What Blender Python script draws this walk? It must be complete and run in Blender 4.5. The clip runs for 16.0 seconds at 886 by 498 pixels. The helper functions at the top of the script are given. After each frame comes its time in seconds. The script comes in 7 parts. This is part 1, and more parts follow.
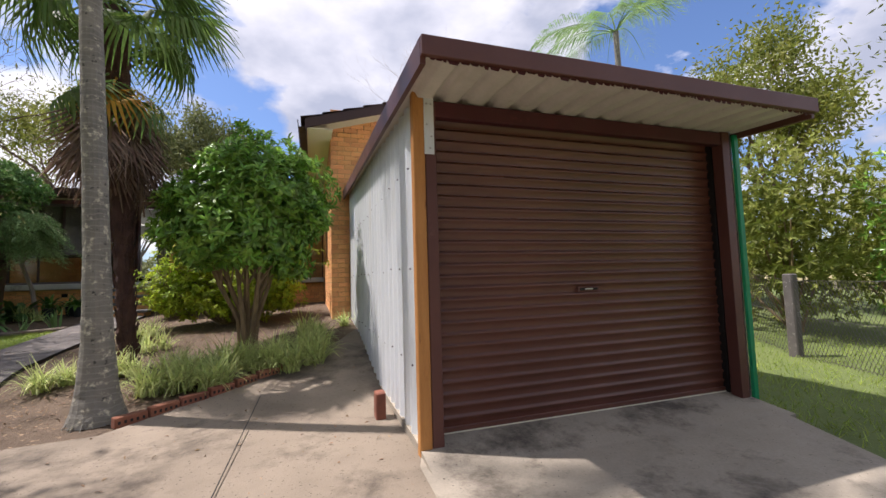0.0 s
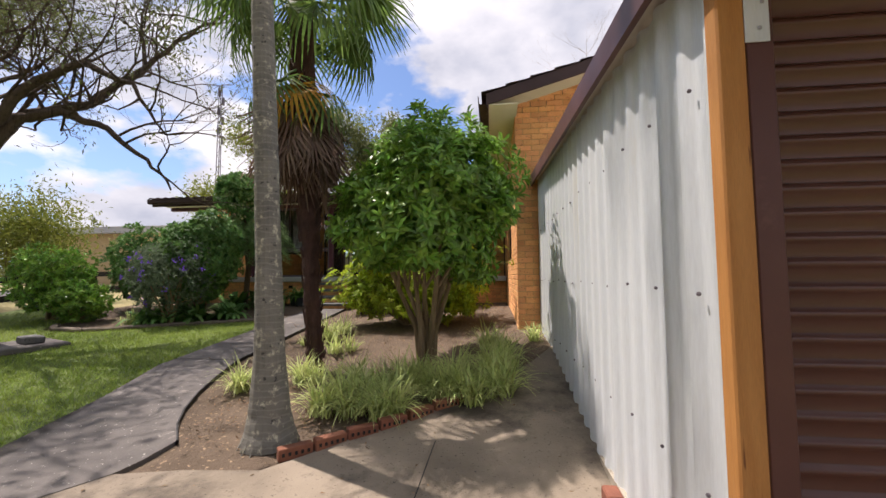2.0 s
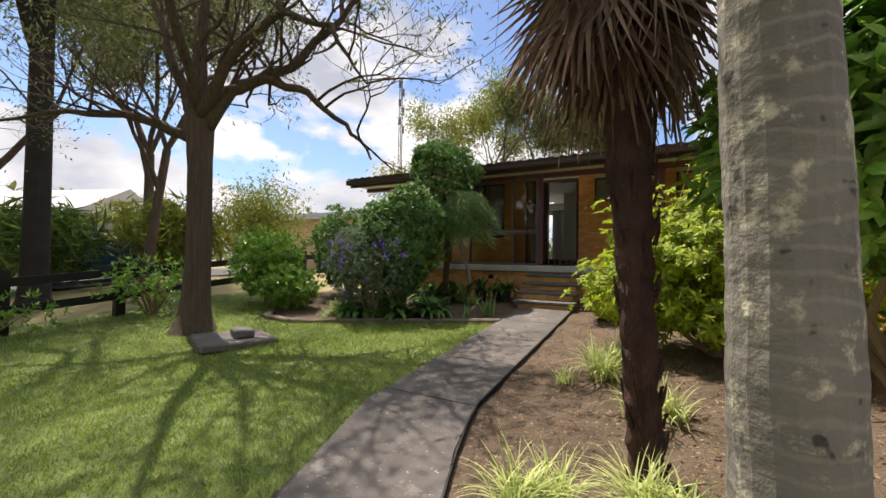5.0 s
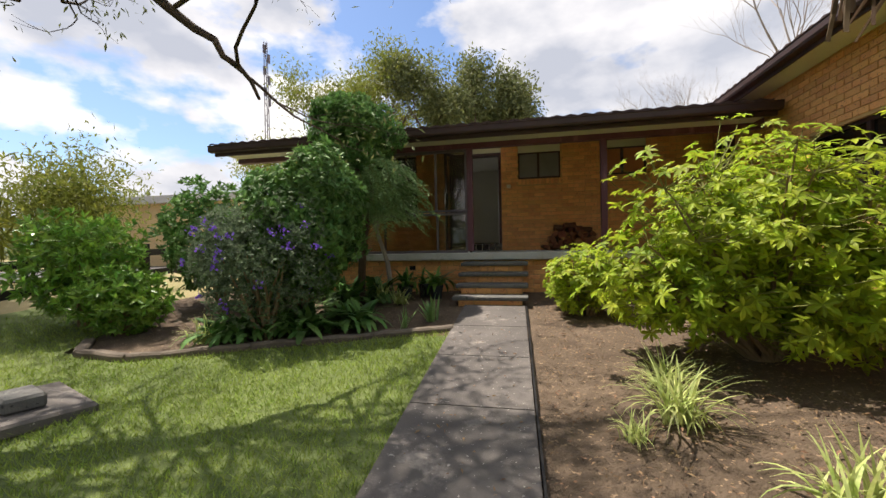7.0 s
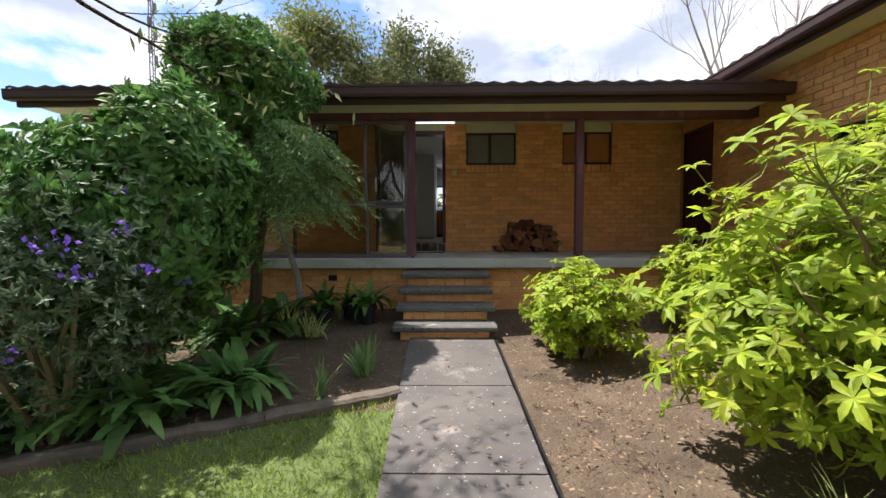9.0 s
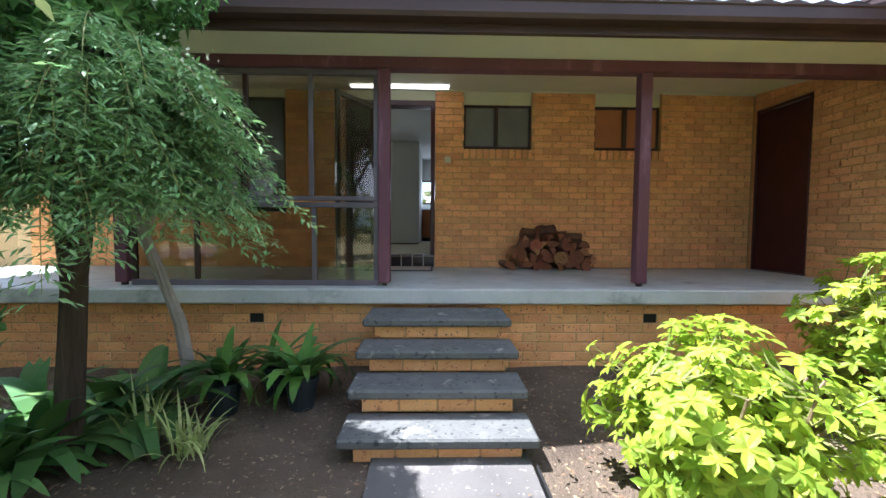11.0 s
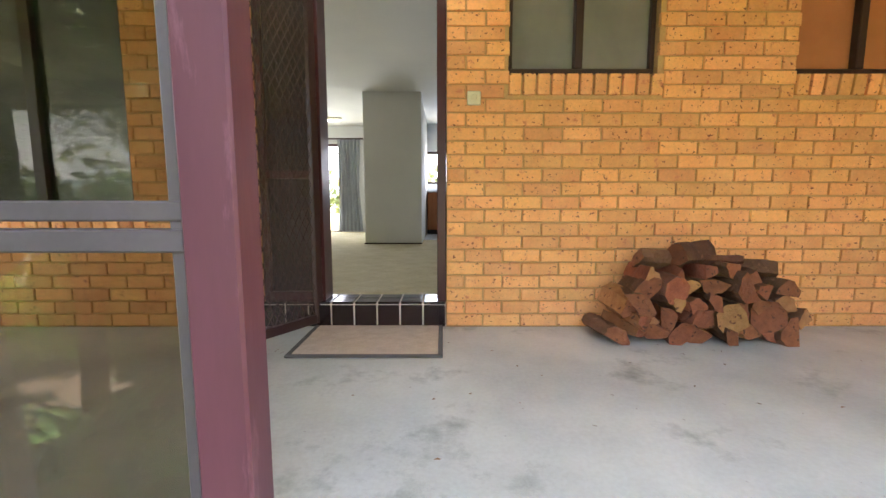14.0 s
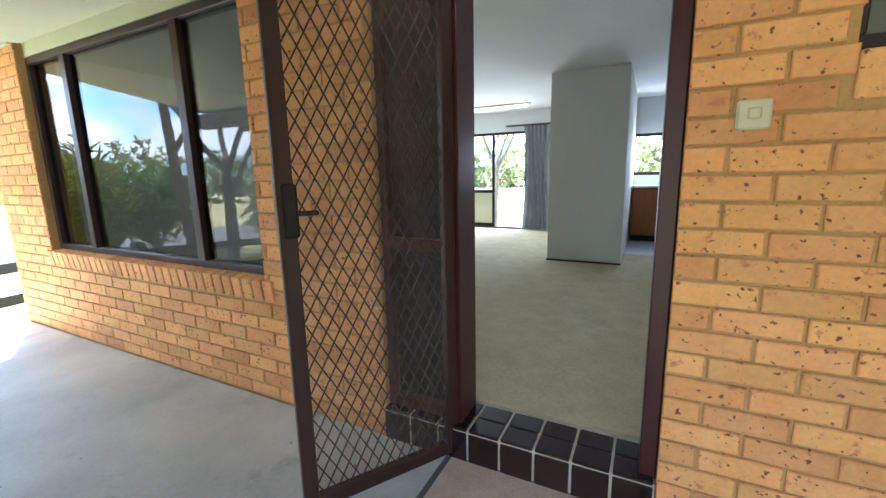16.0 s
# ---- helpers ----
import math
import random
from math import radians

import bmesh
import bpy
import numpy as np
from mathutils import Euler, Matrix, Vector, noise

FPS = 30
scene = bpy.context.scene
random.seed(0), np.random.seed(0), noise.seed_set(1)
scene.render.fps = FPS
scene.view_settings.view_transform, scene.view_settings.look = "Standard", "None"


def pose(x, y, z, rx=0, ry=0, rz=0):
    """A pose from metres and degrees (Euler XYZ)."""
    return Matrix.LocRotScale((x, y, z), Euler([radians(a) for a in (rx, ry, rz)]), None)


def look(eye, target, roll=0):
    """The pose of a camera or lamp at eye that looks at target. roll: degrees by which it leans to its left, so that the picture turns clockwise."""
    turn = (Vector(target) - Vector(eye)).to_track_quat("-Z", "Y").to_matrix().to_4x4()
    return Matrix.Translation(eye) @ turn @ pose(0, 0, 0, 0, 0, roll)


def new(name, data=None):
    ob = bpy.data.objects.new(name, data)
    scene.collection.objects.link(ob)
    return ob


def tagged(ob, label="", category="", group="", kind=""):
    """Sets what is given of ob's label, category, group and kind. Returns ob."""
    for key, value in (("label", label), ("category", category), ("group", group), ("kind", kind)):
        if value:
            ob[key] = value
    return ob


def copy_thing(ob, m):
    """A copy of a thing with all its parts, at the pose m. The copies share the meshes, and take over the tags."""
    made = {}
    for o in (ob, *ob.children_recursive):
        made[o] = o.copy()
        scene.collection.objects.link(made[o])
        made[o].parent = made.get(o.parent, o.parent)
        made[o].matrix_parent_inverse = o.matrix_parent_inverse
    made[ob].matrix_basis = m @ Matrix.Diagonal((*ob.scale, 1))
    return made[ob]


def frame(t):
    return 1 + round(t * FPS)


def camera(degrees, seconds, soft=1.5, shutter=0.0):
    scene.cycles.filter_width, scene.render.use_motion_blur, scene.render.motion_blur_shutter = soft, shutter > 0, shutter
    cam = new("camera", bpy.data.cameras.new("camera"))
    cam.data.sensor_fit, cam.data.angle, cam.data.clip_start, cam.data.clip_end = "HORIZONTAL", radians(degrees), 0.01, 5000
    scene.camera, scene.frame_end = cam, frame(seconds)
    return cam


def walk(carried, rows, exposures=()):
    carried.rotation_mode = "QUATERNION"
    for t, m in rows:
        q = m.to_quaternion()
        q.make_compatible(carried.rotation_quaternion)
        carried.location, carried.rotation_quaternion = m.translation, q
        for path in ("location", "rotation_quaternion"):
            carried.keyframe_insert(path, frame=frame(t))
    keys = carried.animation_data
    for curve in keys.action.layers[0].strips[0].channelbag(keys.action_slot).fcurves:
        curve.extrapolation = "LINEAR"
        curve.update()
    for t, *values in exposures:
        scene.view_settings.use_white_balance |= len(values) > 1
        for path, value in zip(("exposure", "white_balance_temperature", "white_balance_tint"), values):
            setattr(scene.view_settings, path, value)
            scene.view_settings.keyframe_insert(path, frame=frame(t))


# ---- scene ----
cam = camera(95.0, 16.0)
PATH = [
    (0, (0.14, 0.646, 1.475), (0.756, 2.543, 1.622), -1.7),
    (0.5, (0.179, 0.874, 1.487), (0.651, 2.814, 1.618), -1.3),
    (1, (0.215, 1.145, 1.536), (0.49, 3.121, 1.668), -0.9),
    (1.5, (0.16, 1.489, 1.612), (0.191, 3.485, 1.734), -0.7),
    (2, (0.097, 1.91, 1.613), (-0.141, 3.891, 1.748), -0.3),
    (2.5, (0.006, 2.314, 1.642), (-0.52, 4.238, 1.783), 0.5),
    (3, (-0.207, 2.707, 1.669), (-1.008, 4.534, 1.804), 1.2),
    (3.5, (-0.486, 3.059, 1.661), (-1.529, 4.761, 1.793), 2.2),
    (6, (-2.631, 4.401, 1.772), (-3.418, 6.239, 1.774), -0.7),
    (6.5, (-2.936, 4.739, 1.755), (-3.539, 6.646, 1.75), -0.9),
    (7, (-3.217, 5.138, 1.77), (-3.634, 7.094, 1.75), -1.1),
    (7.5, (-3.469, 5.518, 1.829), (-3.715, 7.502, 1.78), -1.0),
    (8, (-3.624, 5.932, 1.893), (-3.744, 7.927, 1.824), -0.6),
    (8.5, (-3.724, 6.412, 1.943), (-3.782, 8.41, 1.861), -0.4),
    (9, (-3.752, 6.873, 1.997), (-3.783, 8.87, 1.908), -0.2),
    (11.5, (-3.848, 9.442, 2.171), (-3.781, 11.438, 2.061), 0.3),
    (12, (-3.858, 9.957, 2.208), (-3.775, 11.95, 2.071), 0.2),
    (12.5, (-3.871, 10.467, 2.241), (-3.783, 12.459, 2.083), 0.3),
    (13, (-3.879, 10.944, 2.274), (-3.792, 12.934, 2.093), 0.0),
    (13.5, (-3.86, 11.397, 2.315), (-3.796, 13.386, 2.116), -0.0),
    (14, (-3.842, 11.788, 2.415), (-3.839, 13.775, 2.191), -0.0),
    (14.5, (-3.84, 12.092, 2.552), (-3.922, 14.073, 2.283), -0.2),
    (15, (-3.831, 12.37, 2.672), (-4.072, 14.331, 2.362), -0.5),
    (15.5, (-3.852, 12.664, 2.798), (-4.348, 14.57, 2.453), -0.8),
    (16, (-3.904, 12.855, 2.899), (-4.794, 14.609, 2.538), -1.2),
]
EXPOSURES = [(0, 0.48, 6350, 21), (3.5, 0.52, 6950, 18), (6.5, 0.62, 7000, 14), (9, 0.9, 6350, 14), (11.5, 2.42, 5350, 13), (12.5, 3.08, 5750, 14), (13.5, 3.48, 6350, 17), (14.2, 3.65, 6200, 15), (15, 3.62, 5600, 12), (16, 3.45, 5300, 12)]
walk(cam, [(t, look(eye, target, roll)) for t, eye, target, roll in PATH], EXPOSURES)

# ---- sky and sun ----
SUN_TO = Vector((-0.405, 0.172, 0.898)).normalized()
world = bpy.data.worlds.new("sky")
scene.world = world
world.use_nodes = True
wn, wl = world.node_tree.nodes, world.node_tree.links
wn.clear()
w_out = wn.new("ShaderNodeOutputWorld")
w_bg = wn.new("ShaderNodeBackground")
w_sky = wn.new("ShaderNodeTexSky")
w_sky.sky_type, w_sky.sun_disc = "NISHITA", False
w_sky.sun_elevation = math.asin(SUN_TO.z)
w_sky.sun_rotation = math.atan2(SUN_TO.x, SUN_TO.y)
w_tc = wn.new("ShaderNodeTexCoord")
w_map = wn.new("ShaderNodeMapping")
w_map.inputs["Scale"].default_value = (1.0, 1.0, 1.9)
w_map.inputs["Location"].default_value = (0.35, 0.1, 0.2)
w_n1 = wn.new("ShaderNodeTexNoise")
w_n1.inputs["Scale"].default_value, w_n1.inputs["Detail"].default_value = 2.6, 9.0
w_n1.inputs["Roughness"].default_value = 0.52
w_r1 = wn.new("ShaderNodeValToRGB")
w_r1.color_ramp.elements[0].position, w_r1.color_ramp.elements[1].position = 0.43, 0.49
w_n2 = wn.new("ShaderNodeTexNoise")
w_n2.inputs["Scale"].default_value, w_n2.inputs["Detail"].default_value = 3.4, 7.0
w_r2 = wn.new("ShaderNodeValToRGB")
w_r2.color_ramp.elements[0].position, w_r2.color_ramp.elements[1].position = 0.36, 0.62
w_r2.color_ramp.elements[0].color = (3.0, 3.35, 4.0, 1)
w_r2.color_ramp.elements[1].color = (6.6, 6.7, 6.8, 1)
w_mix = wn.new("ShaderNodeMix")
w_mix.data_type = "RGBA"
w_blue = wn.new("ShaderNodeMix")
w_blue.data_type, w_blue.blend_type = "RGBA", "MULTIPLY"
w_blue.inputs["Factor"].default_value, w_blue.inputs["B"].default_value = 1.0, (0.70, 0.84, 1.0, 1)
wl.new(w_tc.outputs["Generated"], w_map.inputs["Vector"])
wl.new(w_map.outputs["Vector"], w_n1.inputs["Vector"])
wl.new(w_map.outputs["Vector"], w_n2.inputs["Vector"])
wl.new(w_n1.outputs["Fac"], w_r1.inputs["Fac"])
wl.new(w_n2.outputs["Fac"], w_r2.inputs["Fac"])
wl.new(w_r1.outputs["Color"], w_mix.inputs["Factor"])
wl.new(w_sky.outputs["Color"], w_blue.inputs["A"])
wl.new(w_blue.outputs["Result"], w_mix.inputs["A"])
wl.new(w_r2.outputs["Color"], w_mix.inputs["B"])
wl.new(w_mix.outputs["Result"], w_bg.inputs["Color"])
w_bg.inputs["Strength"].default_value = 0.125
wl.new(w_bg.outputs["Background"], w_out.inputs["Surface"])

sun_data = bpy.data.lights.new("sun", "SUN")
sun_data.energy, sun_data.angle, sun_data.color = 5.0, radians(0.6), (1.0, 0.95, 0.86)
sun = new("sun", sun_data)
sun.matrix_world = look(SUN_TO * 60, (0, 0, 0))


# ---- materials ----
def lin(r, g, b):
    return tuple(((c / 255) / 12.92 if c < 10 else ((c / 255 + 0.055) / 1.055) ** 2.4) for c in (r, g, b)) + (1.0,)


def material(name, a, b, scale=3.0, fine=40.0, rough=0.8, bump=0.3, metal=0.0, vary=0.0, specks=None, speck_scale=30.0,
             speck_at=0.66, blotch=None, stretch=(1, 1, 1), leaf=0.0, spec=0.4, depth=0.01, wear=None, wear_scale=1.2, wear_at=0.6, fine_mix=0.35, bands=None):
    """Two scales of noise between colours a and b, dark specks and worn patches on request, and fine relief."""
    m = bpy.data.materials.new(name)
    m.use_nodes = True
    n, l = m.node_tree.nodes, m.node_tree.links
    p = n["Principled BSDF"]
    p.inputs["Roughness"].default_value, p.inputs["Metallic"].default_value = rough, metal
    p.inputs["Specular IOR Level"].default_value = spec
    tc = n.new("ShaderNodeNewGeometry")
    mp = n.new("ShaderNodeMapping")
    mp.inputs["Scale"].default_value = stretch
    l.new(tc.outputs["Position"], mp.inputs["Vector"])

    def noise_node(s, detail=5.0, r=0.6):
        t = n.new("ShaderNodeTexNoise")
        t.inputs["Scale"].default_value, t.inputs["Detail"].default_value, t.inputs["Roughness"].default_value = s, detail, r
        l.new(mp.outputs["Vector"], t.inputs["Vector"])
        return t.outputs["Fac"]

    def ramp(value, lo, hi):
        t = n.new("ShaderNodeMapRange")
        t.inputs["From Min"].default_value, t.inputs["From Max"].default_value = lo, hi
        l.new(value, t.inputs["Value"])
        return t.outputs["Result"]

    def mix(f, c, d, blend="MIX"):
        t = n.new("ShaderNodeMix")
        t.data_type, t.blend_type = "RGBA", blend
        for sock, val in (("Factor", f), ("A", c), ("B", d)):
            if isinstance(val, (float, tuple)):
                t.inputs[sock].default_value = val
            else:
                l.new(val, t.inputs[sock])
        return t.outputs["Result"]

    big, small = noise_node(scale), noise_node(fine, 4.0)
    col = mix(ramp(big, 0.3, 0.7), a, b)
    col = mix(fine_mix, col, mix(ramp(small, 0.3, 0.7), tuple(c * 0.55 for c in a[:3]) + (1,), tuple(min(1, c * 1.35) for c in b[:3]) + (1,)))
    if vary:
        oi, isl, add = n.new("ShaderNodeObjectInfo"), n.new("ShaderNodeNewGeometry"), n.new("ShaderNodeMath")
        l.new(oi.outputs["Random"], add.inputs[0])
        l.new(isl.outputs["Random Per Island"], add.inputs[1])
        fr = n.new("ShaderNodeMath")
        fr.operation = "FRACT"
        l.new(add.outputs[0], fr.inputs[0])
        hs = n.new("ShaderNodeHueSaturation")
        mr, mh = n.new("ShaderNodeMapRange"), n.new("ShaderNodeMapRange")
        mr.inputs["To Min"].default_value, mr.inputs["To Max"].default_value = 1 - vary, 1 + vary
        mh.inputs["To Min"].default_value, mh.inputs["To Max"].default_value = 0.5 - vary * 0.04, 0.5 + vary * 0.04
        l.new(fr.outputs[0], mr.inputs["Value"])
        m7, f7 = n.new("ShaderNodeMath"), n.new("ShaderNodeMath")
        m7.operation, f7.operation = "MULTIPLY", "FRACT"
        m7.inputs[1].default_value = 7.3
        l.new(fr.outputs[0], m7.inputs[0])
        l.new(m7.outputs[0], f7.inputs[0])
        l.new(f7.outputs[0], mh.inputs["Value"])
        l.new(mr.outputs["Result"], hs.inputs["Value"])
        l.new(mh.outputs["Result"], hs.inputs["Hue"])
        l.new(col, hs.inputs["Color"])
        col = hs.outputs["Color"]
    if blotch:
        col = mix(ramp(noise_node(17.0, 4.0, 0.65), 0.60, 0.68), col, blotch)
    if specks:
        col = mix(ramp(noise_node(speck_scale, 2.0, 0.5), speck_at, speck_at + 0.05), col, specks)
    if bands:
        wv = n.new("ShaderNodeTexWave")
        wv.bands_direction = "Z"
        wv.inputs["Scale"].default_value, wv.inputs["Distortion"].default_value, wv.inputs["Detail"].default_value = bands[0], 5.0, 4.0
        l.new(mp.outputs["Vector"], wv.inputs["Vector"])
        col = mix(ramp(wv.outputs["Fac"], 0.80, 1.12), col, bands[1])
    if wear:
        col = mix(ramp(noise_node(wear_scale, 8.0, 0.7), wear_at, wear_at + 0.14), col, wear)
    l.new(col, p.inputs["Base Color"])
    rr = n.new("ShaderNodeMapRange")
    rr.inputs["To Min"].default_value, rr.inputs["To Max"].default_value = max(0.05, rough - 0.12), min(1, rough + 0.12)
    l.new(big, rr.inputs["Value"])
    l.new(rr.outputs["Result"], p.inputs["Roughness"])
    if bump:
        bp = n.new("ShaderNodeBump")
        bp.inputs["Strength"].default_value, bp.inputs["Distance"].default_value = bump, depth
        l.new(small, bp.inputs["Height"])
        l.new(bp.outputs["Normal"], p.inputs["Normal"])
    if leaf:
        tr, ms = n.new("ShaderNodeBsdfTranslucent"), n.new("ShaderNodeMixShader")
        l.new(col, tr.inputs["Color"])
        ms.inputs["Fac"].default_value = leaf
        l.new(p.outputs["BSDF"], ms.inputs[1])
        l.new(tr.outputs["BSDF"], ms.inputs[2])
        l.new(ms.outputs["Shader"], n["Material Output"].inputs["Surface"])
    return m


def emitter(name, colour, strength):
    m = bpy.data.materials.new(name)
    m.use_nodes = True
    p = m.node_tree.nodes["Principled BSDF"]
    p.inputs["Base Color"].default_value = colour
    p.inputs["Emission Color"].default_value, p.inputs["Emission Strength"].default_value = colour, strength
    return m


def glass_like(name, tint=(1, 1, 1, 1), rough=0.0):
    m = bpy.data.materials.new(name)
    m.use_nodes = True
    n, l = m.node_tree.nodes, m.node_tree.links
    n.clear()
    out, mx, tr, gl = (n.new("ShaderNode" + k) for k in ("OutputMaterial", "MixShader", "BsdfTransparent", "BsdfGlossy"))
    lw, pw, ad = n.new("ShaderNodeLayerWeight"), n.new("ShaderNodeMath"), n.new("ShaderNodeMath")
    lw.inputs["Blend"].default_value = 0.5
    pw.operation, pw.inputs[1].default_value = "POWER", 4.0
    ad.operation, ad.inputs[1].default_value, ad.inputs[2].default_value = "MULTIPLY_ADD", 0.75, 0.06
    tr.inputs["Color"].default_value = tint
    gl.inputs["Roughness"].default_value = rough
    l.new(lw.outputs["Facing"], pw.inputs[0])
    l.new(pw.outputs[0], ad.inputs[0])
    l.new(ad.outputs[0], mx.inputs["Fac"])
    l.new(tr.outputs["BSDF"], mx.inputs[1])
    l.new(gl.outputs["BSDF"], mx.inputs[2])
    l.new(mx.outputs["Shader"], out.inputs["Surface"])
    return m


BRICK = material("tan_brick", lin(234, 178, 120), lin(220, 156, 100), 7, 60, 0.85, 0.35, vary=0.14, specks=lin(122, 72, 56), speck_scale=50, speck_at=0.65, blotch=lin(192, 122, 88), depth=0.004, fine_mix=0.25)
MORTAR = material("mortar", lin(206, 168, 116), lin(184, 146, 98), 8, 90, 0.95, 0.5, depth=0.004)
RED_BRICK = material("red_edging_brick", lin(152, 98, 74), lin(114, 74, 58), 9, 70, 0.9, 0.5, vary=0.15, depth=0.005)
SLAB = material("painted_concrete", lin(212, 212, 206), lin(164, 167, 164), 1.5, 60, 0.55, 0.25, depth=0.003, wear=lin(134, 136, 131), wear_scale=1.9, wear_at=0.56, specks=lin(146, 142, 134), speck_scale=26, speck_at=0.74, fine_mix=0.35)
STEP = material("weathered_tread", lin(128, 126, 120), lin(72, 73, 74), 5, 48, 0.8, 0.6, depth=0.008, wear=lin(178, 174, 162), wear_scale=5.0, wear_at=0.57, specks=lin(62, 62, 62), speck_scale=30, speck_at=0.62, fine_mix=0.6)
# Dark patches carry real stains and also tree shade painted into the slab.
DRIVE = material("stained_shaded_driveway_concrete", lin(160, 146, 128), lin(108, 98, 85), 1.1, 70, 0.9, 0.5, depth=0.008, wear=lin(76, 68, 59), wear_scale=0.9, wear_at=0.50, specks=lin(78, 70, 62), speck_scale=60, speck_at=0.66, fine_mix=0.5)
APRON = material("clean_apron_concrete", lin(176, 166, 150), lin(140, 132, 118), 1.4, 70, 0.9, 0.35, depth=0.006, wear=lin(90, 83, 74), wear_scale=1.5, wear_at=0.50, specks=lin(96, 88, 78), speck_scale=60, speck_at=0.69, fine_mix=0.5)
BARK_PALE = material("pale_bare_bark", lin(178, 168, 160), lin(146, 136, 130), 5, 30, 0.95, 0.3)
PATHM = material("mossy_path_concrete", lin(118, 112, 107), lin(84, 80, 78), 1.8, 60, 0.92, 0.5, depth=0.008, wear=lin(152, 144, 136), wear_scale=2.8, wear_at=0.57, specks=lin(168, 164, 156), speck_scale=40, speck_at=0.68, fine_mix=0.45)
SOIL = material("dry_mulch_soil", lin(126, 108, 90), lin(86, 73, 60), 2.6, 45, 1.0, 1.0, depth=0.03, specks=lin(160, 136, 110), speck_scale=30, speck_at=0.64, wear=lin(72, 59, 49), wear_scale=1.6, wear_at=0.58, fine_mix=0.5)
LAWN = material("lawn_turf", lin(114, 126, 70), lin(84, 100, 56), 0.9, 30, 1.0, 0.9, depth=0.02, wear=lin(132, 122, 82), wear_scale=0.7, wear_at=0.64)
GRASS = material("grass_blades", lin(168, 184, 86), lin(118, 144, 60), 0.8, 10, 0.8, 0.0, vary=0.35, leaf=0.36)
DRYGRASS = material("dry_verge", lin(168, 152, 112), lin(126, 122, 80), 0.5, 18, 1.0, 0.9, depth=0.03)
BROWN = material("brown_steel", lin(96, 60, 52), lin(84, 50, 44), 2, 80, 0.45, 0.08, depth=0.002, fine_mix=0.12, wear=lin(112, 78, 68), wear_scale=2.5, wear_at=0.64)
DOORM = material("brown_roller_curtain", lin(104, 65, 53), lin(88, 53, 43), 1.5, 70, 0.36, 0.06, depth=0.002, fine_mix=0.1, spec=0.5)
MAROON = material("maroon_paint", lin(80, 34, 38), lin(68, 30, 34), 2, 60, 0.5, 0.12, depth=0.003, fine_mix=0.15, wear=lin(118, 62, 60), wear_scale=3, wear_at=0.66)
# Paler pink patches: weathering, plus sky light on the posts painted in.
POST = material("purple_brown_paint", lin(110, 68, 82), lin(86, 50, 62), 2.5, 60, 0.45, 0.15, depth=0.003, stretch=(1, 1, 0.2), fine_mix=0.2, wear=lin(140, 100, 114), wear_scale=6, wear_at=0.57)
FASCIA = material("dark_fascia_paint", lin(70, 50, 46), lin(56, 40, 38), 2, 60, 0.5, 0.1, fine_mix=0.15)
GALV = material("galvanised_sheet", lin(226, 230, 232), lin(206, 212, 216), 1.2, 40, 0.5, 0.08, metal=0.25, stretch=(3, 3, 0.35), wear=lin(214, 214, 208), wear_scale=1.4, wear_at=0.56, fine_mix=0.15)
SOFFIT_TIN = material("cream_roof_sheet", lin(212, 206, 196), lin(190, 184, 174), 2, 40, 0.6, 0.1, fine_mix=0.15, wear=lin(168, 152, 134), wear_scale=3, wear_at=0.64)
TIMBER = material("treated_pine", lin(196, 140, 78), lin(172, 116, 60), 5, 50, 0.7, 0.25, stretch=(6, 6, 0.6), specks=lin(120, 74, 40), speck_scale=9, speck_at=0.72)
GREEN = material("green_plastic", lin(0, 138, 92), lin(0, 120, 78), 3, 60, 0.4, 0.05, fine_mix=0.1)
CREAM = material("cream_board", lin(216, 214, 188), lin(206, 204, 178), 1.5, 60, 0.7, 0.05, fine_mix=0.08)
FRAME = material("dark_brown_frame", lin(62, 42, 40), lin(50, 34, 32), 3, 60, 0.4, 0.05, fine_mix=0.1)
JAMB = material("maroon_jamb", lin(72, 30, 33), lin(58, 25, 28), 3, 50, 0.35, 0.08, fine_mix=0.12)
ALUM = material("grey_aluminium", lin(116, 108, 114), lin(94, 88, 94), 3, 60, 0.4, 0.05, metal=0.3, fine_mix=0.15)
TILE = material("black_glazed_tile", lin(44, 26, 28), lin(34, 22, 24), 8, 60, 0.18, 0.05, vary=0.15, spec=0.6, fine_mix=0.1)
GROUT = material("pale_grout", lin(206, 198, 186), lin(186, 178, 166), 9, 60, 0.9, 0.2)
CARPET = material("beige_carpet", lin(212, 202, 168), lin(178, 166, 132), 6.0, 55, 1.0, 0.8, depth=0.012, fine_mix=0.5)
WALLP = material("white_plaster", lin(226, 228, 226), lin(216, 218, 218), 1.0, 60, 0.8, 0.03, fine_mix=0.05)
LINO = material("pale_lino", lin(206, 210, 214), lin(190, 196, 202), 2.0, 30, 0.35, 0.02, fine_mix=0.1)
KITWOOD = material("varnished_pine_doors", lin(178, 112, 62), lin(150, 88, 46), 5, 50, 0.45, 0.1, stretch=(8, 8, 0.8))
BLACK = material("black_paint", lin(26, 24, 24), lin(20, 18, 18), 3, 50, 0.6, 0.1, fine_mix=0.2)
MATM = material("sisal_mat", lin(224, 206, 186), lin(176, 158, 142), 14, 95, 1.0, 0.9, depth=0.008, fine_mix=0.65)
MATEDGE = material("grey_mat_binding", lin(98, 96, 94), lin(84, 82, 80), 8, 90, 0.9, 0.3)
BARK_GUM = material("furrowed_grey_bark", lin(142, 122, 104), lin(84, 70, 60), 5, 22, 0.95, 1.0, stretch=(5, 5, 0.4), depth=0.06, fine_mix=0.6, wear=lin(58, 48, 42), wear_scale=4.0, wear_at=0.56)
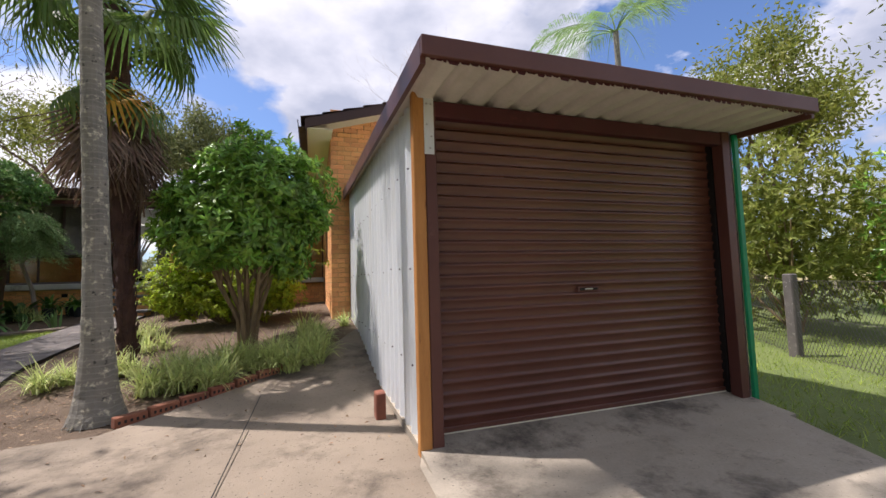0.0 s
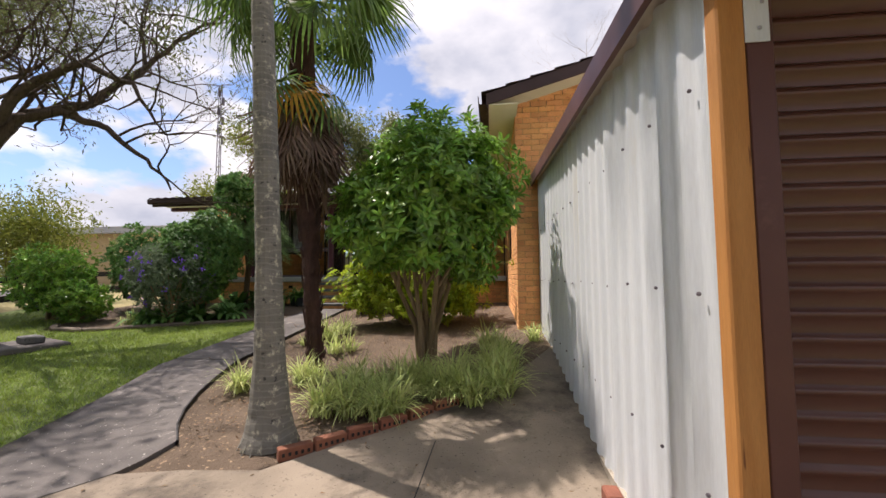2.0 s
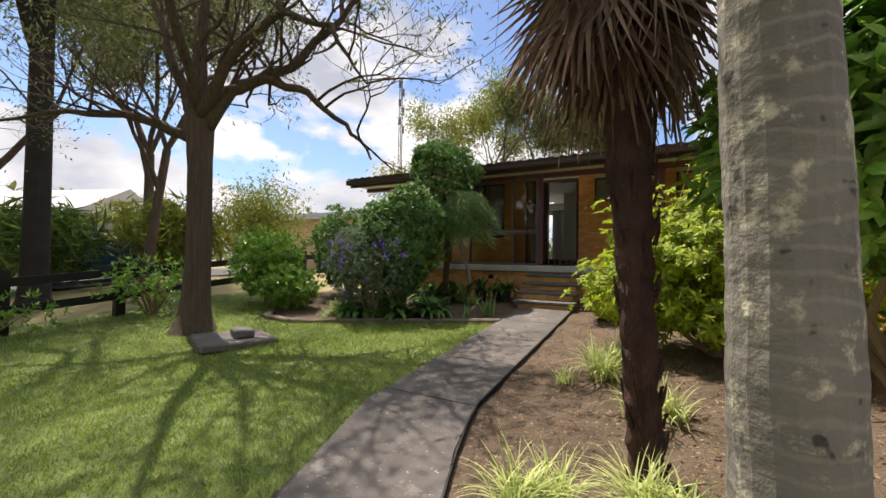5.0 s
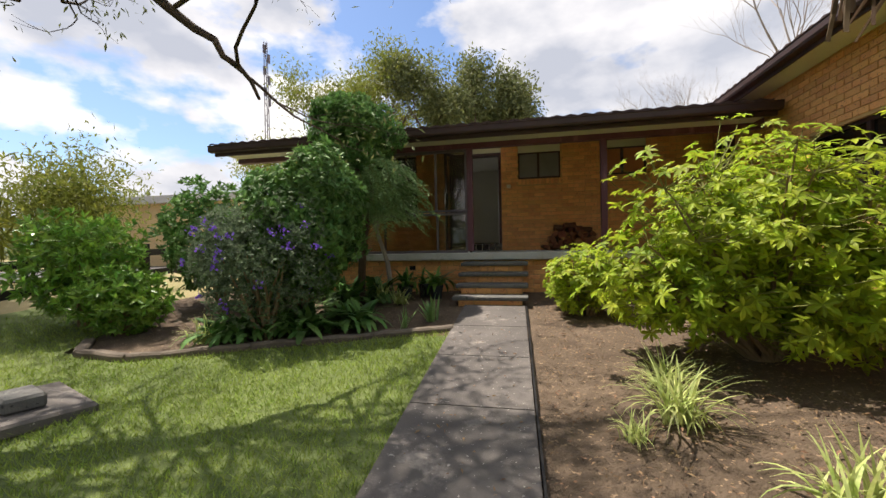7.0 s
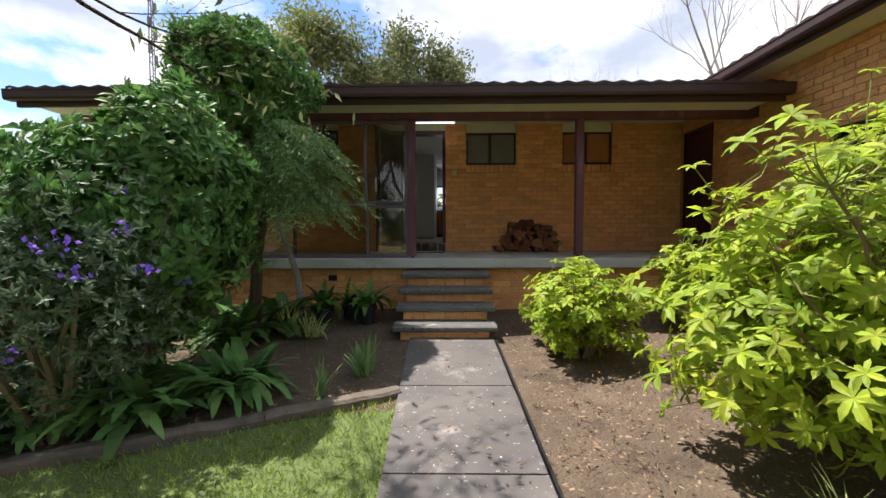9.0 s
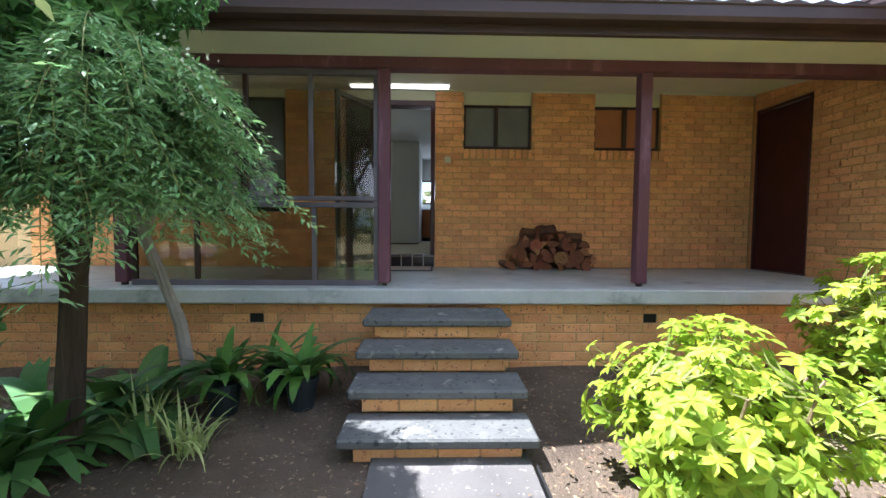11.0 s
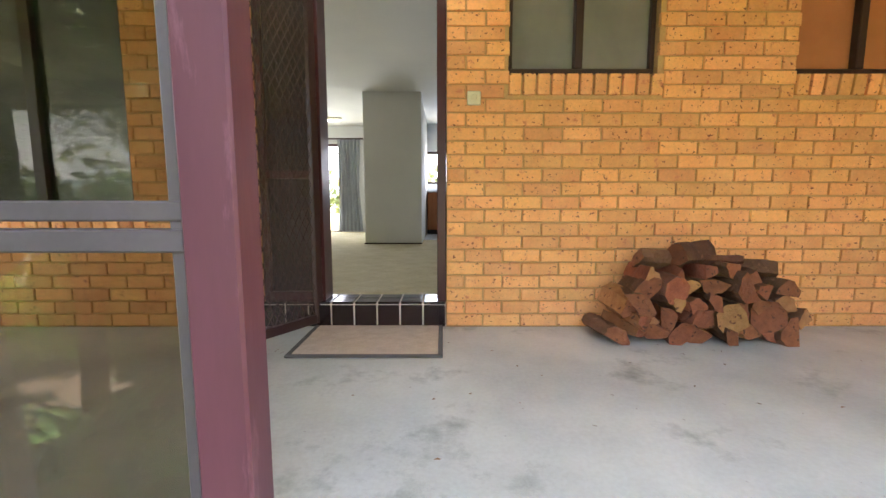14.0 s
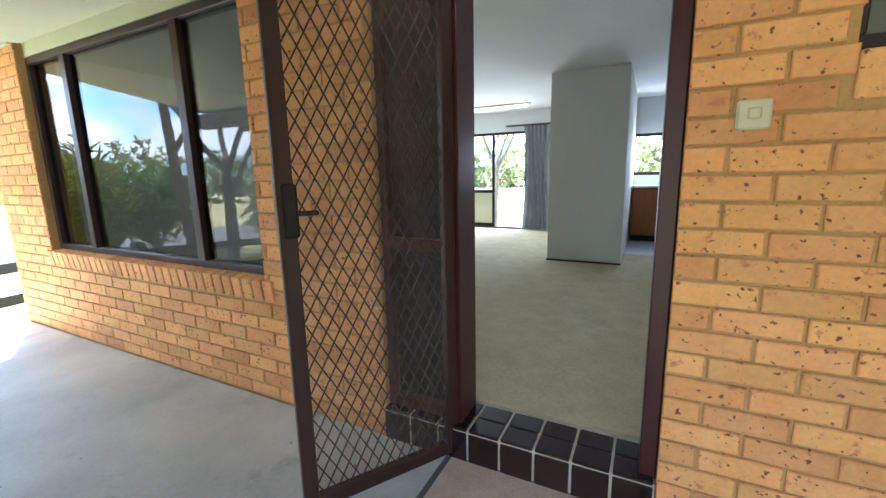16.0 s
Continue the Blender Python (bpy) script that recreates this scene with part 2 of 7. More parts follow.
BARK_PALM = material("ringed_grey_palm_bark", lin(144, 140, 128), lin(98, 96, 90), 5, 34, 0.9, 0.7, depth=0.01, wear=lin(206, 200, 174), wear_scale=13, wear_at=0.55, bands=(6.5, lin(140, 136, 124)), specks=lin(70, 68, 64), speck_scale=20, speck_at=0.66, fine_mix=0.45)
BARK_FIBRE = material("fibrous_dark_bark", lin(98, 70, 60), lin(56, 40, 36), 6, 40, 1.0, 0.9, depth=0.03, stretch=(2, 2, 0.8))
BARK_DARK = material("dark_trunk_bark", lin(60, 54, 52), lin(42, 38, 38), 3, 25, 0.95, 0.8, depth=0.03)
TWIG = material("shrub_stems", lin(156, 134, 102), lin(116, 98, 74), 6, 40, 0.9, 0.5, stretch=(2, 2, 0.5))
GREENTWIG = material("green_leaf_stalk", lin(150, 150, 84), lin(112, 116, 60), 6, 40, 0.8, 0.2)
LEAF_BUSH = material("glossy_green_leaf", lin(160, 198, 82), lin(80, 128, 50), 3.5, 20, 0.36, 0.0, vary=0.45, leaf=0.36, spec=0.5)
LEAF_LIME = material("lime_leaf", lin(198, 208, 64), lin(124, 156, 50), 2.2, 15, 0.5, 0.0, vary=0.38, leaf=0.5, spec=0.3)
LEAF_DARK = material("dark_green_leaf", lin(122, 160, 86), lin(74, 114, 60), 2, 20, 0.55, 0.0, vary=0.4, leaf=0.28, spec=0.3)
LEAF_GREY = material("grey_green_small_leaf", lin(124, 142, 108), lin(80, 98, 76), 2, 20, 0.6, 0.0, vary=0.35, leaf=0.28, spec=0.3)
LEAF_FERN = material("feathery_grey_green_leaf", lin(154, 184, 122), lin(110, 148, 88), 2, 20, 0.6, 0.0, vary=0.3, leaf=0.35)
LEAF_GUM = material("olive_gum_leaf", lin(132, 138, 88), lin(98, 108, 66), 1, 15, 0.6, 0.0, vary=0.3, leaf=0.3)
LEAF_YEL = material("yellow_green_leaf", lin(152, 154, 68), lin(106, 122, 52), 1, 15, 0.6, 0.0, vary=0.3, leaf=0.35)
LEAF_PALM = material("palm_frond_green", lin(122, 148, 74), lin(80, 108, 54), 2, 15, 0.5, 0.0, vary=0.3, leaf=0.42)
LEAF_DEAD = material("dead_frond_straw", lin(150, 126, 106), lin(92, 74, 62), 2, 25, 0.9, 0.0, vary=0.35, leaf=0.2)
LEAF_GOLD = material("yellowing_frond", lin(206, 150, 40), lin(150, 116, 34), 2, 15, 0.6, 0.0, vary=0.2, leaf=0.3)
STRAP = material("striped_strap_leaf", lin(226, 226, 160), lin(154, 178, 94), 14, 40, 0.6, 0.0, vary=0.3, leaf=0.35)
STRAP_G = material("green_strap_leaf", lin(116, 152, 66), lin(62, 104, 50), 5, 40, 0.32, 0.0, vary=0.4, leaf=0.25)
PURPLE = material("purple_petals", lin(146, 108, 220), lin(112, 76, 190), 5, 40, 0.7, 0.0, vary=0.25, leaf=0.35)
LITTER = material("fallen_leaf_litter", lin(158, 130, 100), lin(106, 82, 62), 6, 30, 0.95, 0.0, vary=0.4)
ROOFTILE = material("dark_roof_tile", lin(84, 66, 62), lin(64, 50, 48), 3, 40, 0.8, 0.3, vary=0.15)
GLASS = glass_like("window_glass", (0.92, 0.94, 0.93, 1))
SMOKED = glass_like("dusty_screen_glass", (0.70, 0.68, 0.62, 1))
# Strong tint on window_3 stands in for the dim room behind it.
TINTED = glass_like("room_dimming_glass", (0.5, 0.51, 0.49, 1))
FROST = material("obscure_glass", lin(136, 136, 136), lin(112, 112, 114), 1.5, 200, 0.22, 0.15, spec=0.6, depth=0.002, fine_mix=0.05)
FROST_TAN = material("obscure_glass_tan", lin(190, 128, 88), lin(168, 108, 74), 1.5, 200, 0.22, 0.15, spec=0.6, depth=0.002, fine_mix=0.05)
DARKGLASS = material("dark_window_glass", lin(34, 34, 34), lin(24, 24, 24), 1.0, 60, 0.05, 0.0, spec=0.7, fine_mix=0.05)
VEIL = bpy.data.materials.new("insect_mesh")
VEIL.use_nodes = True
vn, vl = VEIL.node_tree.nodes, VEIL.node_tree.links
v_tr, v_mx = vn.new("ShaderNodeBsdfTransparent"), vn.new("ShaderNodeMixShader")
v_mx.inputs["Fac"].default_value = 0.28
vn["Principled BSDF"].inputs["Base Color"].default_value = lin(96, 80, 72)
vn["Principled BSDF"].inputs["Roughness"].default_value = 0.8
vl.new(v_tr.outputs["BSDF"], v_mx.inputs[1])
vl.new(vn["Principled BSDF"].outputs["BSDF"], v_mx.inputs[2])
vl.new(v_mx.outputs["Shader"], vn["Material Output"].inputs["Surface"])
TUBE = emitter("lit_tube", (1.0, 0.98, 0.93, 1), 0.8)
CURTAIN = material("grey_curtain", lin(176, 180, 184), lin(150, 154, 160), 4, 60, 0.9, 0.1, leaf=0.2)
WHITEPL = material("white_plastic", lin(214, 210, 186), lin(204, 200, 176), 4, 60, 0.5, 0.03, fine_mix=0.05)
WOODCUT = material("red_split_firewood", lin(176, 108, 72), lin(104, 60, 42), 11, 60, 0.75, 0.9, vary=0.28, depth=0.015, fine_mix=0.6, specks=lin(72, 44, 34), speck_scale=16, speck_at=0.66)
LOGBARK = material("brown_log_bark", lin(142, 100, 74), lin(78, 54, 42), 9, 42, 0.95, 1.0, vary=0.3, depth=0.02, fine_mix=0.6, wear=lin(158, 122, 92), wear_scale=10, wear_at=0.6)
ENDCUT = material("sawn_log_end", lin(164, 102, 66), lin(100, 60, 44), 22, 75, 0.85, 0.8, vary=0.14, depth=0.012, specks=lin(72, 44, 34), speck_scale=40, speck_at=0.64, fine_mix=0.6)
PALECUT = material("pale_cut_firewood", lin(190, 140, 92), lin(134, 90, 58), 16, 70, 0.85, 0.8, vary=0.25, depth=0.012, specks=lin(96, 62, 44), speck_scale=30, speck_at=0.62, fine_mix=0.55)
CHROME = material("satin_steel", lin(190, 190, 190), lin(170, 170, 172), 3, 60, 0.3, 0.02, metal=0.9)
BEIGE = material("beige_render", lin(214, 186, 140), lin(204, 174, 128), 0.6, 20, 0.85, 0.05)
PALEROOF = material("pale_metal_roof", lin(206, 202, 200), lin(190, 188, 188), 0.6, 20, 0.5, 0.05)
GREYHOUSE = material("grey_weatherboard", lin(140, 146, 152), lin(122, 128, 136), 0.6, 20, 0.8, 0.05)
BLUEP = material("blue_car_paint", lin(50, 88, 130), lin(42, 74, 116), 2, 40, 0.25, 0.0, fine_mix=0.05)
KERB = material("weathered_edging", lin(134, 122, 108), lin(88, 79, 70), 4, 45, 0.95, 0.9, depth=0.015, wear=lin(72, 64, 54), wear_scale=5, wear_at=0.56, fine_mix=0.5)
ROADM = material("asphalt", lin(96, 94, 92), lin(78, 76, 76), 0.8, 40, 0.95, 0.4)
POTM = material("dark_plastic_pot", lin(44, 52, 54), lin(34, 40, 42), 3, 40, 0.5, 0.05)
# Aerial haze is mixed into this pale blue-grey; the scene holds no mist.
HILL = material("haze_tinted_hill", lin(112, 128, 128), lin(92, 110, 112), 0.02, 0.3, 1.0, 0.0)


# ---- building helpers ----
def link(name, verts, faces, mat, parent=None, label="", smooth=False):
    me = bpy.data.meshes.new(name)
    me.from_pydata(verts, [], faces)
    me.materials.append(mat)
    if smooth:
        me.polygons.foreach_set("use_smooth", [True] * len(me.polygons))
    me.update()
    ob = new(name, me)
    if parent:
        ob.parent = parent
    return tagged(ob, label)


def part(name, bm, mat, parent=None, label="", smooth=False):
    me = bpy.data.meshes.new(name)
    bmesh.ops.recalc_face_normals(bm, faces=bm.faces)
    bm.to_mesh(me)
    bm.free()
    me.materials.append(mat)
    if smooth:
        me.polygons.foreach_set("use_smooth", [True] * len(me.polygons))
    ob = new(name, me)
    if parent:
        ob.parent = parent
    return tagged(ob, label)


def thing(name, label, category, x=0, y=0, z=0, rz=0, group="", kind=""):
    ob = new(name)
    ob.empty_display_size = 0.1
    ob.matrix_world = pose(x, y, z, 0, 0, rz)
    return tagged(ob, label, category, group, kind)


def add_box(bm, lo, hi, bevel=0.0, m=None):
    c = [(a + b) / 2 for a, b in zip(lo, hi)]
    d = [abs(b - a) for a, b in zip(lo, hi)]
    r = bmesh.ops.create_cube(bm, size=1, matrix=Matrix.Translation(c) @ Matrix.Diagonal((*d, 1)))
    vs = r["verts"]
    if bevel:
        es = list({e for v in vs for e in v.link_edges})
        r = bmesh.ops.bevel(bm, geom=es, offset=min(bevel, min(d) * 0.45), segments=1, affect="EDGES")
        vs = r["verts"]
    if m is not None:
        bmesh.ops.transform(bm, matrix=m, verts=vs)
    return vs


def box(name, lo, hi, mat, parent=None, label="", bevel=0.004, m=None):
    bm = bmesh.new()
    add_box(bm, lo, hi, bevel, m)
    return part(name, bm, mat, parent, label)


def boxes(name, spans, mat, parent=None, label="", bevel=0.004):
    bm = bmesh.new()
    for lo, hi in spans:
        add_box(bm, lo, hi, bevel)
    return part(name, bm, mat, parent, label)


def tube_data(points, radii, sides=7, verts=None, faces=None, cap=True):
    """A tapering tube through the points; appends to verts and faces."""
    verts = [] if verts is None else verts
    faces = [] if faces is None else faces
    base, pts = len(verts), [Vector(p) for p in points]
    for i, p in enumerate(pts):
        d = (pts[min(i + 1, len(pts) - 1)] - pts[max(i - 1, 0)]).normalized()
        a = d.orthogonal().normalized() if abs(d.z) > 0.95 else d.cross(Vector((0, 0, 1))).normalized()
        b = d.cross(a)
        for k in range(sides):
            w = 2 * math.pi * k / sides
            verts.append(tuple(p + float(radii[i]) * (math.cos(w) * a + math.sin(w) * b)))
    for i in range(len(pts) - 1):
        for k in range(sides):
            q, r = base + i * sides + k, base + i * sides + (k + 1) % sides
            faces.append((q, r, r + sides, q + sides))
    if cap:
        faces.append(tuple(base + (len(pts) - 1) * sides + k for k in range(sides)))
        faces.append(tuple(base + sides - 1 - k for k in range(sides)))
    return verts, faces


def ground_z(x, y):
    b = float(np.interp(y, [-50, 4.5, 6, 8, 10, 11, 13, 40], [0.33, 0.36, 0.46, 0.62, 0.77, 0.85, 0.95, 1.2]))
    k = min(max((y - 4.5) / 2.5, 0), 1)
    k *= 1 - 0.85 * min(max((y - 9.0) / 3.0, 0), 1)
    return b + k * 0.06 * min(max(x + 3.2, 0), 4)


def draped(name, outline, mat, lift, cell=0.25, label="", category="", kind="structure", rough=0.0, thick=0.0):
    """A sheet inside a closed outline that follows the ground, lifted a little above it."""
    bm = bmesh.new()
    xs, ys = [p[0] for p in outline], [p[1] for p in outline]
    bm.faces.new([bm.verts.new((x, y, 0)) for x, y in outline])
    bmesh.ops.triangulate(bm, faces=bm.faces[:])
    for axis, lo, hi in ((0, min(xs), max(xs)), (1, min(ys), max(ys))):
        v = lo + cell
        while v < hi - 0.01:
            co, no = ((v, 0, 0), (1, 0, 0)) if axis == 0 else ((0, v, 0), (0, 1, 0))
            bmesh.ops.bisect_plane(bm, geom=bm.verts[:] + bm.edges[:] + bm.faces[:], plane_co=co, plane_no=no)
            v += cell
    for v in bm.verts:
        v.co.z = ground_z(v.co.x, v.co.y) + lift + rough * noise.noise(Vector((v.co.x * 2.1, v.co.y * 2.1, 3)))
    if thick:
        r = bmesh.ops.extrude_face_region(bm, geom=bm.faces[:])
        bmesh.ops.translate(bm, vec=(0, 0, -thick), verts=[g for g in r["geom"] if isinstance(g, bmesh.types.BMVert)])
    ob = part(name, bm, mat)
    return tagged(ob, label, category, kind=kind)


BRICK_MESHES = {}
COURSE = 0.0842


def brick_data(length, height, depth=0.03, c=0.004):
    """Front half of one brick: face proud of the joint with a small arris; local x along, y into the wall, z up."""
    L, H = length, height
    v = [(0, depth, 0), (L, depth, 0), (L, depth, H), (0, depth, H), (0, c, 0), (L, c, 0), (L, c, H), (0, c, H),
         (c, 0, c), (L - c, 0, c), (L - c, 0, H - c), (c, 0, H - c)]
    f = [(0, 1, 5, 4), (1, 2, 6, 5), (2, 3, 7, 6), (3, 0, 4, 7), (4, 5, 9, 8), (5, 6, 10, 9), (6, 7, 11, 10), (7, 4, 8, 11), (8, 9, 10, 11)]
    return v, f


def brick_face(wall, origin, along, width, z0, z1, holes, mat, near, limit=290, seed=1, pieces=None):
    """Stretcher-bond facing on a wall: origin is the face's lower corner, along a unit vector; the face looks to the right of it. holes: (u0, u1, z0, z1)."""
    rng = random.Random(seed)
    o, u = Vector((*origin, 0)), Vector((*along, 0)).normalized()
    rot = math.degrees(math.atan2(u.y, u.x))
    todo, row, z = [], 0, z0
    while z < z1 - 0.02:
        h = min(0.0755, z1 - z - 0.002)
        x = -0.12 if row % 2 else 0.0
        while x < width:
            a, b = max(x, 0), min(x + 0.2315, width)
            spans = [(a, b)]
            for h0, h1, q0, q1 in holes:
                if z + h > q0 + 0.01 and z < q1 - 0.01:
                    cut = []
                    for s, e in spans:
                        if e <= h0 or s >= h1:
                            cut.append((s, e))
                        else:
                            if s < h0 - 0.03:
                                cut.append((s, h0))
                            if e > h1 + 0.03:
                                cut.append((h1, e))
                    spans = cut
            for s, e in spans:
                if e - s > 0.03:
                    todo.append((s, z, round(e - s, 2), round(h, 3)))
            x += 0.24
        z += COURSE
        row += 1
    todo.sort(key=lambda q: (q[0] - near[0]) ** 2 + (q[1] - near[1]) ** 2)
    rest_v, rest_f = [], []
    for i, (s, zz, L, h) in enumerate(todo):
        p = o + u * s + Vector((0, 0, zz))
        off = rng.uniform(-0.0015, 0.0015)
        v, f = brick_data(L, h)
        if i < limit:
            if (L, h, mat.name) not in BRICK_MESHES:
                me = bpy.data.meshes.new("brick")
                me.from_pydata(v, [], f)
                me.materials.append(mat)
                BRICK_MESHES[(L, h, mat.name)] = me
            pieces.append((BRICK_MESHES[(L, h, mat.name)], pose(p.x, p.y, p.z + off, 0, 0, rot), wall))
        else:
            m, base = pose(p.x, p.y, p.z + off, 0, 0, rot), len(rest_v)
            rest_v += [tuple(m @ Vector(q)) for q in v]
            rest_f += [tuple(base + k for k in q) for q in f]
    if rest_v:
        tagged(link("brick_facing", rest_v, rest_f, mat, wall), kind="stuff")


def soldier_row(wall, x0, x1, y, z, mat, pieces, size=(0.076, 0.122), out=0.042, tilt=7):
    """Bricks on edge as a sloping window sill on a wall that faces -y."""
    n = max(1, round((x1 - x0) / 0.0845))
    if ("sill", mat.name) not in BRICK_MESHES:
        bm = bmesh.new()
        add_box(bm, (0.004, -out, -size[1]), (size[0], 0.10, 0), 0.004)
        me = bpy.data.meshes.new("sill_brick")
        bm.to_mesh(me)
        bm.free()
        me.materials.append(mat)
        BRICK_MESHES[("sill", mat.name)] = me
    for i in range(n):
        pieces.append((BRICK_MESHES[("sill", mat.name)], pose(x0 + i * (x1 - x0) / n, y, z, tilt, 0, 0), wall))


PIECES = []
PZ = 1.62          # veranda floor
WY = 14.355        # front wall face
IZ = 1.79          # floor inside

# ---- ground ----
gx = sorted(set([-60, -45, -34, -26, -20] + [round(-16 + 0.5 * k, 2) for k in range(65)] + [20, 28, 40, 60]))
gy = sorted(set([-30, -22, -15, -10] + [round(-7 + 0.5 * k, 2) for k in range(53)] + [22, 26, 30, 36, 44, 56, 72, 90]))
tagged(link("ground", [(x, y, ground_z(x, y) - 0.07) for y in gy for x in gx], [(r * len(gx) + c, r * len(gx) + c + 1, (r + 1) * len(gx) + c + 1, (r + 1) * len(gx) + c) for r in range(len(gy) - 1) for c in range(len(gx) - 1)], DRYGRASS), "dry grass and bare earth round the house", "ground", kind="structure")
far = link("ground_far", [(-900, -900, -0.4), (900, -900, -0.4), (900, 900, -0.4), (-900, 900, -0.4)], [(0, 1, 2, 3)], DRYGRASS)
tagged(far, "dry paddock land reaching to the horizon", "ground", kind="structure")
lawn = draped("lawn", [(-11.2, -4), (-3.0, -4), (-2.7, 2.5), (-2.8, 3.6), (-3.0, 4.6), (-3.4, 5.6), (-3.7, 6.6), (-3.8, 9.9), (-5.0, 9.5), (-6.2, 9.0), (-7.4, 8.5), (-8.3, 8.65), (-8.6, 9.4), (-9.5, 11), (-11.8, 12)], LAWN, -0.02, 0.3, "mown green lawn with dappled shade", "lawn", rough=0.02)
lawn_side = draped("lawn_side", [(3.72, 9), (3.72, 3.2), (3.0, 1.6), (2.6, -4), (14, -4), (14, 9)], LAWN, -0.01, 0.3, "green grass strip beside the garage", "lawn", rough=0.02)
bed = draped("garden_bed", [(-3.6, 11), (-3.6, 7.2), (-3.3, 6.1), (-3.0, 5.0), (-2.6, 4.3), (-1.75, 4.1), (-1.2, 4.2), (-0.1, 5.2), (0.78, 6.2), (0.95, 6.9), (0.95, 8.1), (0.6, 12.5), (-3.6, 12.5)], SOIL, -0.012, 0.16, "brown mulched garden bed with leaf litter", "garden bed", rough=0.025)
bed_2 = draped("garden_bed_2", [(-3.8, 9.75), (-3.8, 12.5), (-9.6, 12.5), (-9.5, 11), (-8.6, 9.4), (-8.2, 8.75), (-7.4, 8.6), (-6.2, 9.1), (-5.0, 9.58)], SOIL, -0.012, 0.16, "bare earth bed in front of the veranda", "garden bed", rough=0.03)
drive = draped("driveway", [(-3.3, -4), (2.6, -4), (3.0, 1.6), (3.72, 3.2), (3.72, 3.6), (0.8, 3.6), (0.8, 6.95), (0.5, 6.45), (-0.3, 5.55), (-1.4, 4.45), (-1.9, 4.4), (-2.3, 4.3), (-2.9, 3.2)], DRIVE, 0.015, 0.3, "grey concrete driveway slab with stains and painted shade", "driveway", thick=0.1)
path = draped("garden_path", [(-3.0, 2.5), (-2.9, 3.2), (-2.3, 4.3), (-2.25, 4.75), (-2.65, 5.3), (-3.0, 6.2), (-3.17, 6.88), (-4.06, 6.88), (-4.06, 6.6), (-3.73, 5.6), (-3.33, 4.6), (-3.08, 3.6)], PATHM, 0.02, 0.2, "weathered grey concrete garden path", "path", thick=0.1)
for y0, y1 in ((6.893, 7.94), (7.953, 8.96), (8.973, 9.99), (10.003, 11.15)):
    xa, xb = (-3.17 - 0.03 * (y - 6.9) * (y > 6.9) for y in (y0, y1))
    sl_ = draped("path_slab", [(xa, y0), (xb, y1), (-4.06 - 0.026 * (y1 - 6.9), y1), (-4.06 - 0.026 * (y0 - 6.9), y0)], PATHM, 0.02, 0.2, kind="", thick=0.1)
    sl_.parent = path
draped("driveway_apron", [(0.7, 1.0), (2.88, 1.0), (2.99, 1.6), (3.7, 3.18), (3.7, 3.3), (0.82, 3.3), (0.74, 3.05)], APRON, 0.0195, 0.3, "clean grey concrete apron before the garage", "driveway")
ed_pts = [(-2.24, 4.74), (-2.46, 5.0), (-2.64, 5.3), (-2.83, 5.72), (-2.99, 6.2), (-3.1, 6.6), (-3.165, 6.9), (-3.2, 8.0), (-3.24, 9.5), (-3.285, 11.0)]
vs = [(x + dx, y, ground_z(x, y) + dz) for x, y in ed_pts for dx, dz in ((0.004, -0.05), (0.004, 0.035), (0.018, 0.035), (0.018, -0.05))]
fs = [(4 * i + j, 4 * i + (j + 1) % 4, 4 * i + 4 + (j + 1) % 4, 4 * i + 4 + j) for i in range(len(ed_pts) - 1) for j in range(4)]
tagged(link("path_edging", vs, fs, BLACK), "thin black edging strip between path and bed", "edging", kind="structure")
tagged(link("driveway_joint", [(x, y, ground_z(x, y) + 0.0165) for x, y in ((-0.372, 2.4), (-0.364, 2.4), (-0.32, 4.9), (-0.328, 4.9))], [(0, 1, 2, 3)], BLACK), "dark expansion joint in the driveway", "joint", kind="structure")

# ---- veranda slab, plinth and steps ----
slab = box("veranda_slab", (-9.2, 12.36, 1.49), (0.46, 14.36, PZ), SLAB, bevel=0.012)
tagged(slab, "grey painted concrete veranda floor slab", "veranda floor", kind="structure")
plinth = box("wall_plinth", (-9.15, 12.475, 0.5), (0.46, 12.7, 1.488), MORTAR, bevel=0)
tagged(plinth, "tan brick plinth wall under the veranda", "wall", kind="structure")
brick_face(plinth, (-9.15, 12.47), (1, 0), 9.61, 0.715, 1.485, [(3.72, 3.95, 1.31, 1.39), (5.58, 5.81, 1.31, 1.39), (7.20, 7.43, 1.31, 1.39), (9.05, 9.28, 1.31, 1.39)], BRICK, (5.2, 1.2), 290, 3, PIECES)
for vx in (-5.43, -3.57, -1.95, -0.1):
    vt = thing("wall_vent", "air vent in the brick plinth, black plate for its shaded gap", "vent", vx, 12.47, 1.31, kind="structure")
    # No hole is cut: a flat black plate paints the gap's shade.
    box("cavity", (0.0, 0.001, 0.0), (0.115, 0.006, 0.078), BLACK, vt, bevel=0)
    box("vent_brick", (0.122, 0.0, 0.0), (0.228, 0.007, 0.076), BRICK, vt, bevel=0.003)
steps = thing("front_steps", "four weathered concrete treads on brick risers", "steps", -3.8, 11.0, 0.84)
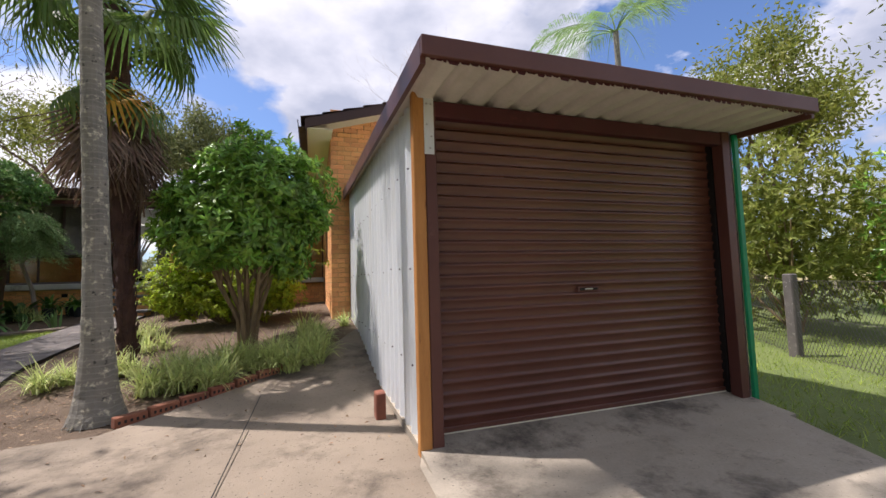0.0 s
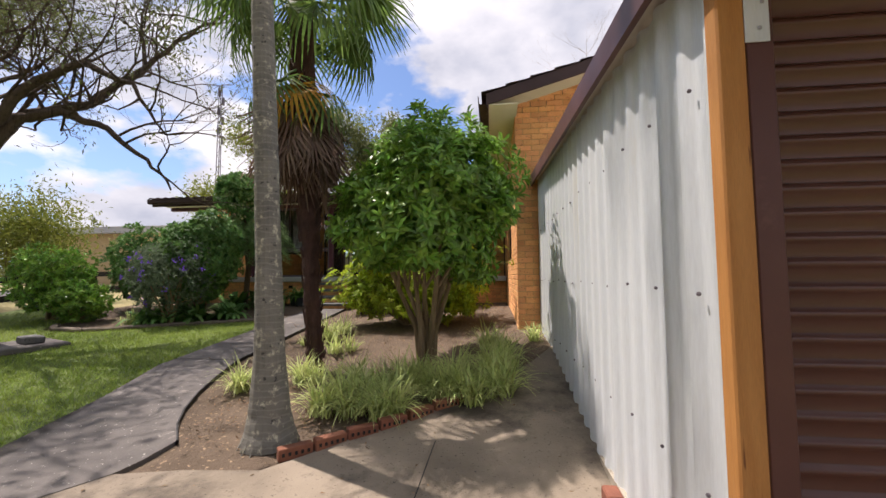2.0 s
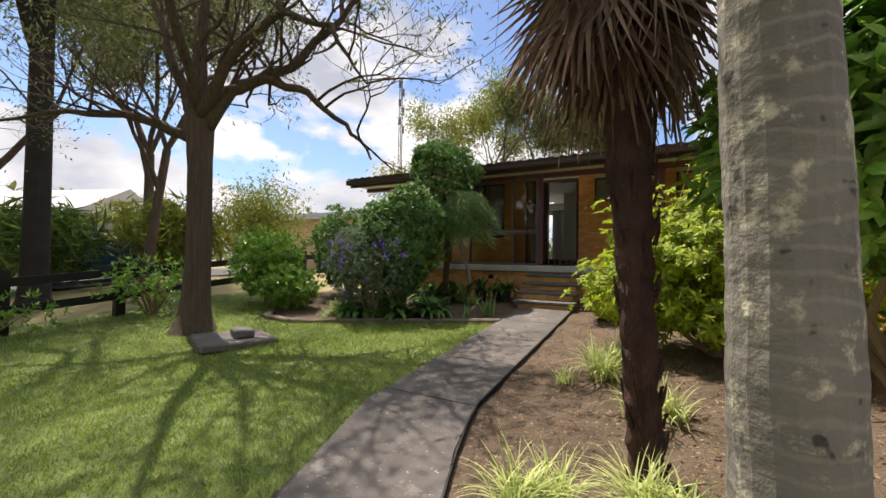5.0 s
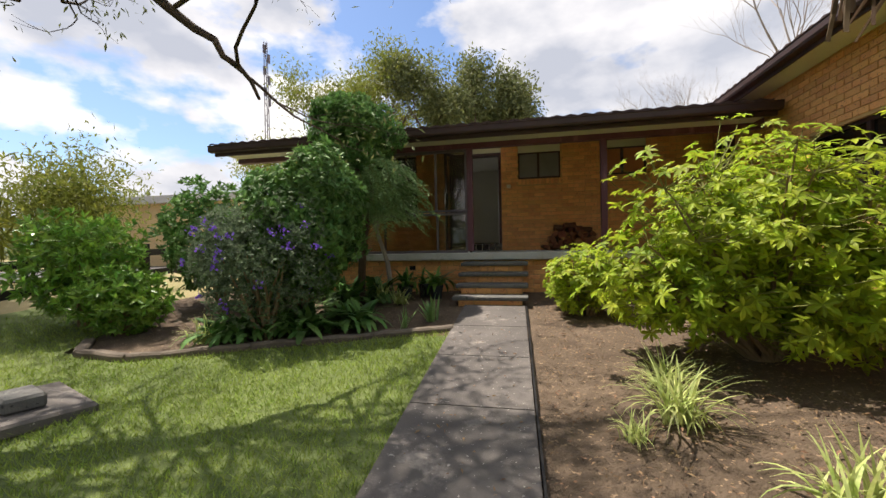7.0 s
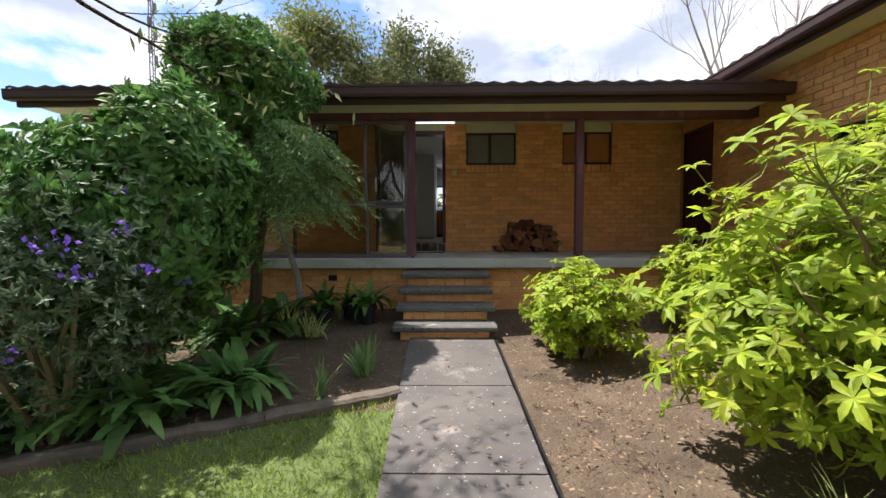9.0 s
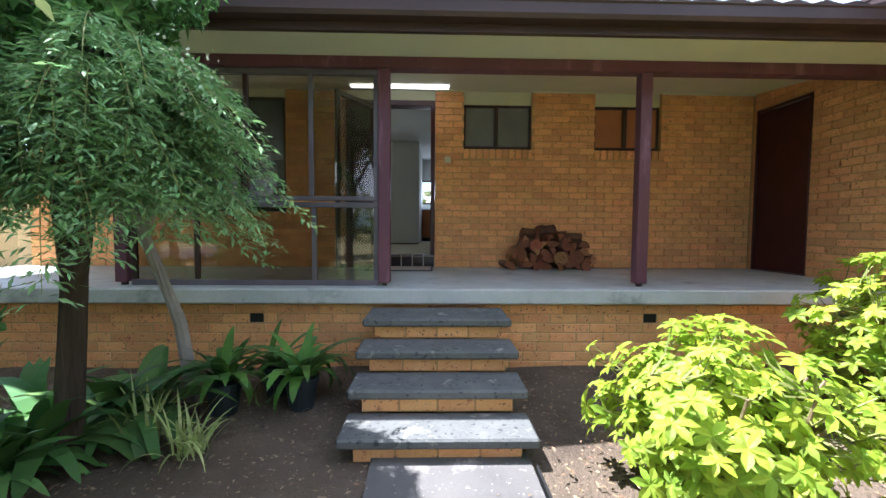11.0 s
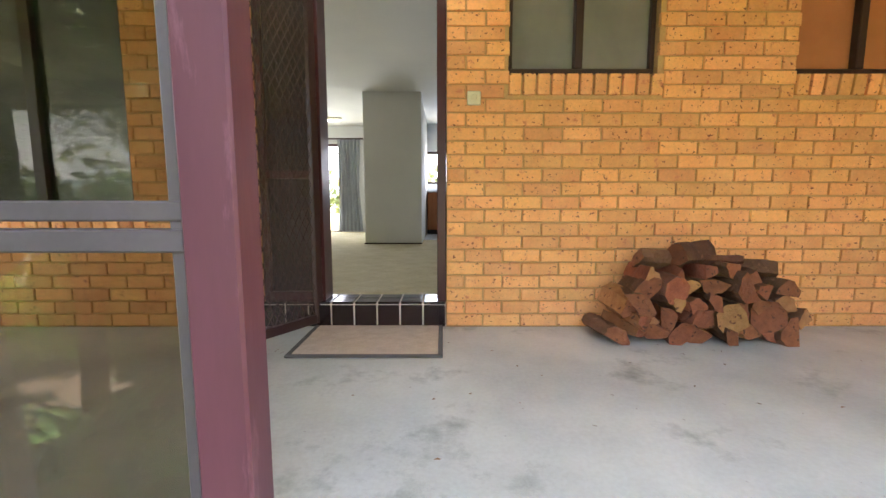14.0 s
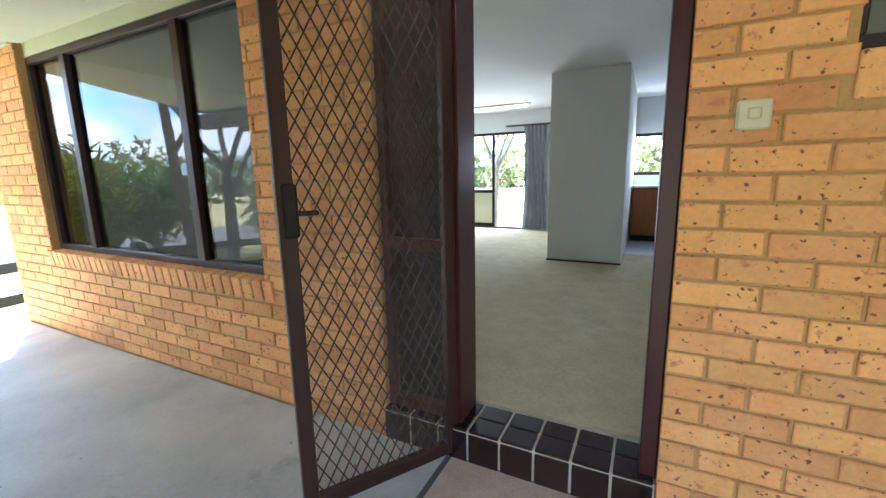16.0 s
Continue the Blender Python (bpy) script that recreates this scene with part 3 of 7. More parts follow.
for i in range(4):
    z, y0 = 1.0 + 0.155 * i, 11.05 + 0.282 * i
    box("tread", (-0.555, y0 - 11.0, z - 0.84 - 0.058), (0.555, y0 - 11.0 + (0.46 if i == 3 else 0.33), z - 0.84), STEP, steps, bevel=0.012)
    box("riser_core", (-0.47, y0 - 11.0 + 0.062, z - 0.84 - (0.26 if i == 0 else 0.157)), (0.47, y0 - 11.0 + (0.42 if i == 3 else 0.45), z - 0.84 - 0.062), MORTAR, steps, bevel=0)
    for k in range(4):
        box("brick", (-0.47 + 0.236 * k, y0 - 11.0 + 0.05, z - 0.84 - 0.15), (-0.47 + 0.236 * k + 0.226, y0 - 11.0 + 0.10, z - 0.84 - 0.064), BRICK, steps, bevel=0.004)

# ---- house: front wall ----
TOP = 3.97
wall_front = boxes("wall_front", [((-9.1, WY + 0.012, 1.5), (-8.32, 14.6, TOP)), ((-8.32, WY + 0.012, 1.5), (-5.78, 14.6, 2.33)), ((-5.78, WY + 0.012, 1.5), (-5.0, 14.6, TOP)),
                                 ((-3.815, WY + 0.012, 1.5), (-3.44, 14.6, TOP)), ((-3.44, WY + 0.012, 1.5), (-2.53, 14.6, 3.19)), ((-2.53, WY + 0.012, 1.5), (-1.69, 14.6, TOP)),
                                 ((-1.69, WY + 0.012, 1.5), (-0.79, 14.6, 3.19)), ((-0.79, WY + 0.012, 1.5), (0.46, 14.6, TOP))], MORTAR, bevel=0)
tagged(wall_front, "tan speckled brick front wall of the house", "wall", kind="structure")
brick_face(wall_front, (-3.815, WY), (1, 0), 4.275, PZ + 0.004, TOP, [(0.375, 1.325, 3.07, 3.19), (2.125, 3.075, 3.07, 3.19), (0.375, 1.285, 3.18, 9), (2.125, 3.025, 3.18, 9)], BRICK, (0.9, 2.5), 290, 5, PIECES)
brick_face(wall_front, (-9.1, WY), (1, 0), 4.1, PZ + 0.004, TOP, [(0.78, 3.32, 2.23, 9)], BRICK, (3.9, 2.4), 250, 6, PIECES)
soldier_row(wall_front, -3.44, -2.49, WY, 3.195, BRICK, PIECES, out=0.022)
soldier_row(wall_front, -1.69, -0.74, WY, 3.195, BRICK, PIECES, out=0.022)
soldier_row(wall_front, -8.36, -5.70, WY, 2.345, BRICK, PIECES, out=0.075)
for x0, x1, zb in ((-5.0, -3.815, 3.83), (-3.44, -2.53, 3.79), (-1.69, -0.79, 3.79), (-8.32, -5.78, 3.86)):
    tagged(box("trim", (x0, WY + 0.06, zb), (x1, 14.58, TOP), CREAM, bevel=0.002), "cream painted infill board over an opening", "trim", kind="structure")
for x0, x1 in ((-9.1, -8.32), (-5.78, -5.0), (-3.815, -3.44), (-2.53, -1.69), (-0.79, 0.46)):
    tagged(box("trim", (x0 - 0.01, WY - 0.03, TOP - 0.035), (x1 + 0.01, WY - 0.002, TOP + 0.004), CREAM, bevel=0.004), "cream cornice strip under the veranda ceiling", "trim", kind="structure")


def small_window(name, x0, x1):
    w = thing(name, "dark framed sliding window with dusty panes", "window", (x0 + x1) / 2, WY + 0.06, 3.2, kind="structure")
    hw, h = (x1 - x0) / 2, 0.59
    boxes("window_frame", [((-hw, 0, 0), (hw, 0.08, 0.045)), ((-hw, 0, h - 0.03), (hw, 0.08, h)), ((-hw, 0, 0.045), (-hw + 0.03, 0.08, h - 0.03)), ((hw - 0.03, 0, 0.045), (hw, 0.08, h - 0.03)), ((-0.04, -0.006, 0.045), (0.01, 0.07, h - 0.03))], FRAME, w)
    for a, b, y in ((-hw + 0.03, -0.04, 0.045), (0.01, hw - 0.03, 0.03)):
        box("pane", (a, y, 0.045), (b, y + 0.005, h - 0.03), FROST_TAN if x0 > -2 and a < -0.1 or x0 > -2 else FROST, w, bevel=0)
    return w


small_window("window_1", -3.44, -2.53)
small_window("window_2", -1.69, -0.79)
win3 = thing("window_3", "large three-pane dark framed window with sliding sash", "window", -7.05, WY + 0.06, 2.345, kind="structure")
boxes("window_frame", [((-1.27, 0, 0), (1.27, 0.09, 0.05)), ((-1.27, 0, 1.46), (1.27, 0.09, 1.51)), ((-1.27, 0, 0.05), (-1.22, 0.09, 1.46)), ((1.22, 0, 0.05), (1.27, 0.09, 1.46)), ((-0.72, -0.005, 0.05), (-0.65, 0.08, 1.46)), ((0.61, -0.005, 0.05), (0.68, 0.08, 1.46))], FRAME, win3)
for a, b in ((-1.22, -0.72), (-0.65, 0.61), (0.68, 1.22)):
    box("pane", (a, 0.03, 0.05), (b, 0.036, 1.46), TINTED, win3, bevel=0).visible_shadow = False

# ---- front doorway ----
door = thing("door_1", "open front doorway with maroon jambs", "door", -4.26, WY, PZ, kind="structure")
boxes("jamb", [((-0.40, 0.02, 0.0), (-0.34, 0.2, 2.2))], JAMB, door)
boxes("side_frame", [((-0.738, 0.03, 0.16), (-0.70, 0.16, 2.14)), ((-0.70, 0.03, 0.16), (-0.40, 0.16, 0.22)), ((-0.70, 0.03, 0.95), (-0.40, 0.14, 1.0))], JAMB, door)
box("side_panel", (-0.70, 0.07, 0.22), (-0.40, 0.10, 2.14), BLACK, door, "dark side panel beside the door")
boxes("jamb", [((0.385, 0.02, 0.0), (0.442, 0.2, 2.2))], JAMB, door)
boxes("head", [((-0.738, 0.025, 2.14), (0.442, 0.2, 2.21))], JAMB, door)
sill = thing("door_sill", "black glazed tiles with pale grout on the door sill", "threshold", -4.26, WY, PZ, kind="structure")
box("grout_bed", (-0.738, -0.012, 0.0), (0.44, 0.24, 0.158), GROUT, sill, bevel=0.002)
for i in range(8):
    x = -0.738 + i * 0.1475
    w = min(0.1405, 0.438 - x)
    if w > 0.02:
        box("tile", (x + 0.004, -0.02, 0.004), (x + w, 0.0, 0.145), TILE, sill, bevel=0.004)
        for k in range(2):
            box("tile", (x + 0.004, -0.016 + k * 0.115, 0.15), (x + w, 0.091 + k * 0.115, 0.166), TILE, sill, bevel=0.004)

# ---- veranda ceiling, beam, posts, roof edge ----
ceil = link("ceiling", [(-9.1, 12.3, 3.70), (0.46, 12.3, 3.70), (0.46, 14.7, 4.0), (-9.1, 14.7, 4.0), (-9.1, 12.3, 3.74), (0.46, 12.3, 3.74), (0.46, 14.7, 4.04), (-9.1, 14.7, 4.04)],
            [(0, 3, 2, 1), (4, 5, 6, 7), (0, 1, 5, 4), (1, 2, 6, 5), (2, 3, 7, 6), (3, 0, 4, 7)], CREAM)
tagged(ceil, "cream sheeted veranda ceiling", "ceiling", kind="structure")
beam = tagged(box("veranda_beam", (-9.1, 12.52, 3.53), (0.46, 12.65, 3.70), POST), "purple-brown painted timber beam along the veranda", "beam", kind="structure")
soffit = tagged(box("soffit", (-9.1, 11.98, 3.62), (0.3, 12.51, 3.64), CREAM, bevel=0.002), "cream eave lining under the roof edge", "trim", kind="structure")
fascia = tagged(box("fascia", (-9.15, 11.93, 3.56), (0.34, 11.975, 3.75), FASCIA, bevel=0.004), "dark brown fascia board", "trim", kind="structure")


def gutter(name, p0, p1, z, out, label):
    """A folded quad gutter from p0 to p1; out is the side on which it hangs."""
    prof = [(0, 0.11), (0, 0), (0.10, 0), (0.115, 0.03), (0.115, 0.105), (0.125, 0.115), (0.125, 0.125), (0.11, 0.118), (0.107, 0.035), (0.095, 0.008), (0.008, 0.008), (0.008, 0.11)]
    o = Vector((*out, 0))
    vs = [tuple(Vector((*p, z)) + o * a + Vector((0, 0, b))) for p in (p0, p1) for a, b in prof]
    n = len(prof)
    fs = [(i, (i + 1) % n, n + (i + 1) % n, n + i) for i in range(n)] + [tuple(range(n)), tuple(range(2 * n - 1, n - 1, -1))]
    return tagged(link(name, vs, fs, FASCIA), label, "gutter", kind="structure")


gutter("gutter_front", (-9.2, 11.928), (0.36, 11.928), 3.62, (0, -1), "dark brown folded metal gutter")


def tiled_roof(name, x0, x1, y0, y1, z0, slope, label, pitch=0.22, axis="y"):
    """Concrete tile courses with rolls, stepping up a slope; each tile is one scalloped piece of the joined courses."""
    vs, fs = [], []
    rows = max(1, int((y1 - y0) / 0.34))
    cols = max(1, int((x1 - x0) / pitch))
    for r in range(rows):
        for c in range(cols):
            b = len(vs)
            for j, yy in enumerate((0.0, 0.38)):
                for i in range(5):
                    u = i / 4
                    xx = x0 + (c + u) * pitch
                    zz = z0 + (r * 0.34 + yy) * slope + 0.013 * math.sin(u * 2 * math.pi) + (0.03 if j == 0 else 0.0)
                    vs.append((xx, y0 + r * 0.34 + yy, zz) if axis == "y" else (y0 + r * 0.34 + yy, xx, zz))
            fs += [(b + i, b + i + 1, b + 6 + i, b + 5 + i) for i in range(4)]
            b2 = len(vs)
            vs += [(v[0], v[1], v[2] - 0.03) for v in vs[b:b + 5]]
            fs += [(b + i + 1, b + i, b2 + i, b2 + i + 1) for i in range(4)]
    ob = link(name, vs, fs, ROOFTILE)
    return tagged(ob, label, "roof", kind="structure")


tiled_roof("roof_front", -9.2, 0.4, 11.86, 21.4, 3.76, 0.13, "dark concrete tiled low roof of the house")

# ---- wing of the house ----
GW = 0.47
wing = boxes("wall_wing", [((GW + 0.012, 8.012, 0.4), (0.7, 9.7, 4.05)), ((GW + 0.012, 9.7, 0.4), (0.7, 11.5, 1.95)), ((GW + 0.012, 9.7, 3.12), (0.7, 11.5, 4.05)), ((GW + 0.012, 11.5, 0.4), (0.7, 13.5, 4.05)),
                          ((GW + 0.012, 13.5, 3.72), (0.7, 14.3, 4.05)), ((GW + 0.012, 14.3, 0.4), (0.7, 22, 4.05)), ((0.7, 8.012, 0.4), (8, 8.25, 4.05)), ((8, 8.012, 0.4), (8.25, 22, 4.05))], MORTAR, bevel=0)
tagged(wing, "tan brick side wing of the house", "wall", kind="structure")
brick_face(wing, (GW, 14.35), (0, -1), 6.35, 0.8, 4.05, [(0.05, 0.85, 1.6, 3.72), (2.85, 4.65, 1.93, 3.12)], BRICK, (2.5, 3.4), 250, 8, PIECES)
brick_face(wing, (GW, 8.0), (1, 0), 1.4, 0.8, 4.6, [], BRICK, (0.2, 2), 190, 9, PIECES)
gable = link("wall_gable", [(0.47, 8.014, 4.05), (8.25, 8.014, 4.05), (4.36, 8.014, 5.2), (0.47, 8.25, 4.05), (8.25, 8.25, 4.05), (4.36, 8.25, 5.2)], [(0, 1, 2), (5, 4, 3), (0, 2, 5, 3), (1, 4, 5, 2)], MORTAR)
tagged(gable, "brick gable end of the wing", "wall", kind="structure")
tagged(box("soffit_wing", (0.08, 7.53, 4.02), (GW + 0.02, 22, 4.04), CREAM, bevel=0.002), "cream eave lining of the wing", "trim", kind="structure")
tagged(box("fascia_wing", (0.055, 7.51, 3.98), (0.08, 22, 4.16), FASCIA, bevel=0.003), "dark brown fascia board of the wing", "trim", kind="structure")
gutter("gutter_wing", (0.053, 7.52), (0.053, 22), 4.03, (-1, 0), "dark brown folded metal gutter of the wing")
tiled_roof("roof_wing", 7.48, 22, -0.02, 4.4, 4.17, 0.28, "dark concrete tiled roof of the wing", axis="x")
tiled_roof("roof_wing_2", 7.42, 22, 4.36, 8.8, 5.40, -0.28, "dark concrete tiled roof of the wing", axis="x")
for s, nm in ((0, "verge"), (1, "verge_lining")):
    v0 = [(0.05, 7.50 + s * 0.03, 4.02 + s * 0.06), (4.36, 7.50 + s * 0.03, 5.24 + s * 0.06), (4.36, 7.50 + s * 0.03, 5.42 - s * 0.1), (0.05, 7.50 + s * 0.03, 4.18 - s * 0.1)]
    v1 = [(x, y + (0.03 if s == 0 else 0.52), z) for x, y, z in v0]
    tagged(link(nm, v0 + v1, [(0, 1, 2, 3), (7, 6, 5, 4), (0, 4, 5, 1), (1, 5, 6, 2), (2, 6, 7, 3), (3, 7, 4, 0)], FASCIA if s == 0 else CREAM), "dark verge board of the gable" if s == 0 else "cream verge lining of the gable", "trim", kind="structure")
wd = thing("door_2", "dark maroon flush side door onto the veranda", "door", GW, 13.9, PZ, kind="structure")
box("threshold", (-0.009, -0.4, -0.13), (0.2, 0.4, 0.008), FRAME, wd)
box("door_leaf", (0.02, -0.385, 0.01), (0.06, 0.385, 2.06), JAMB, wd)
boxes("door_frame", [((-0.01, -0.4, 0), (0.1, -0.37, 2.1)), ((-0.01, 0.37, 0), (0.1, 0.4, 2.1)), ((-0.01, -0.37, 2.065), (0.1, 0.37, 2.1))], JAMB, wd)
w4 = thing("window_4", "dark framed bedroom window in the wing", "window", GW, 10.6, 1.95, kind="structure")
boxes("window_frame", [((0.05, -0.9, 0), (0.13, 0.9, 0.05)), ((0.05, -0.9, 1.12), (0.13, 0.9, 1.17)), ((0.05, -0.9, 0.05), (0.13, -0.85, 1.12)), ((0.05, 0.85, 0.05), (0.13, 0.9, 1.12)), ((0.05, -0.03, 0.05), (0.13, 0.03, 1.12))], FRAME, w4)
for a, b in ((-0.85, -0.03), (0.03, 0.85)):
    box("pane", (0.085, a, 0.05), (0.09, b, 1.12), DARKGLASS, w4, bevel=0)

# ---- rooms behind the front wall ----
tagged(box("floor_inside", (-9.1, 14.6, 1.5), (0.46, 21.0, IZ), CARPET, bevel=0), "beige carpet over the living room floor", "floor", kind="structure")
tagged(box("floor_kitchen", (-4.16, 18.72, IZ), (0.46, 20.5, IZ + 0.006), LINO, bevel=0), "pale vinyl floor of the kitchen", "floor", kind="structure")
tagged(box("ceiling_inside", (-9.1, 14.6, 4.06), (0.46, 21.2, 4.10), WALLP, bevel=0), "white plaster ceiling inside", "ceiling", kind="structure")
tagged(box("wall_pillar", (-5.03, 18.03, IZ), (-4.16, 20.55, 4.06), WALLP, bevel=0.004), "white plastered wall end between living room and kitchen", "wall", kind="structure")
tagged(boxes("wall_back", [((-9.1, 20.75, 1.5), (-8.1, 20.95, 4.06)), ((-8.1, 20.75, 3.69), (-6.05, 20.95, 4.06)), ((-6.05, 20.75, 1.5), (-5.03, 20.95, 4.06)), ((-5.03, 20.5, 1.5), (-4.2, 20.7, 4.06)), ((-4.2, 20.5, 1.5), (-3.1, 20.7, 2.82)), ((-4.2, 20.5, 3.5), (-3.1, 20.7, 4.06)), ((-3.1, 20.5, 1.5), (0.46, 20.7, 4.06))], WALLP, bevel=0), "white plastered back wall", "wall", kind="structure")
tagged(box("wall_side", (-9.1, 14.6, 1.5), (-8.95, 20.95, 4.06), WALLP, bevel=0), "white plastered side wall", "wall", kind="structure")
tagged(box("wall_hall", (-3.72, 14.6, IZ), (-3.6, 18.4, 4.06), WALLP, bevel=0), "white plastered hall wall beside the entry", "wall", kind="structure")
tagged(box("baseboard", (-5.04, 18.015, IZ), (-4.155, 18.03, IZ + 0.02), FRAME, bevel=0), "dark skirting edge at the wall end", "baseboard", kind="structure")

# ---- garage ----
GX0, GX1, GY0, GY1 = 0.78, 3.64, 3.17, 7.9


def roof_z(y):
    return 2.63 + 0.066 * (y - 2.58)


def corrugated(name, u0, u1, pitch, amp, place, ends, mat, parent, label="", t=0.004, per=12, sharp=2.6):
    """A wavy sheet: place(u, w, s) gives the point at u along the waves, w the wave's height and s one of the two ends."""
    n = int((u1 - u0) / pitch * per)
    vs, fs = [], []
    for i in range(n + 1):
        u = u0 + (u1 - u0) * i / n
        w = amp * max(-1.0, min(1.0, sharp * (math.sin(2 * math.pi * (u - u0) / pitch) - 0.35)))
        for off in (0, t):
            for s in ends:
                vs.append(place(u, w + off, s))
    k = 2 * len(ends)
    e = len(ends)
    for i in range(n):
        for j in range(e - 1):
            a, b = i * k + j, (i + 1) * k + j
            fs += [(a, b, b + 1, a + 1), (a + e + 1, b + e + 1, b + e, a + e)]
    return link(name, vs, fs, mat, parent, label, smooth=True)


garage = thing("garage", "skillion roof metal garage with brown roller door", "garage", GX0, GY0, 0.35)
garage.matrix_world = Matrix.Identity(4)
# side sheets, four lapped lengths
for i in range(4):
    y0, y1 = GY0 + 0.03 + i * 1.175, GY0 + 0.03 + (i + 1) * 1.175 + 0.02
    corrugated("side_sheet", y0, y1, 0.19, 0.012, lambda u, w, s: (GX0 + 0.02 - w - 0.003 * (i % 2), u, (ground_z(GX0, u) - 0.03) if s == 0 else roof_z(u) + 0.02), (0, 1), GALV, garage, "streaky galvanised corrugated wall sheet")
corrugated("side_sheet", GY0, GY1, 0.19, 0.012, lambda u, w, s: (GX1 + w, u, 0.33 if s == 0 else roof_z(u) + 0.02), (0, 1), GALV, garage, "galvanised corrugated wall sheet")
box("back_wall", (GX0 + 0.03, GY1 - 0.03, 0.4), (GX1 - 0.02, GY1, 2.95), GALV, garage, "galvanised back wall")
bm = bmesh.new()
bmesh.ops.create_uvsphere(bm, u_segments=6, v_segments=4, radius=0.008)
sc = part("screw_head", bm, ALUM, garage, "sheet screw")
sc.location = (GX0 + 0.004, GY0 + 0.2, 0.9)
for k in range(13):
    for z in (0.9, 1.55, 2.25):
        if k or z > 1:
            o = new("screw_head", sc.data)
            o.parent = garage
            o.location = (GX0 + 0.004, GY0 + 0.2 + k * 0.36, z + 0.01 * (k % 3))
box("timber_post", (GX0 - 0.005, GY0, 0.34), (GX0 + 0.075, GY0 + 0.07, 2.72), TIMBER, garage, "orange-brown treated pine post", bevel=0.006)
box("steel_post", (GX0 + 0.078, GY0 + 0.005, 0.40), (GX0 + 0.155, GY0 + 0.09, 2.66), BROWN, garage, "brown painted steel post")
box("bracket", (GX0 + 0.072, GY0 - 0.004, 2.30), (GX0 + 0.14, GY0 + 0.003, 2.70), GALV, garage, "pale galvanised angle bracket", bevel=0.002)
for x, z in ((0.09, 2.64), (0.12, 2.64), (0.09, 2.50), (0.12, 2.42), (0.11, 2.34)):
    box("bolt", (GX0 + x - 0.006, GY0 - 0.010, z - 0.006), (GX0 + x + 0.006, GY0 - 0.004, z + 0.006), CHROME, garage, bevel=0.003)
box("post_foot", (GX0 + 0.06, GY0 - 0.02, 0.345), (GX0 + 0.20, GY0 + 0.10, 0.40), ALUM, garage, "steel post shoe")
box("right_post", (GX1 - 0.11, GY0, 0.36), (GX1 - 0.02, GY0 + 0.10, 2.68), BROWN, garage, "brown painted steel post")
box("door_track", (GX1 - 0.10, GY0 + 0.12, 0.36), (GX1 - 0.05, GY0 + 0.30, 2.62), BLACK, garage, "dark roller door track")
box("green_strip", (GX1 + 0.02, GY0 - 0.01, 0.33), (GX1 + 0.07, GY0 + 0.02, 2.66), GREEN, garage, "bright green plastic edge strip")
box("header", (GX0 + 0.14, GY0 + 0.01, 2.565), (GX1 - 0.02, GY0 + 0.08, 2.675), MAROON, garage, "maroon painted header beam")
# roof
corrugated("roof_sheet", GX0 - 0.06, GX1 + 0.06, 0.19, 0.02, lambda u, w, s: (u, 2.60 if s == 0 else 8.0, roof_z(2.60 if s == 0 else 8.0) + 0.03 + w), (0, 1), SOFFIT_TIN, garage, "cream corrugated roof sheeting seen from below")
box("front_fascia", (GX0 - 0.10, 2.565, 2.625), (GX1 + 0.09, 2.595, 2.735), BROWN, garage, "brown folded metal front fascia")
box("front_fascia_lip", (GX0 - 0.10, 2.595, 2.725), (GX1 + 0.09, 2.68, 2.738), BROWN, garage)
for x in (GX0 - 0.10, GX1 + 0.06):
    vs = [(x + dx, y, roof_z(y) + dz) for y in (2.60, 8.05) for dx, dz in ((0, -0.04), (0.03, -0.04), (0.03, 0.105), (0, 0.105))]
    link("barge", vs, [(0, 1, 2, 3), (7, 6, 5, 4), (0, 4, 5, 1), (1, 5, 6, 2), (2, 6, 7, 3), (3, 7, 4, 0)], BROWN, garage, "brown metal barge capping")
# rust-bitten lip along the front edge
vs, fs, rng = [], [], random.Random(4)
x = GX0 - 0.05
while x < GX1 + 0.02:
    w, d = rng.uniform(0.02, 0.08), rng.uniform(0.004, 0.022)
    b = len(vs)
    vs += [(x, 2.598, 2.63), (x + w, 2.598, 2.63), (x + w * 0.8, 2.60, 2.625 - d), (x + w * 0.2, 2.60, 2.625 - d * 0.8)]
    fs.append((b, b + 1, b + 2, b + 3))
    x += w * 0.95
link("rusted_edge", vs, fs, MAROON, garage, "flaking rusted edge")
# roller door: ribbed slats with a drooping bottom rail
rd = thing("roller_door", "brown ribbed steel roller door, shut", "roller door", GX0 + 0.18, GY0 + 0.17, 0.44)
DW = 2.62
prof = [(0, 0.0), (0, 0.040), (-0.010, 0.048), (-0.014, 0.058), (-0.010, 0.068), (0.004, 0.074), (0.004, 0.080)]
n_s = 27
me = bpy.data.meshes.new("slat")
vs = [(xx, a, b) for xx in (0, DW) for a, b in prof]
np_ = len(prof)
me.from_pydata(vs, [], [(i, np_ + i, np_ + i + 1, i + 1) for i in range(np_ - 1)])
me.materials.append(DOORM)
me.polygons.foreach_set("use_smooth", [True] * len(me.polygons))
for i in range(n_s):
    sl = new("slat", me)
    sl.parent = rd
    sl.location = (0, 0, 0.03 + i * 0.080)
box("bottom_rail", (0, -0.02, 0.0), (DW, 0.02, 0.034), DOORM, rd, "pale edged bottom rail")
box("weather_strip", (0, -0.024, -0.006), (DW, -0.018, 0.004), CREAM, rd, "pale rubber weather strip")
lk = box("lock_plate", (1.13, -0.024, 0.905), (1.33, -0.012, 0.945), BROWN, rd, "dark recessed lock handle plate", bevel=0.006)
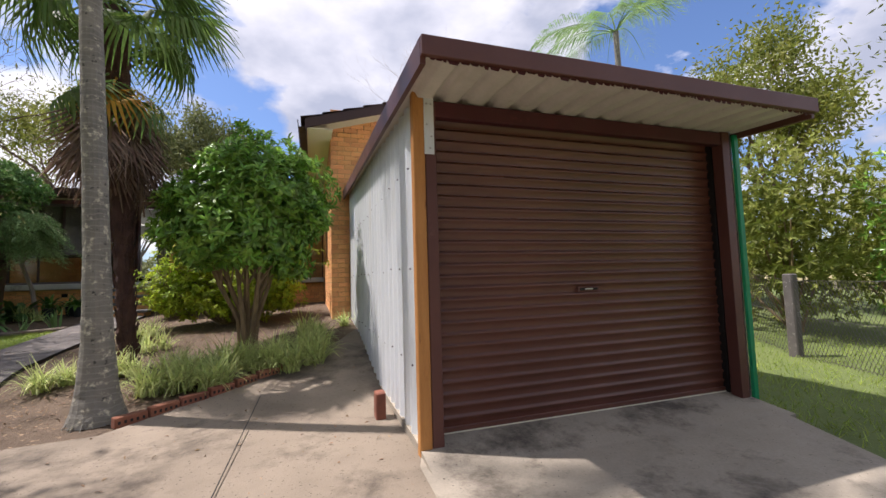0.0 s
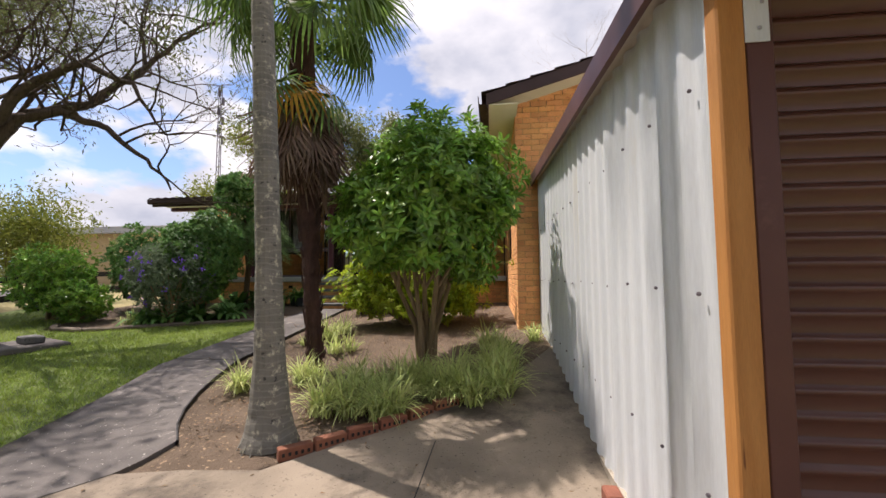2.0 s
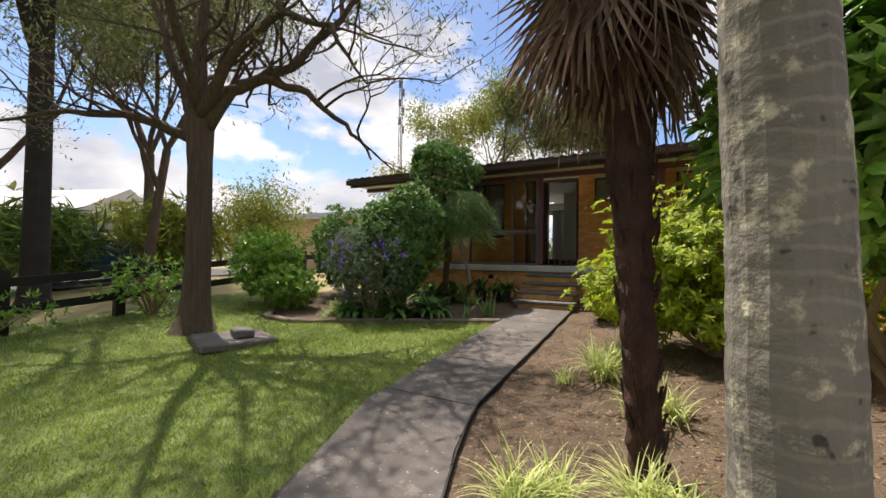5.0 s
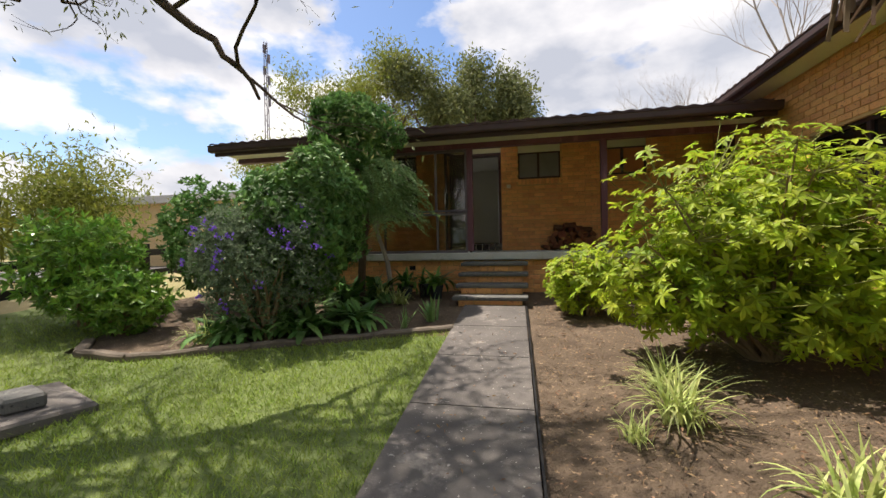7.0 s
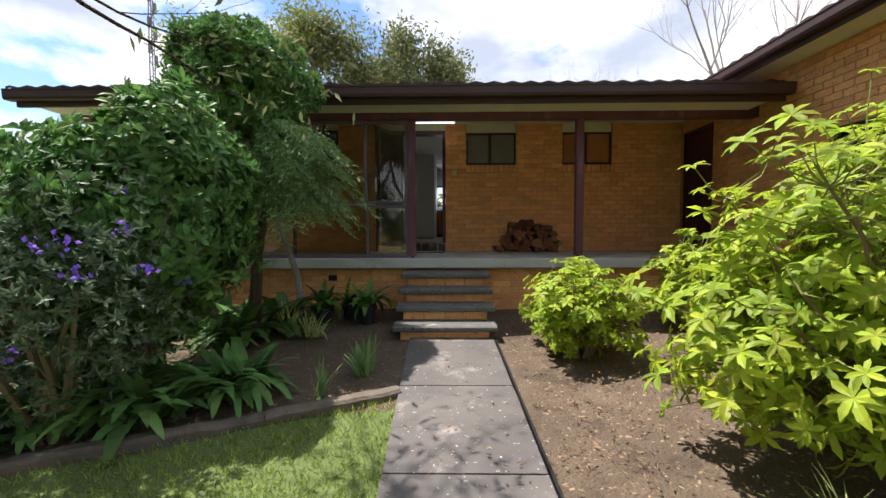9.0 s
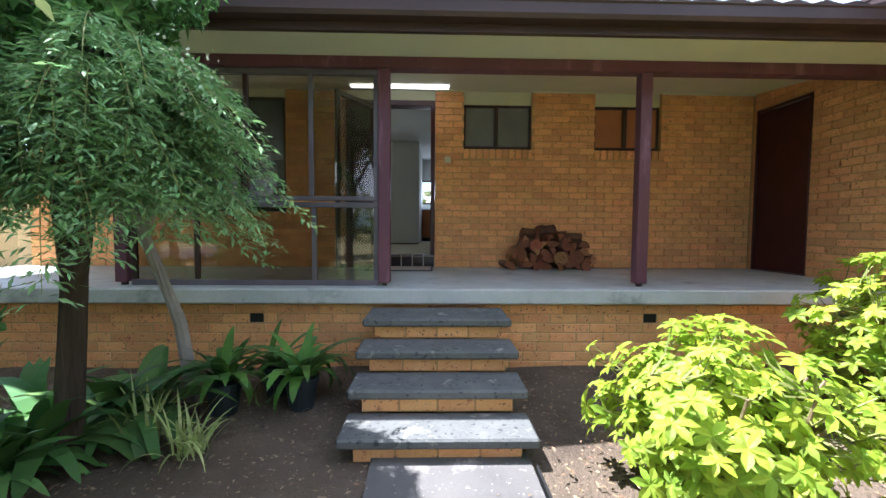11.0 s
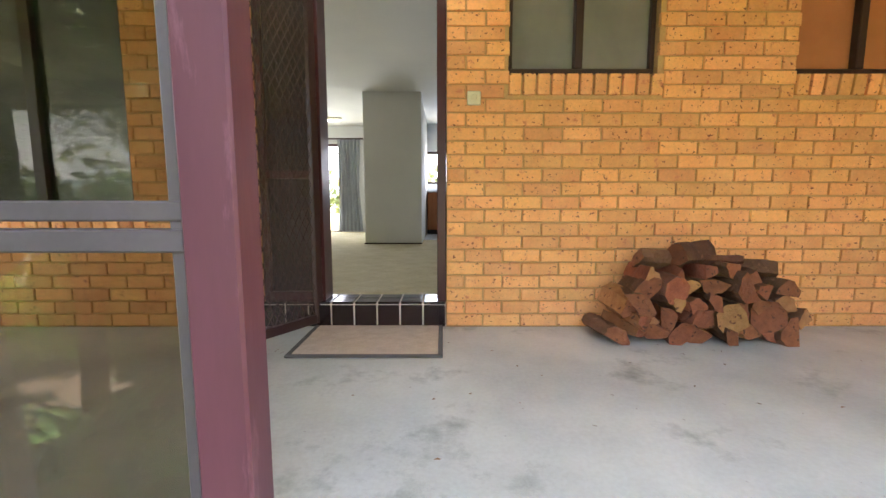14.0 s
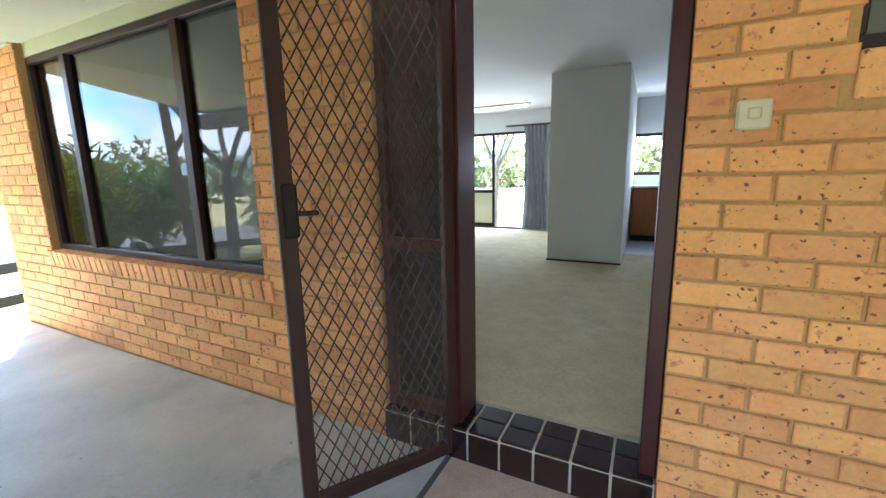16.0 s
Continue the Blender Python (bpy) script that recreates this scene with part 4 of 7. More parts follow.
box("lock_grip", (1.15, -0.030, 0.917), (1.31, -0.022, 0.933), BLACK, lk, bevel=0.003)
box("lock_barrel", (1.19, -0.034, 0.918), (1.26, -0.028, 0.932), CHROME, lk, bevel=0.003)

ap = link("apron", [(GX0, 2.85, 0.372), (GX1, 2.85, 0.372), (GX1, 3.32, 0.435), (GX0, 3.32, 0.435), (GX1, 7.9, 0.435), (GX0, 7.9, 0.435), (GX0, 2.85, 0.3), (GX1, 2.85, 0.3), (GX1, 7.9, 0.3), (GX0, 7.9, 0.3)],
          [(0, 1, 2, 3), (3, 2, 4, 5), (0, 6, 7, 1), (1, 7, 8, 4, 2), (5, 9, 6, 0, 3)], APRON)
tagged(ap, "concrete garage floor with sloped apron", "floor", kind="structure")
# brick lying against the side wall
cl = thing("loose_brick", "weathered red brick standing against the tin wall", "brick", 0.66, 4.02, 0.36)
box("body", (-0.04, -0.06, 0), (0.04, 0.06, 0.22), RED_BRICK, cl, bevel=0.008)
# brick edging of the bed
for i in range(7):
    a = i / 6
    bx, by = -1.27 + 1.15 * a, 4.66 + 0.97 * a - 0.03 * math.sin(3 * a)
    eb = thing("edging_brick", "red clay brick edging the garden bed, cores showing", "brick", bx, by, ground_z(bx, by) - 0.005, 40 + 5 * math.sin(i * 2.1), "brick edging")
    bm = bmesh.new()
    add_box(bm, (-0.115, -0.038, 0), (0.115, 0.038, 0.085), 0.006)
    part("body", bm, RED_BRICK, eb)
    # Cores are not bored; black plates on the face paint their shade.
    for k in range(5):
        box("core_hole", (-0.095 + k * 0.042, -0.0395, 0.03), (-0.075 + k * 0.042, -0.036, 0.055), BLACK, eb, bevel=0.002)
# timber edging along the lawn side bed
kerb_pts = [(-4.14, 9.92), (-5.0, 9.53), (-6.2, 9.02), (-7.3, 8.55), (-8.0, 8.6), (-8.4, 9.0)]
for i, (p, q) in enumerate(zip(kerb_pts, kerb_pts[1:])):
    d = Vector(q) - Vector(p)
    kb = thing("edging_log", "weathered grey-brown edging length beside the lawn", "edging", p[0], p[1], ground_z(*p) - 0.03, math.degrees(math.atan2(d.y, d.x)), "lawn edging")
    n, vs, dip = max(4, int(d.length / 0.12)), [], ground_z(*q) - ground_z(*p)
    for j in range(n + 1):
        u = j / n
        w = [noise.noise(Vector((u * 6 + i * 7, k * 3.1, 0.5))) for k in range(3)]
        top, wide = 0.075 + 0.018 * w[0], 0.06 + 0.012 * w[1]
        for yy, zz in ((-wide, -0.02), (-wide, top - 0.02), (-wide + 0.02, top), (wide - 0.02, top + 0.006 * w[2]), (wide, top - 0.02), (wide, -0.02)):
            vs.append((u * (d.length - 0.006), yy + 0.012 * w[2], zz + dip * u))
    fs = [(6 * j + k, 6 * j + (k + 1) % 6, 6 * j + 6 + (k + 1) % 6, 6 * j + 6 + k) for j in range(n) for k in range(6)]
    fs += [(5, 4, 3, 2, 1, 0), tuple(6 * n + k for k in range(6))]
    link("body", vs, fs, KERB, kb)
pit = thing("pit_cover", "dark concrete drain pit lid with a block on it", "pit cover", -7.05, 7.35, ground_z(-6.95, 7.35), -22)
box("slab", (-0.48, -0.46, -0.04), (0.48, 0.46, 0.06), PATHM, pit, bevel=0.02)
box("block", (-0.10, -0.02, 0.06), (0.26, 0.22, 0.17), STEP, pit, "broken concrete block", bevel=0.02)

# ---- veranda posts and screen ----
for x, lab in ((-4.272, "purple-brown square timber post at the top of the steps"), (-1.945, "purple-brown square timber veranda post"), (-6.58, "purple-brown square timber post at the screen's end")):
    p = thing("veranda_post", lab, "post", x, 12.585, PZ, group="veranda posts")
    box("shaft", (-0.053, -0.05, 0.03), (0.053, 0.05, 1.91), POST, p, bevel=0.006)
    box("shoe", (-0.022, -0.022, 0), (0.022, 0.022, 0.032), FRAME, p, "rusty steel post shoe")
scr = thing("glass_screen", "grey framed glazed wind screen between veranda posts", "screen", -5.44, 12.59, PZ)
X0, X1 = -1.07, 1.112
for nm, lo, hi in (("bottom_rail", (X0, -0.025, 0.0), (X1, 0.025, 0.05)), ("mid_rail", (X0, -0.03, 0.70), (X1, 0.03, 0.745)), ("mid_rail", (X0, -0.025, 0.76), (X1, 0.025, 0.80)), ("top_rail", (X0, -0.025, 1.86), (X1, 0.025, 1.91))):
    box(nm, lo, hi, ALUM, scr)
for x, z0, z1 in ((X0 + 0.02, 0.05, 1.86), (X1 - 0.02, 0.05, 1.86), (0.54, 0.05, 0.70), (-0.50, 0.05, 0.70), (0.52, 0.80, 1.86), (-0.05, 0.80, 1.86), (-0.55, 0.80, 1.86)):
    box("mullion", (x - 0.02, -0.02, z0), (x + 0.02, 0.02, z1), ALUM if x > 0.3 else FRAME, scr)
for a, b, z0, z1 in ((X0 + 0.04, -0.52, 0.05, 0.70), (-0.48, 0.52, 0.05, 0.70), (0.56, X1 - 0.04, 0.05, 0.70), (X0 + 0.04, -0.57, 0.80, 1.86), (-0.53, -0.07, 0.80, 1.86), (-0.03, 0.50, 0.80, 1.86), (0.54, X1 - 0.04, 0.80, 1.86)):
    box("pane", (a, -0.003, z0), (b, 0.003, z1), SMOKED, scr, bevel=0).visible_shadow = False

# ---- things on the veranda ----
sd = thing("screen_door", "dark brown security screen door with diamond mesh, standing open", "screen door", -4.63, WY + 0.02, PZ + 0.03, 180 + 58)
SW, SH = 0.68, 2.12
# hinge at the origin, leaf runs along local x
boxes("door_frame", [((0, -0.02, 0), (0.05, 0.02, SH)), ((SW - 0.055, -0.02, 0), (SW, 0.02, SH)), ((0.05, -0.02, 0), (SW - 0.055, 0.02, 0.055)), ((0.05, -0.02, SH - 0.06), (SW - 0.055, 0.02, SH))], FRAME, sd)
vs, fs = [], []
cw, ch, hw = 0.05, 0.092, 0.0024
nx, nz = int((SW - 0.09) / cw), int((SH - 0.10) / ch)
for i in range(nx + 1):
    for j in range(nz * 2 + 1):
        x0, z0 = 0.05 + i * cw + (cw / 2 if j % 2 else 0), 0.05 + j * ch / 2
        for sgn in (-1, 1):
            x1, z1 = x0 + sgn * cw / 2, z0 + ch / 2
            if 0.03 <= min(x0, x1) and max(x0, x1) <= SW - 0.03 and z1 < SH - 0.05:
                b = len(vs)
                d = Vector((x1 - x0, 0, z1 - z0)).normalized()
                nrm = Vector((-d.z, 0, d.x)) * hw
                for yy in (-0.002, 0.002):
                    for pt, q in ((Vector((x0, yy, z0)), nrm), (Vector((x1, yy, z1)), nrm)):
                        vs += [tuple(pt - q), tuple(pt + q)]
                fs += [(b, b + 2, b + 3, b + 1), (b + 4, b + 5, b + 7, b + 6), (b, b + 4, b + 6, b + 2), (b + 1, b + 3, b + 7, b + 5)]
tagged(link("diamond_grille", vs, fs, FRAME, sd, "brown diamond grille"), kind="stuff")
veil = link("insect_mesh", [(0.06, 0.004, 0.06), (SW - 0.06, 0.004, 0.06), (SW - 0.06, 0.004, SH - 0.06), (0.06, 0.004, SH - 0.06)], [(0, 1, 2, 3)], VEIL, sd, "fine brown insect mesh")
lock = box("lock_case", (SW - 0.062, -0.036, 1.05), (SW - 0.012, 0.036, 1.23), BLACK, sd, "black lock case", bevel=0.008)
hd = box("lever", (SW - 0.15, -0.062, 1.115), (SW - 0.03, -0.046, 1.133), BLACK, sd, "black lever handle", bevel=0.006)
box("spindle", (SW - 0.045, -0.06, 1.116), (SW - 0.03, -0.03, 1.132), BLACK, hd, bevel=0.003)
box("key_cylinder", (SW - 0.045, -0.045, 1.17), (SW - 0.03, -0.034, 1.205), CHROME, lock, bevel=0.004)
box("rose_plate", (SW - 0.052, -0.041, 1.10), (SW - 0.022, -0.035, 1.15), CHROME, lock, "worn bright lever plate", bevel=0.003)
box("snib", (SW - 0.044, -0.046, 1.065), (SW - 0.03, -0.035, 1.082), CHROME, lock, bevel=0.003)
box("strike_edge", (SW + 0.0005, -0.014, 1.02), (SW + 0.005, 0.014, 1.26), CHROME, lock, bevel=0.001)
mt = thing("door_mat", "beige woven sisal mat with grey binding", "door mat", -4.25, 14.085, PZ)
box("weave", (-0.385, -0.255, 0), (0.385, 0.255, 0.012), MATM, mt, bevel=0.003)
for nm, lo, hi in (("binding", (-0.41, -0.28, 0), (0.41, -0.255, 0.015)), ("binding", (-0.41, 0.255, 0), (0.41, 0.28, 0.015)), ("binding", (-0.41, -0.255, 0), (-0.385, 0.255, 0.015)), ("binding", (0.385, -0.255, 0), (0.41, 0.255, 0.015))):
    box(nm, lo, hi, MATEDGE, mt, bevel=0.004)
db = thing("door_bell", "square cream plastic bell push on the brick", "doorbell", -3.65, WY - 0.002, 3.05)
box("plate", (-0.042, -0.018, -0.042), (0.042, 0, 0.042), WHITEPL, db, bevel=0.006)
box("button", (-0.016, -0.026, -0.014), (0.016, -0.018, 0.018), WHITEPL, db, bevel=0.004)


def split_log(rng, L, r, mat, m):
    """A split billet along local x: a wedge, half or full round with uneven faces, bark outside and paler sawn ends."""
    k = 8
    a0, span = rng.uniform(0, 6.28), rng.choice((1.3, 1.6, 2.0, 2.6, 3.14, 3.14, 6.283))
    ring = [] if span > 6 else [(r * 0.1 * rng.uniform(-1, 1), r * 0.1 * rng.uniform(-1, 1))]
    for i in range(k):
        a = a0 + span * i / (k - (0 if span > 6 else 1))
        q = r * rng.uniform(0.88, 1.1)
        ring.append((q * math.cos(a), q * math.sin(a)))
    cx, cy = sum(p[0] for p in ring) / len(ring), sum(p[1] for p in ring) / len(ring)
    n, rings, vs = len(ring), 6, []
    for j in range(rings):
        t = j / (rings - 1)
        s, bx, by = rng.uniform(0.93, 1.04), rng.uniform(-0.006, 0.006), rng.uniform(-0.006, 0.006)
        for a, b in ring:
            w = 0.004 if j in (0, rings - 1) else 0.012
            vs.append((L * (t - 0.5) + rng.uniform(-w, w), (a - cx) * s + bx, (b - cy) * s + by))
    fs = [(j * n + i, j * n + (i + 1) % n, (j + 1) * n + (i + 1) % n, (j + 1) * n + i) for j in range(rings - 1) for i in range(n)]
    fs += [tuple(range(n - 1, -1, -1)), tuple(range((rings - 1) * n, rings * n))]
    ob = link("firewood_log", vs, fs, mat)
    ob.data.materials.append(rng.choice((ENDCUT, ENDCUT, ENDCUT, WOODCUT, PALECUT)))
    ob.data.materials.append(LOGBARK)
    wedge = span < 6
    for j in range(rings - 1):
        for i in range(n):
            if not (wedge and i in (0, n - 1)) and mat is not PALECUT:
                ob.data.polygons[j * n + i].material_index = 2
    for q in (-1, -2):
        ob.data.polygons[q].material_index = 1
    ob.matrix_world = m
    return ob


rng = random.Random(31)
for r_i, (cnt, zz, span) in enumerate(((9, 0.0, 1.06), (9, 0.088, 1.04), (8, 0.176, 0.98), (7, 0.262, 0.86), (5, 0.338, 0.66))):
    for i in range(cnt):
        x = -2.36 + ((i + 0.5) / cnt - 0.5) * span + rng.uniform(-0.02, 0.02) + (0.03 if r_i % 2 else -0.02)
        lg = split_log(rng, rng.uniform(0.27, 0.36), rng.uniform(0.078, 0.105), rng.choice((WOODCUT, WOODCUT, WOODCUT, WOODCUT, LOGBARK, LOGBARK, PALECUT)),
                       pose(x, 14.165 + rng.uniform(-0.035, 0.015), PZ + 0.058 + zz, rng.uniform(0, 360), rng.uniform(-6, 6), 90 + rng.uniform(-16, 16)))
        tagged(lg, "split reddish firewood billet in the stack by the wall", "firewood", "firewood stack")
for x, zz, rz, L in ((-2.56, 0.405, 12, 0.30), (-2.30, 0.415, -10, 0.36), (-2.08, 0.37, -24, 0.34), (-2.38, 0.455, 24, 0.26)):
    lg = split_log(rng, L, 0.075, rng.choice((WOODCUT, LOGBARK)), pose(x, 14.16, PZ + 0.05 + zz, rng.uniform(0, 360), rng.uniform(-8, 8), rz))
    tagged(lg, "split firewood billet lying across the top of the stack", "firewood", "firewood stack")
lamp = thing("ceiling_light", "twin tube fluorescent batten on the veranda ceiling, lit", "ceiling light", -4.26, 14.07, 3.915)
box("body", (-0.64, -0.06, 0.0), (0.64, 0.06, 0.03), WHITEPL, lamp)
for y in (-0.03, 0.03):
    vs, fs = tube_data([(-0.61, y, -0.018), (0.61, y, -0.018)], [0.014, 0.014], 10)
    link("tube", vs, fs, TUBE, lamp, "glowing white tube")
lamp2 = thing("ceiling_light", "fluorescent batten on the living room ceiling, lit", "ceiling light", -6.4, 19.9, 4.03)
box("body", (-0.6, -0.06, 0.0), (0.6, 0.06, 0.03), WHITEPL, lamp2)
vs, fs = tube_data([(-0.58, 0, -0.018), (0.58, 0, -0.018)], [0.016, 0.016], 10)
link("tube", vs, fs, TUBE, lamp2, "glowing white tube")

# ---- inside ----
for nm, eye, tgt, sx, sy, pw in (("garden_door_daylight", (-7.1, 20.7, 2.75), (-7.1, 15, 2.3), 1.9, 1.8, 7), ("kitchen_window_daylight", (-3.65, 20.45, 3.16), (-3.65, 17, 2.2), 1.0, 0.55, 2)):
    ld = bpy.data.lights.new(nm, "AREA")
    ld.shape, ld.size, ld.size_y, ld.energy, ld.color = "RECTANGLE", sx, sy, pw, (0.93, 0.97, 1.0)
    new(nm, ld).matrix_world = look(eye, tgt)

sl = thing("sliding_door", "brown framed glass sliding door, half open to the garden", "sliding door", -7.1, 20.8, IZ, kind="structure")
boxes("door_frame", [((-1.0, -0.04, 1.85), (1.05, 0.06, 1.9)), ((-1.0, -0.04, 0), (-0.95, 0.06, 1.85)), ((1.0, -0.04, 0), (1.05, 0.06, 1.85)), ((-0.95, -0.04, 0), (1.0, 0.06, 0.03))], JAMB, sl)
boxes("sash", [((0.33, -0.02, 0.03), (0.38, 0.02, 1.85)), ((-0.95, -0.02, 0.03), (-0.9, 0.02, 1.85)), ((-0.9, -0.02, 0.72), (0.33, 0.02, 0.78)), ((-0.9, -0.02, 0.03), (0.33, 0.02, 0.1))], BLACK, sl)
box("panel", (-0.9, -0.006, 0.1), (0.33, 0.006, 0.72), CREAM, sl, "cream lower panel", bevel=0)
box("pane", (-0.9, -0.003, 0.78), (0.33, 0.003, 1.85), GLASS, sl, bevel=0).visible_shadow = False
cu = thing("curtain", "grey gathered curtain at the side of the sliding door", "curtain", -5.85, 20.68, IZ)
vs, fs = [], []
for i in range(41):
    u = i / 40
    for z, sp in ((0.02, 0.27), (1.0, 0.2), (1.98, 0.24)):
        vs.append(((u - 0.5) * 2 * sp, 0.035 * math.sin(u * 40), z))
fs = [(3 * i + j, 3 * i + 3 + j, 3 * i + 4 + j, 3 * i + 1 + j) for i in range(40) for j in range(2)]
link("cloth", vs, fs, CURTAIN, cu, smooth=True)
box("rail", (-0.6, -0.02, 1.98), (0.4, 0.01, 2.01), FRAME, cu)
for i, x in enumerate((-4.14, -3.72, -3.30, -2.88)):
    k = thing("kitchen_cabinet", "varnished pine kitchen base cabinet with dark kickboard", "cabinet", x, 19.9, IZ, group="kitchen cabinets")
    box("body", (0, 0, 0.1), (0.415, 0.58, 0.84), KITWOOD, k)
    box("door", (0.01, -0.018, 0.12), (0.405, 0, 0.82), KITWOOD, k)
    box("kickboard", (0, 0.04, 0), (0.415, 0.06, 0.1), BLACK, k)
bt = tagged(box("worktop", (-4.15, 19.87, IZ + 0.842), (-2.4, 20.5, IZ + 0.875), LINO), "pale laminate kitchen worktop", "worktop")
kw = thing("window_5", "dark framed kitchen window over the bench", "window", -3.65, 20.55, 2.82, kind="structure")
boxes("window_frame", [((-0.55, 0, 0), (0.55, 0.08, 0.05)), ((-0.55, 0, 0.63), (0.55, 0.08, 0.68)), ((-0.55, 0, 0.05), (-0.5, 0.08, 0.63)), ((0.5, 0, 0.05), (0.55, 0.08, 0.63)), ((-0.03, 0, 0.05), (0.03, 0.08, 0.63))], FRAME, kw)

# ---- street fence ----
fence = thing("fence", "black painted two-rail timber fence along the verge", "fence", 0, 0, 0)
fpts = [(-10.2, -1.2), (-10.35, 0.6), (-10.5, 2.4), (-10.65, 4.2), (-10.8, 6.0), (-10.95, 7.6), (-11.1, 9.2), (-11.25, 10.8), (-11.4, 12.4), (-11.55, 14.0), (-11.7, 15.6)]
for x, y in fpts:
    g = ground_z(x, y)
    box("post", (x - 0.08, y - 0.08, g - 0.1), (x + 0.08, y + 0.08, g + 1.0), BLACK, fence, bevel=0.012)
for (xa, ya), (xb, yb) in zip(fpts, fpts[1:]):
    for z0, z1 in ((0.30, 0.44), (0.74, 0.88)):
        ga, gb = ground_z(xa, ya), ground_z(xb, yb)
        vs = [(xa + 0.085, ya, ga + z0), (xa + 0.125, ya, ga + z0), (xa + 0.125, ya, ga + z1), (xa + 0.085, ya, ga + z1), (xb + 0.085, yb, gb + z0), (xb + 0.125, yb, gb + z0), (xb + 0.125, yb, gb + z1), (xb + 0.085, yb, gb + z1)]
        link("rail", vs, [(0, 1, 2, 3), (7, 6, 5, 4), (0, 4, 5, 1), (1, 5, 6, 2), (2, 6, 7, 3), (3, 7, 4, 0)], BLACK, fence)
draped("road", [(-24, -30), (-17, -30), (-17.6, 4), (-18.4, 40), (-19, 80), (-26, 80), (-25, 40), (-24.6, 4)], ROADM, 0.0, 3.0, "grey asphalt street beyond the fence", "road")

# ---- plants: generators ----
def leaf_arrays(base, direction, normal, length, width, fold=0.25, droop=0.15, segs=2):
    """Pointed leaves as folded strips, all at once: arrays of base points, unit directions and normals, lengths and widths."""
    n = len(base)
    side = np.cross(direction, normal)
    side /= np.linalg.norm(side, axis=1, keepdims=True) + 1e-9
    up = np.cross(side, direction)
    L, W = length[:, None], width[:, None]
    mid = base + direction * L * 0.45 - up * L * droop * 0.3
    tip = base + direction * L - up * L * droop
    lft = mid + side * W * 0.5 + up * W * fold
    rgt = mid - side * W * 0.5 + up * W * fold
    verts = np.stack([base, lft, tip, rgt], axis=1).reshape(-1, 3)
    i = np.arange(n)[:, None] * 4
    if segs == 1:
        faces = i + np.array([[0, 1, 2, 3]])
        return verts, faces.tolist()
    if segs == 3:
        def along(t):
            return base + direction * L * t - up * L * droop * t * t
        m1, m2, tip = along(0.34), along(0.7), along(1.0)
        pts = [base, m1, m2, tip]
        for s in (1, -1):
            pts += [m1 + side * W * 0.40 * s + up * W * fold, m2 + side * W * 0.46 * s + up * W * fold]
        i = np.arange(n)[:, None] * 8
        tri = np.concatenate([i + np.array([q]) for q in ([0, 1, 4], [2, 3, 5], [0, 6, 1], [7, 3, 2])])
        quad = np.concatenate([i + np.array([q]) for q in ([1, 2, 5, 4], [6, 7, 2, 1])])
        return np.stack(pts, axis=1).reshape(-1, 3), tri.tolist() + quad.tolist()
    faces = np.concatenate([i + np.array([[0, 2, 1]]), i + np.array([[0, 3, 2]])])
    return verts, faces.tolist()


def unit(v):
    return v / (np.linalg.norm(v, axis=-1, keepdims=True) + 1e-9)


def whorl_crown(seed, lobes, whorls, per, L, W, shell=0.3, up=0.35, spread=0.9, droop=0.2, lump=0.16, jitter=0.35, segs=2):
    """Leaf whorls spread through the outer shell of some lumpy lobes: (centre, radii, share). Returns vertices and faces."""
    rg = np.random.RandomState(seed)
    bases, axes = [], []
    for c, r, share in lobes:
        n = int(whorls * share)
        d = unit(rg.normal(size=(n, 3)))
        ph = rg.uniform(0, 6, 6)
        bump = 1 + lump * (np.sin(d[:, 0] * 5 + ph[0]) * np.sin(d[:, 1] * 4 + ph[1]) + np.sin(d[:, 2] * 6 + ph[2] + d[:, 0] * 4) * 0.7)
        depth = 1 - shell * rg.uniform(0, 1, n) ** 1.7
        bases.append(np.array(c) + d * np.array(r) * (bump * depth)[:, None])
        axes.append(unit(d + np.array([0, 0, up]) + rg.normal(size=(n, 3)) * jitter))
    b, a = np.concatenate(bases), np.concatenate(axes)
    n = len(b)
    ref = np.where(np.abs(a[:, 2:3]) > 0.9, np.array([[1.0, 0, 0]]), np.array([[0, 0, 1.0]]))
    u = unit(np.cross(a, ref))
    v = np.cross(a, u)
    out_b, out_d, out_n = [], [], []
    tw = rg.uniform(0, 6.28, n)
    for k in range(per):
        ang = tw + 6.283 * k / per + rg.uniform(-0.3, 0.3, n)
        tilt = spread * rg.uniform(0.55, 1.25, n)
        rad = u * np.cos(ang)[:, None] + v * np.sin(ang)[:, None]
        d = unit(a * np.cos(tilt)[:, None] + rad * np.sin(tilt)[:, None])
        out_b.append(b + a * (rg.uniform(-0.3, 0.3, n) * L)[:, None])
        out_d.append(d)
        out_n.append(unit(a * np.sin(tilt)[:, None] - rad * np.cos(tilt)[:, None] + 1e-3))
    bb, dd, nn = np.concatenate(out_b), np.concatenate(out_d), np.concatenate(out_n)
    m = len(bb)
    return leaf_arrays(bb, dd, nn, L * rg.uniform(0.65, 1.2, m), W * rg.uniform(0.7, 1.2, m), 0.18, droop, segs)


def link_np(name, vf, mat, parent=None, label=""):
    return link(name, vf[0].tolist() if hasattr(vf[0], "tolist") else vf[0], vf[1], mat, parent, label)


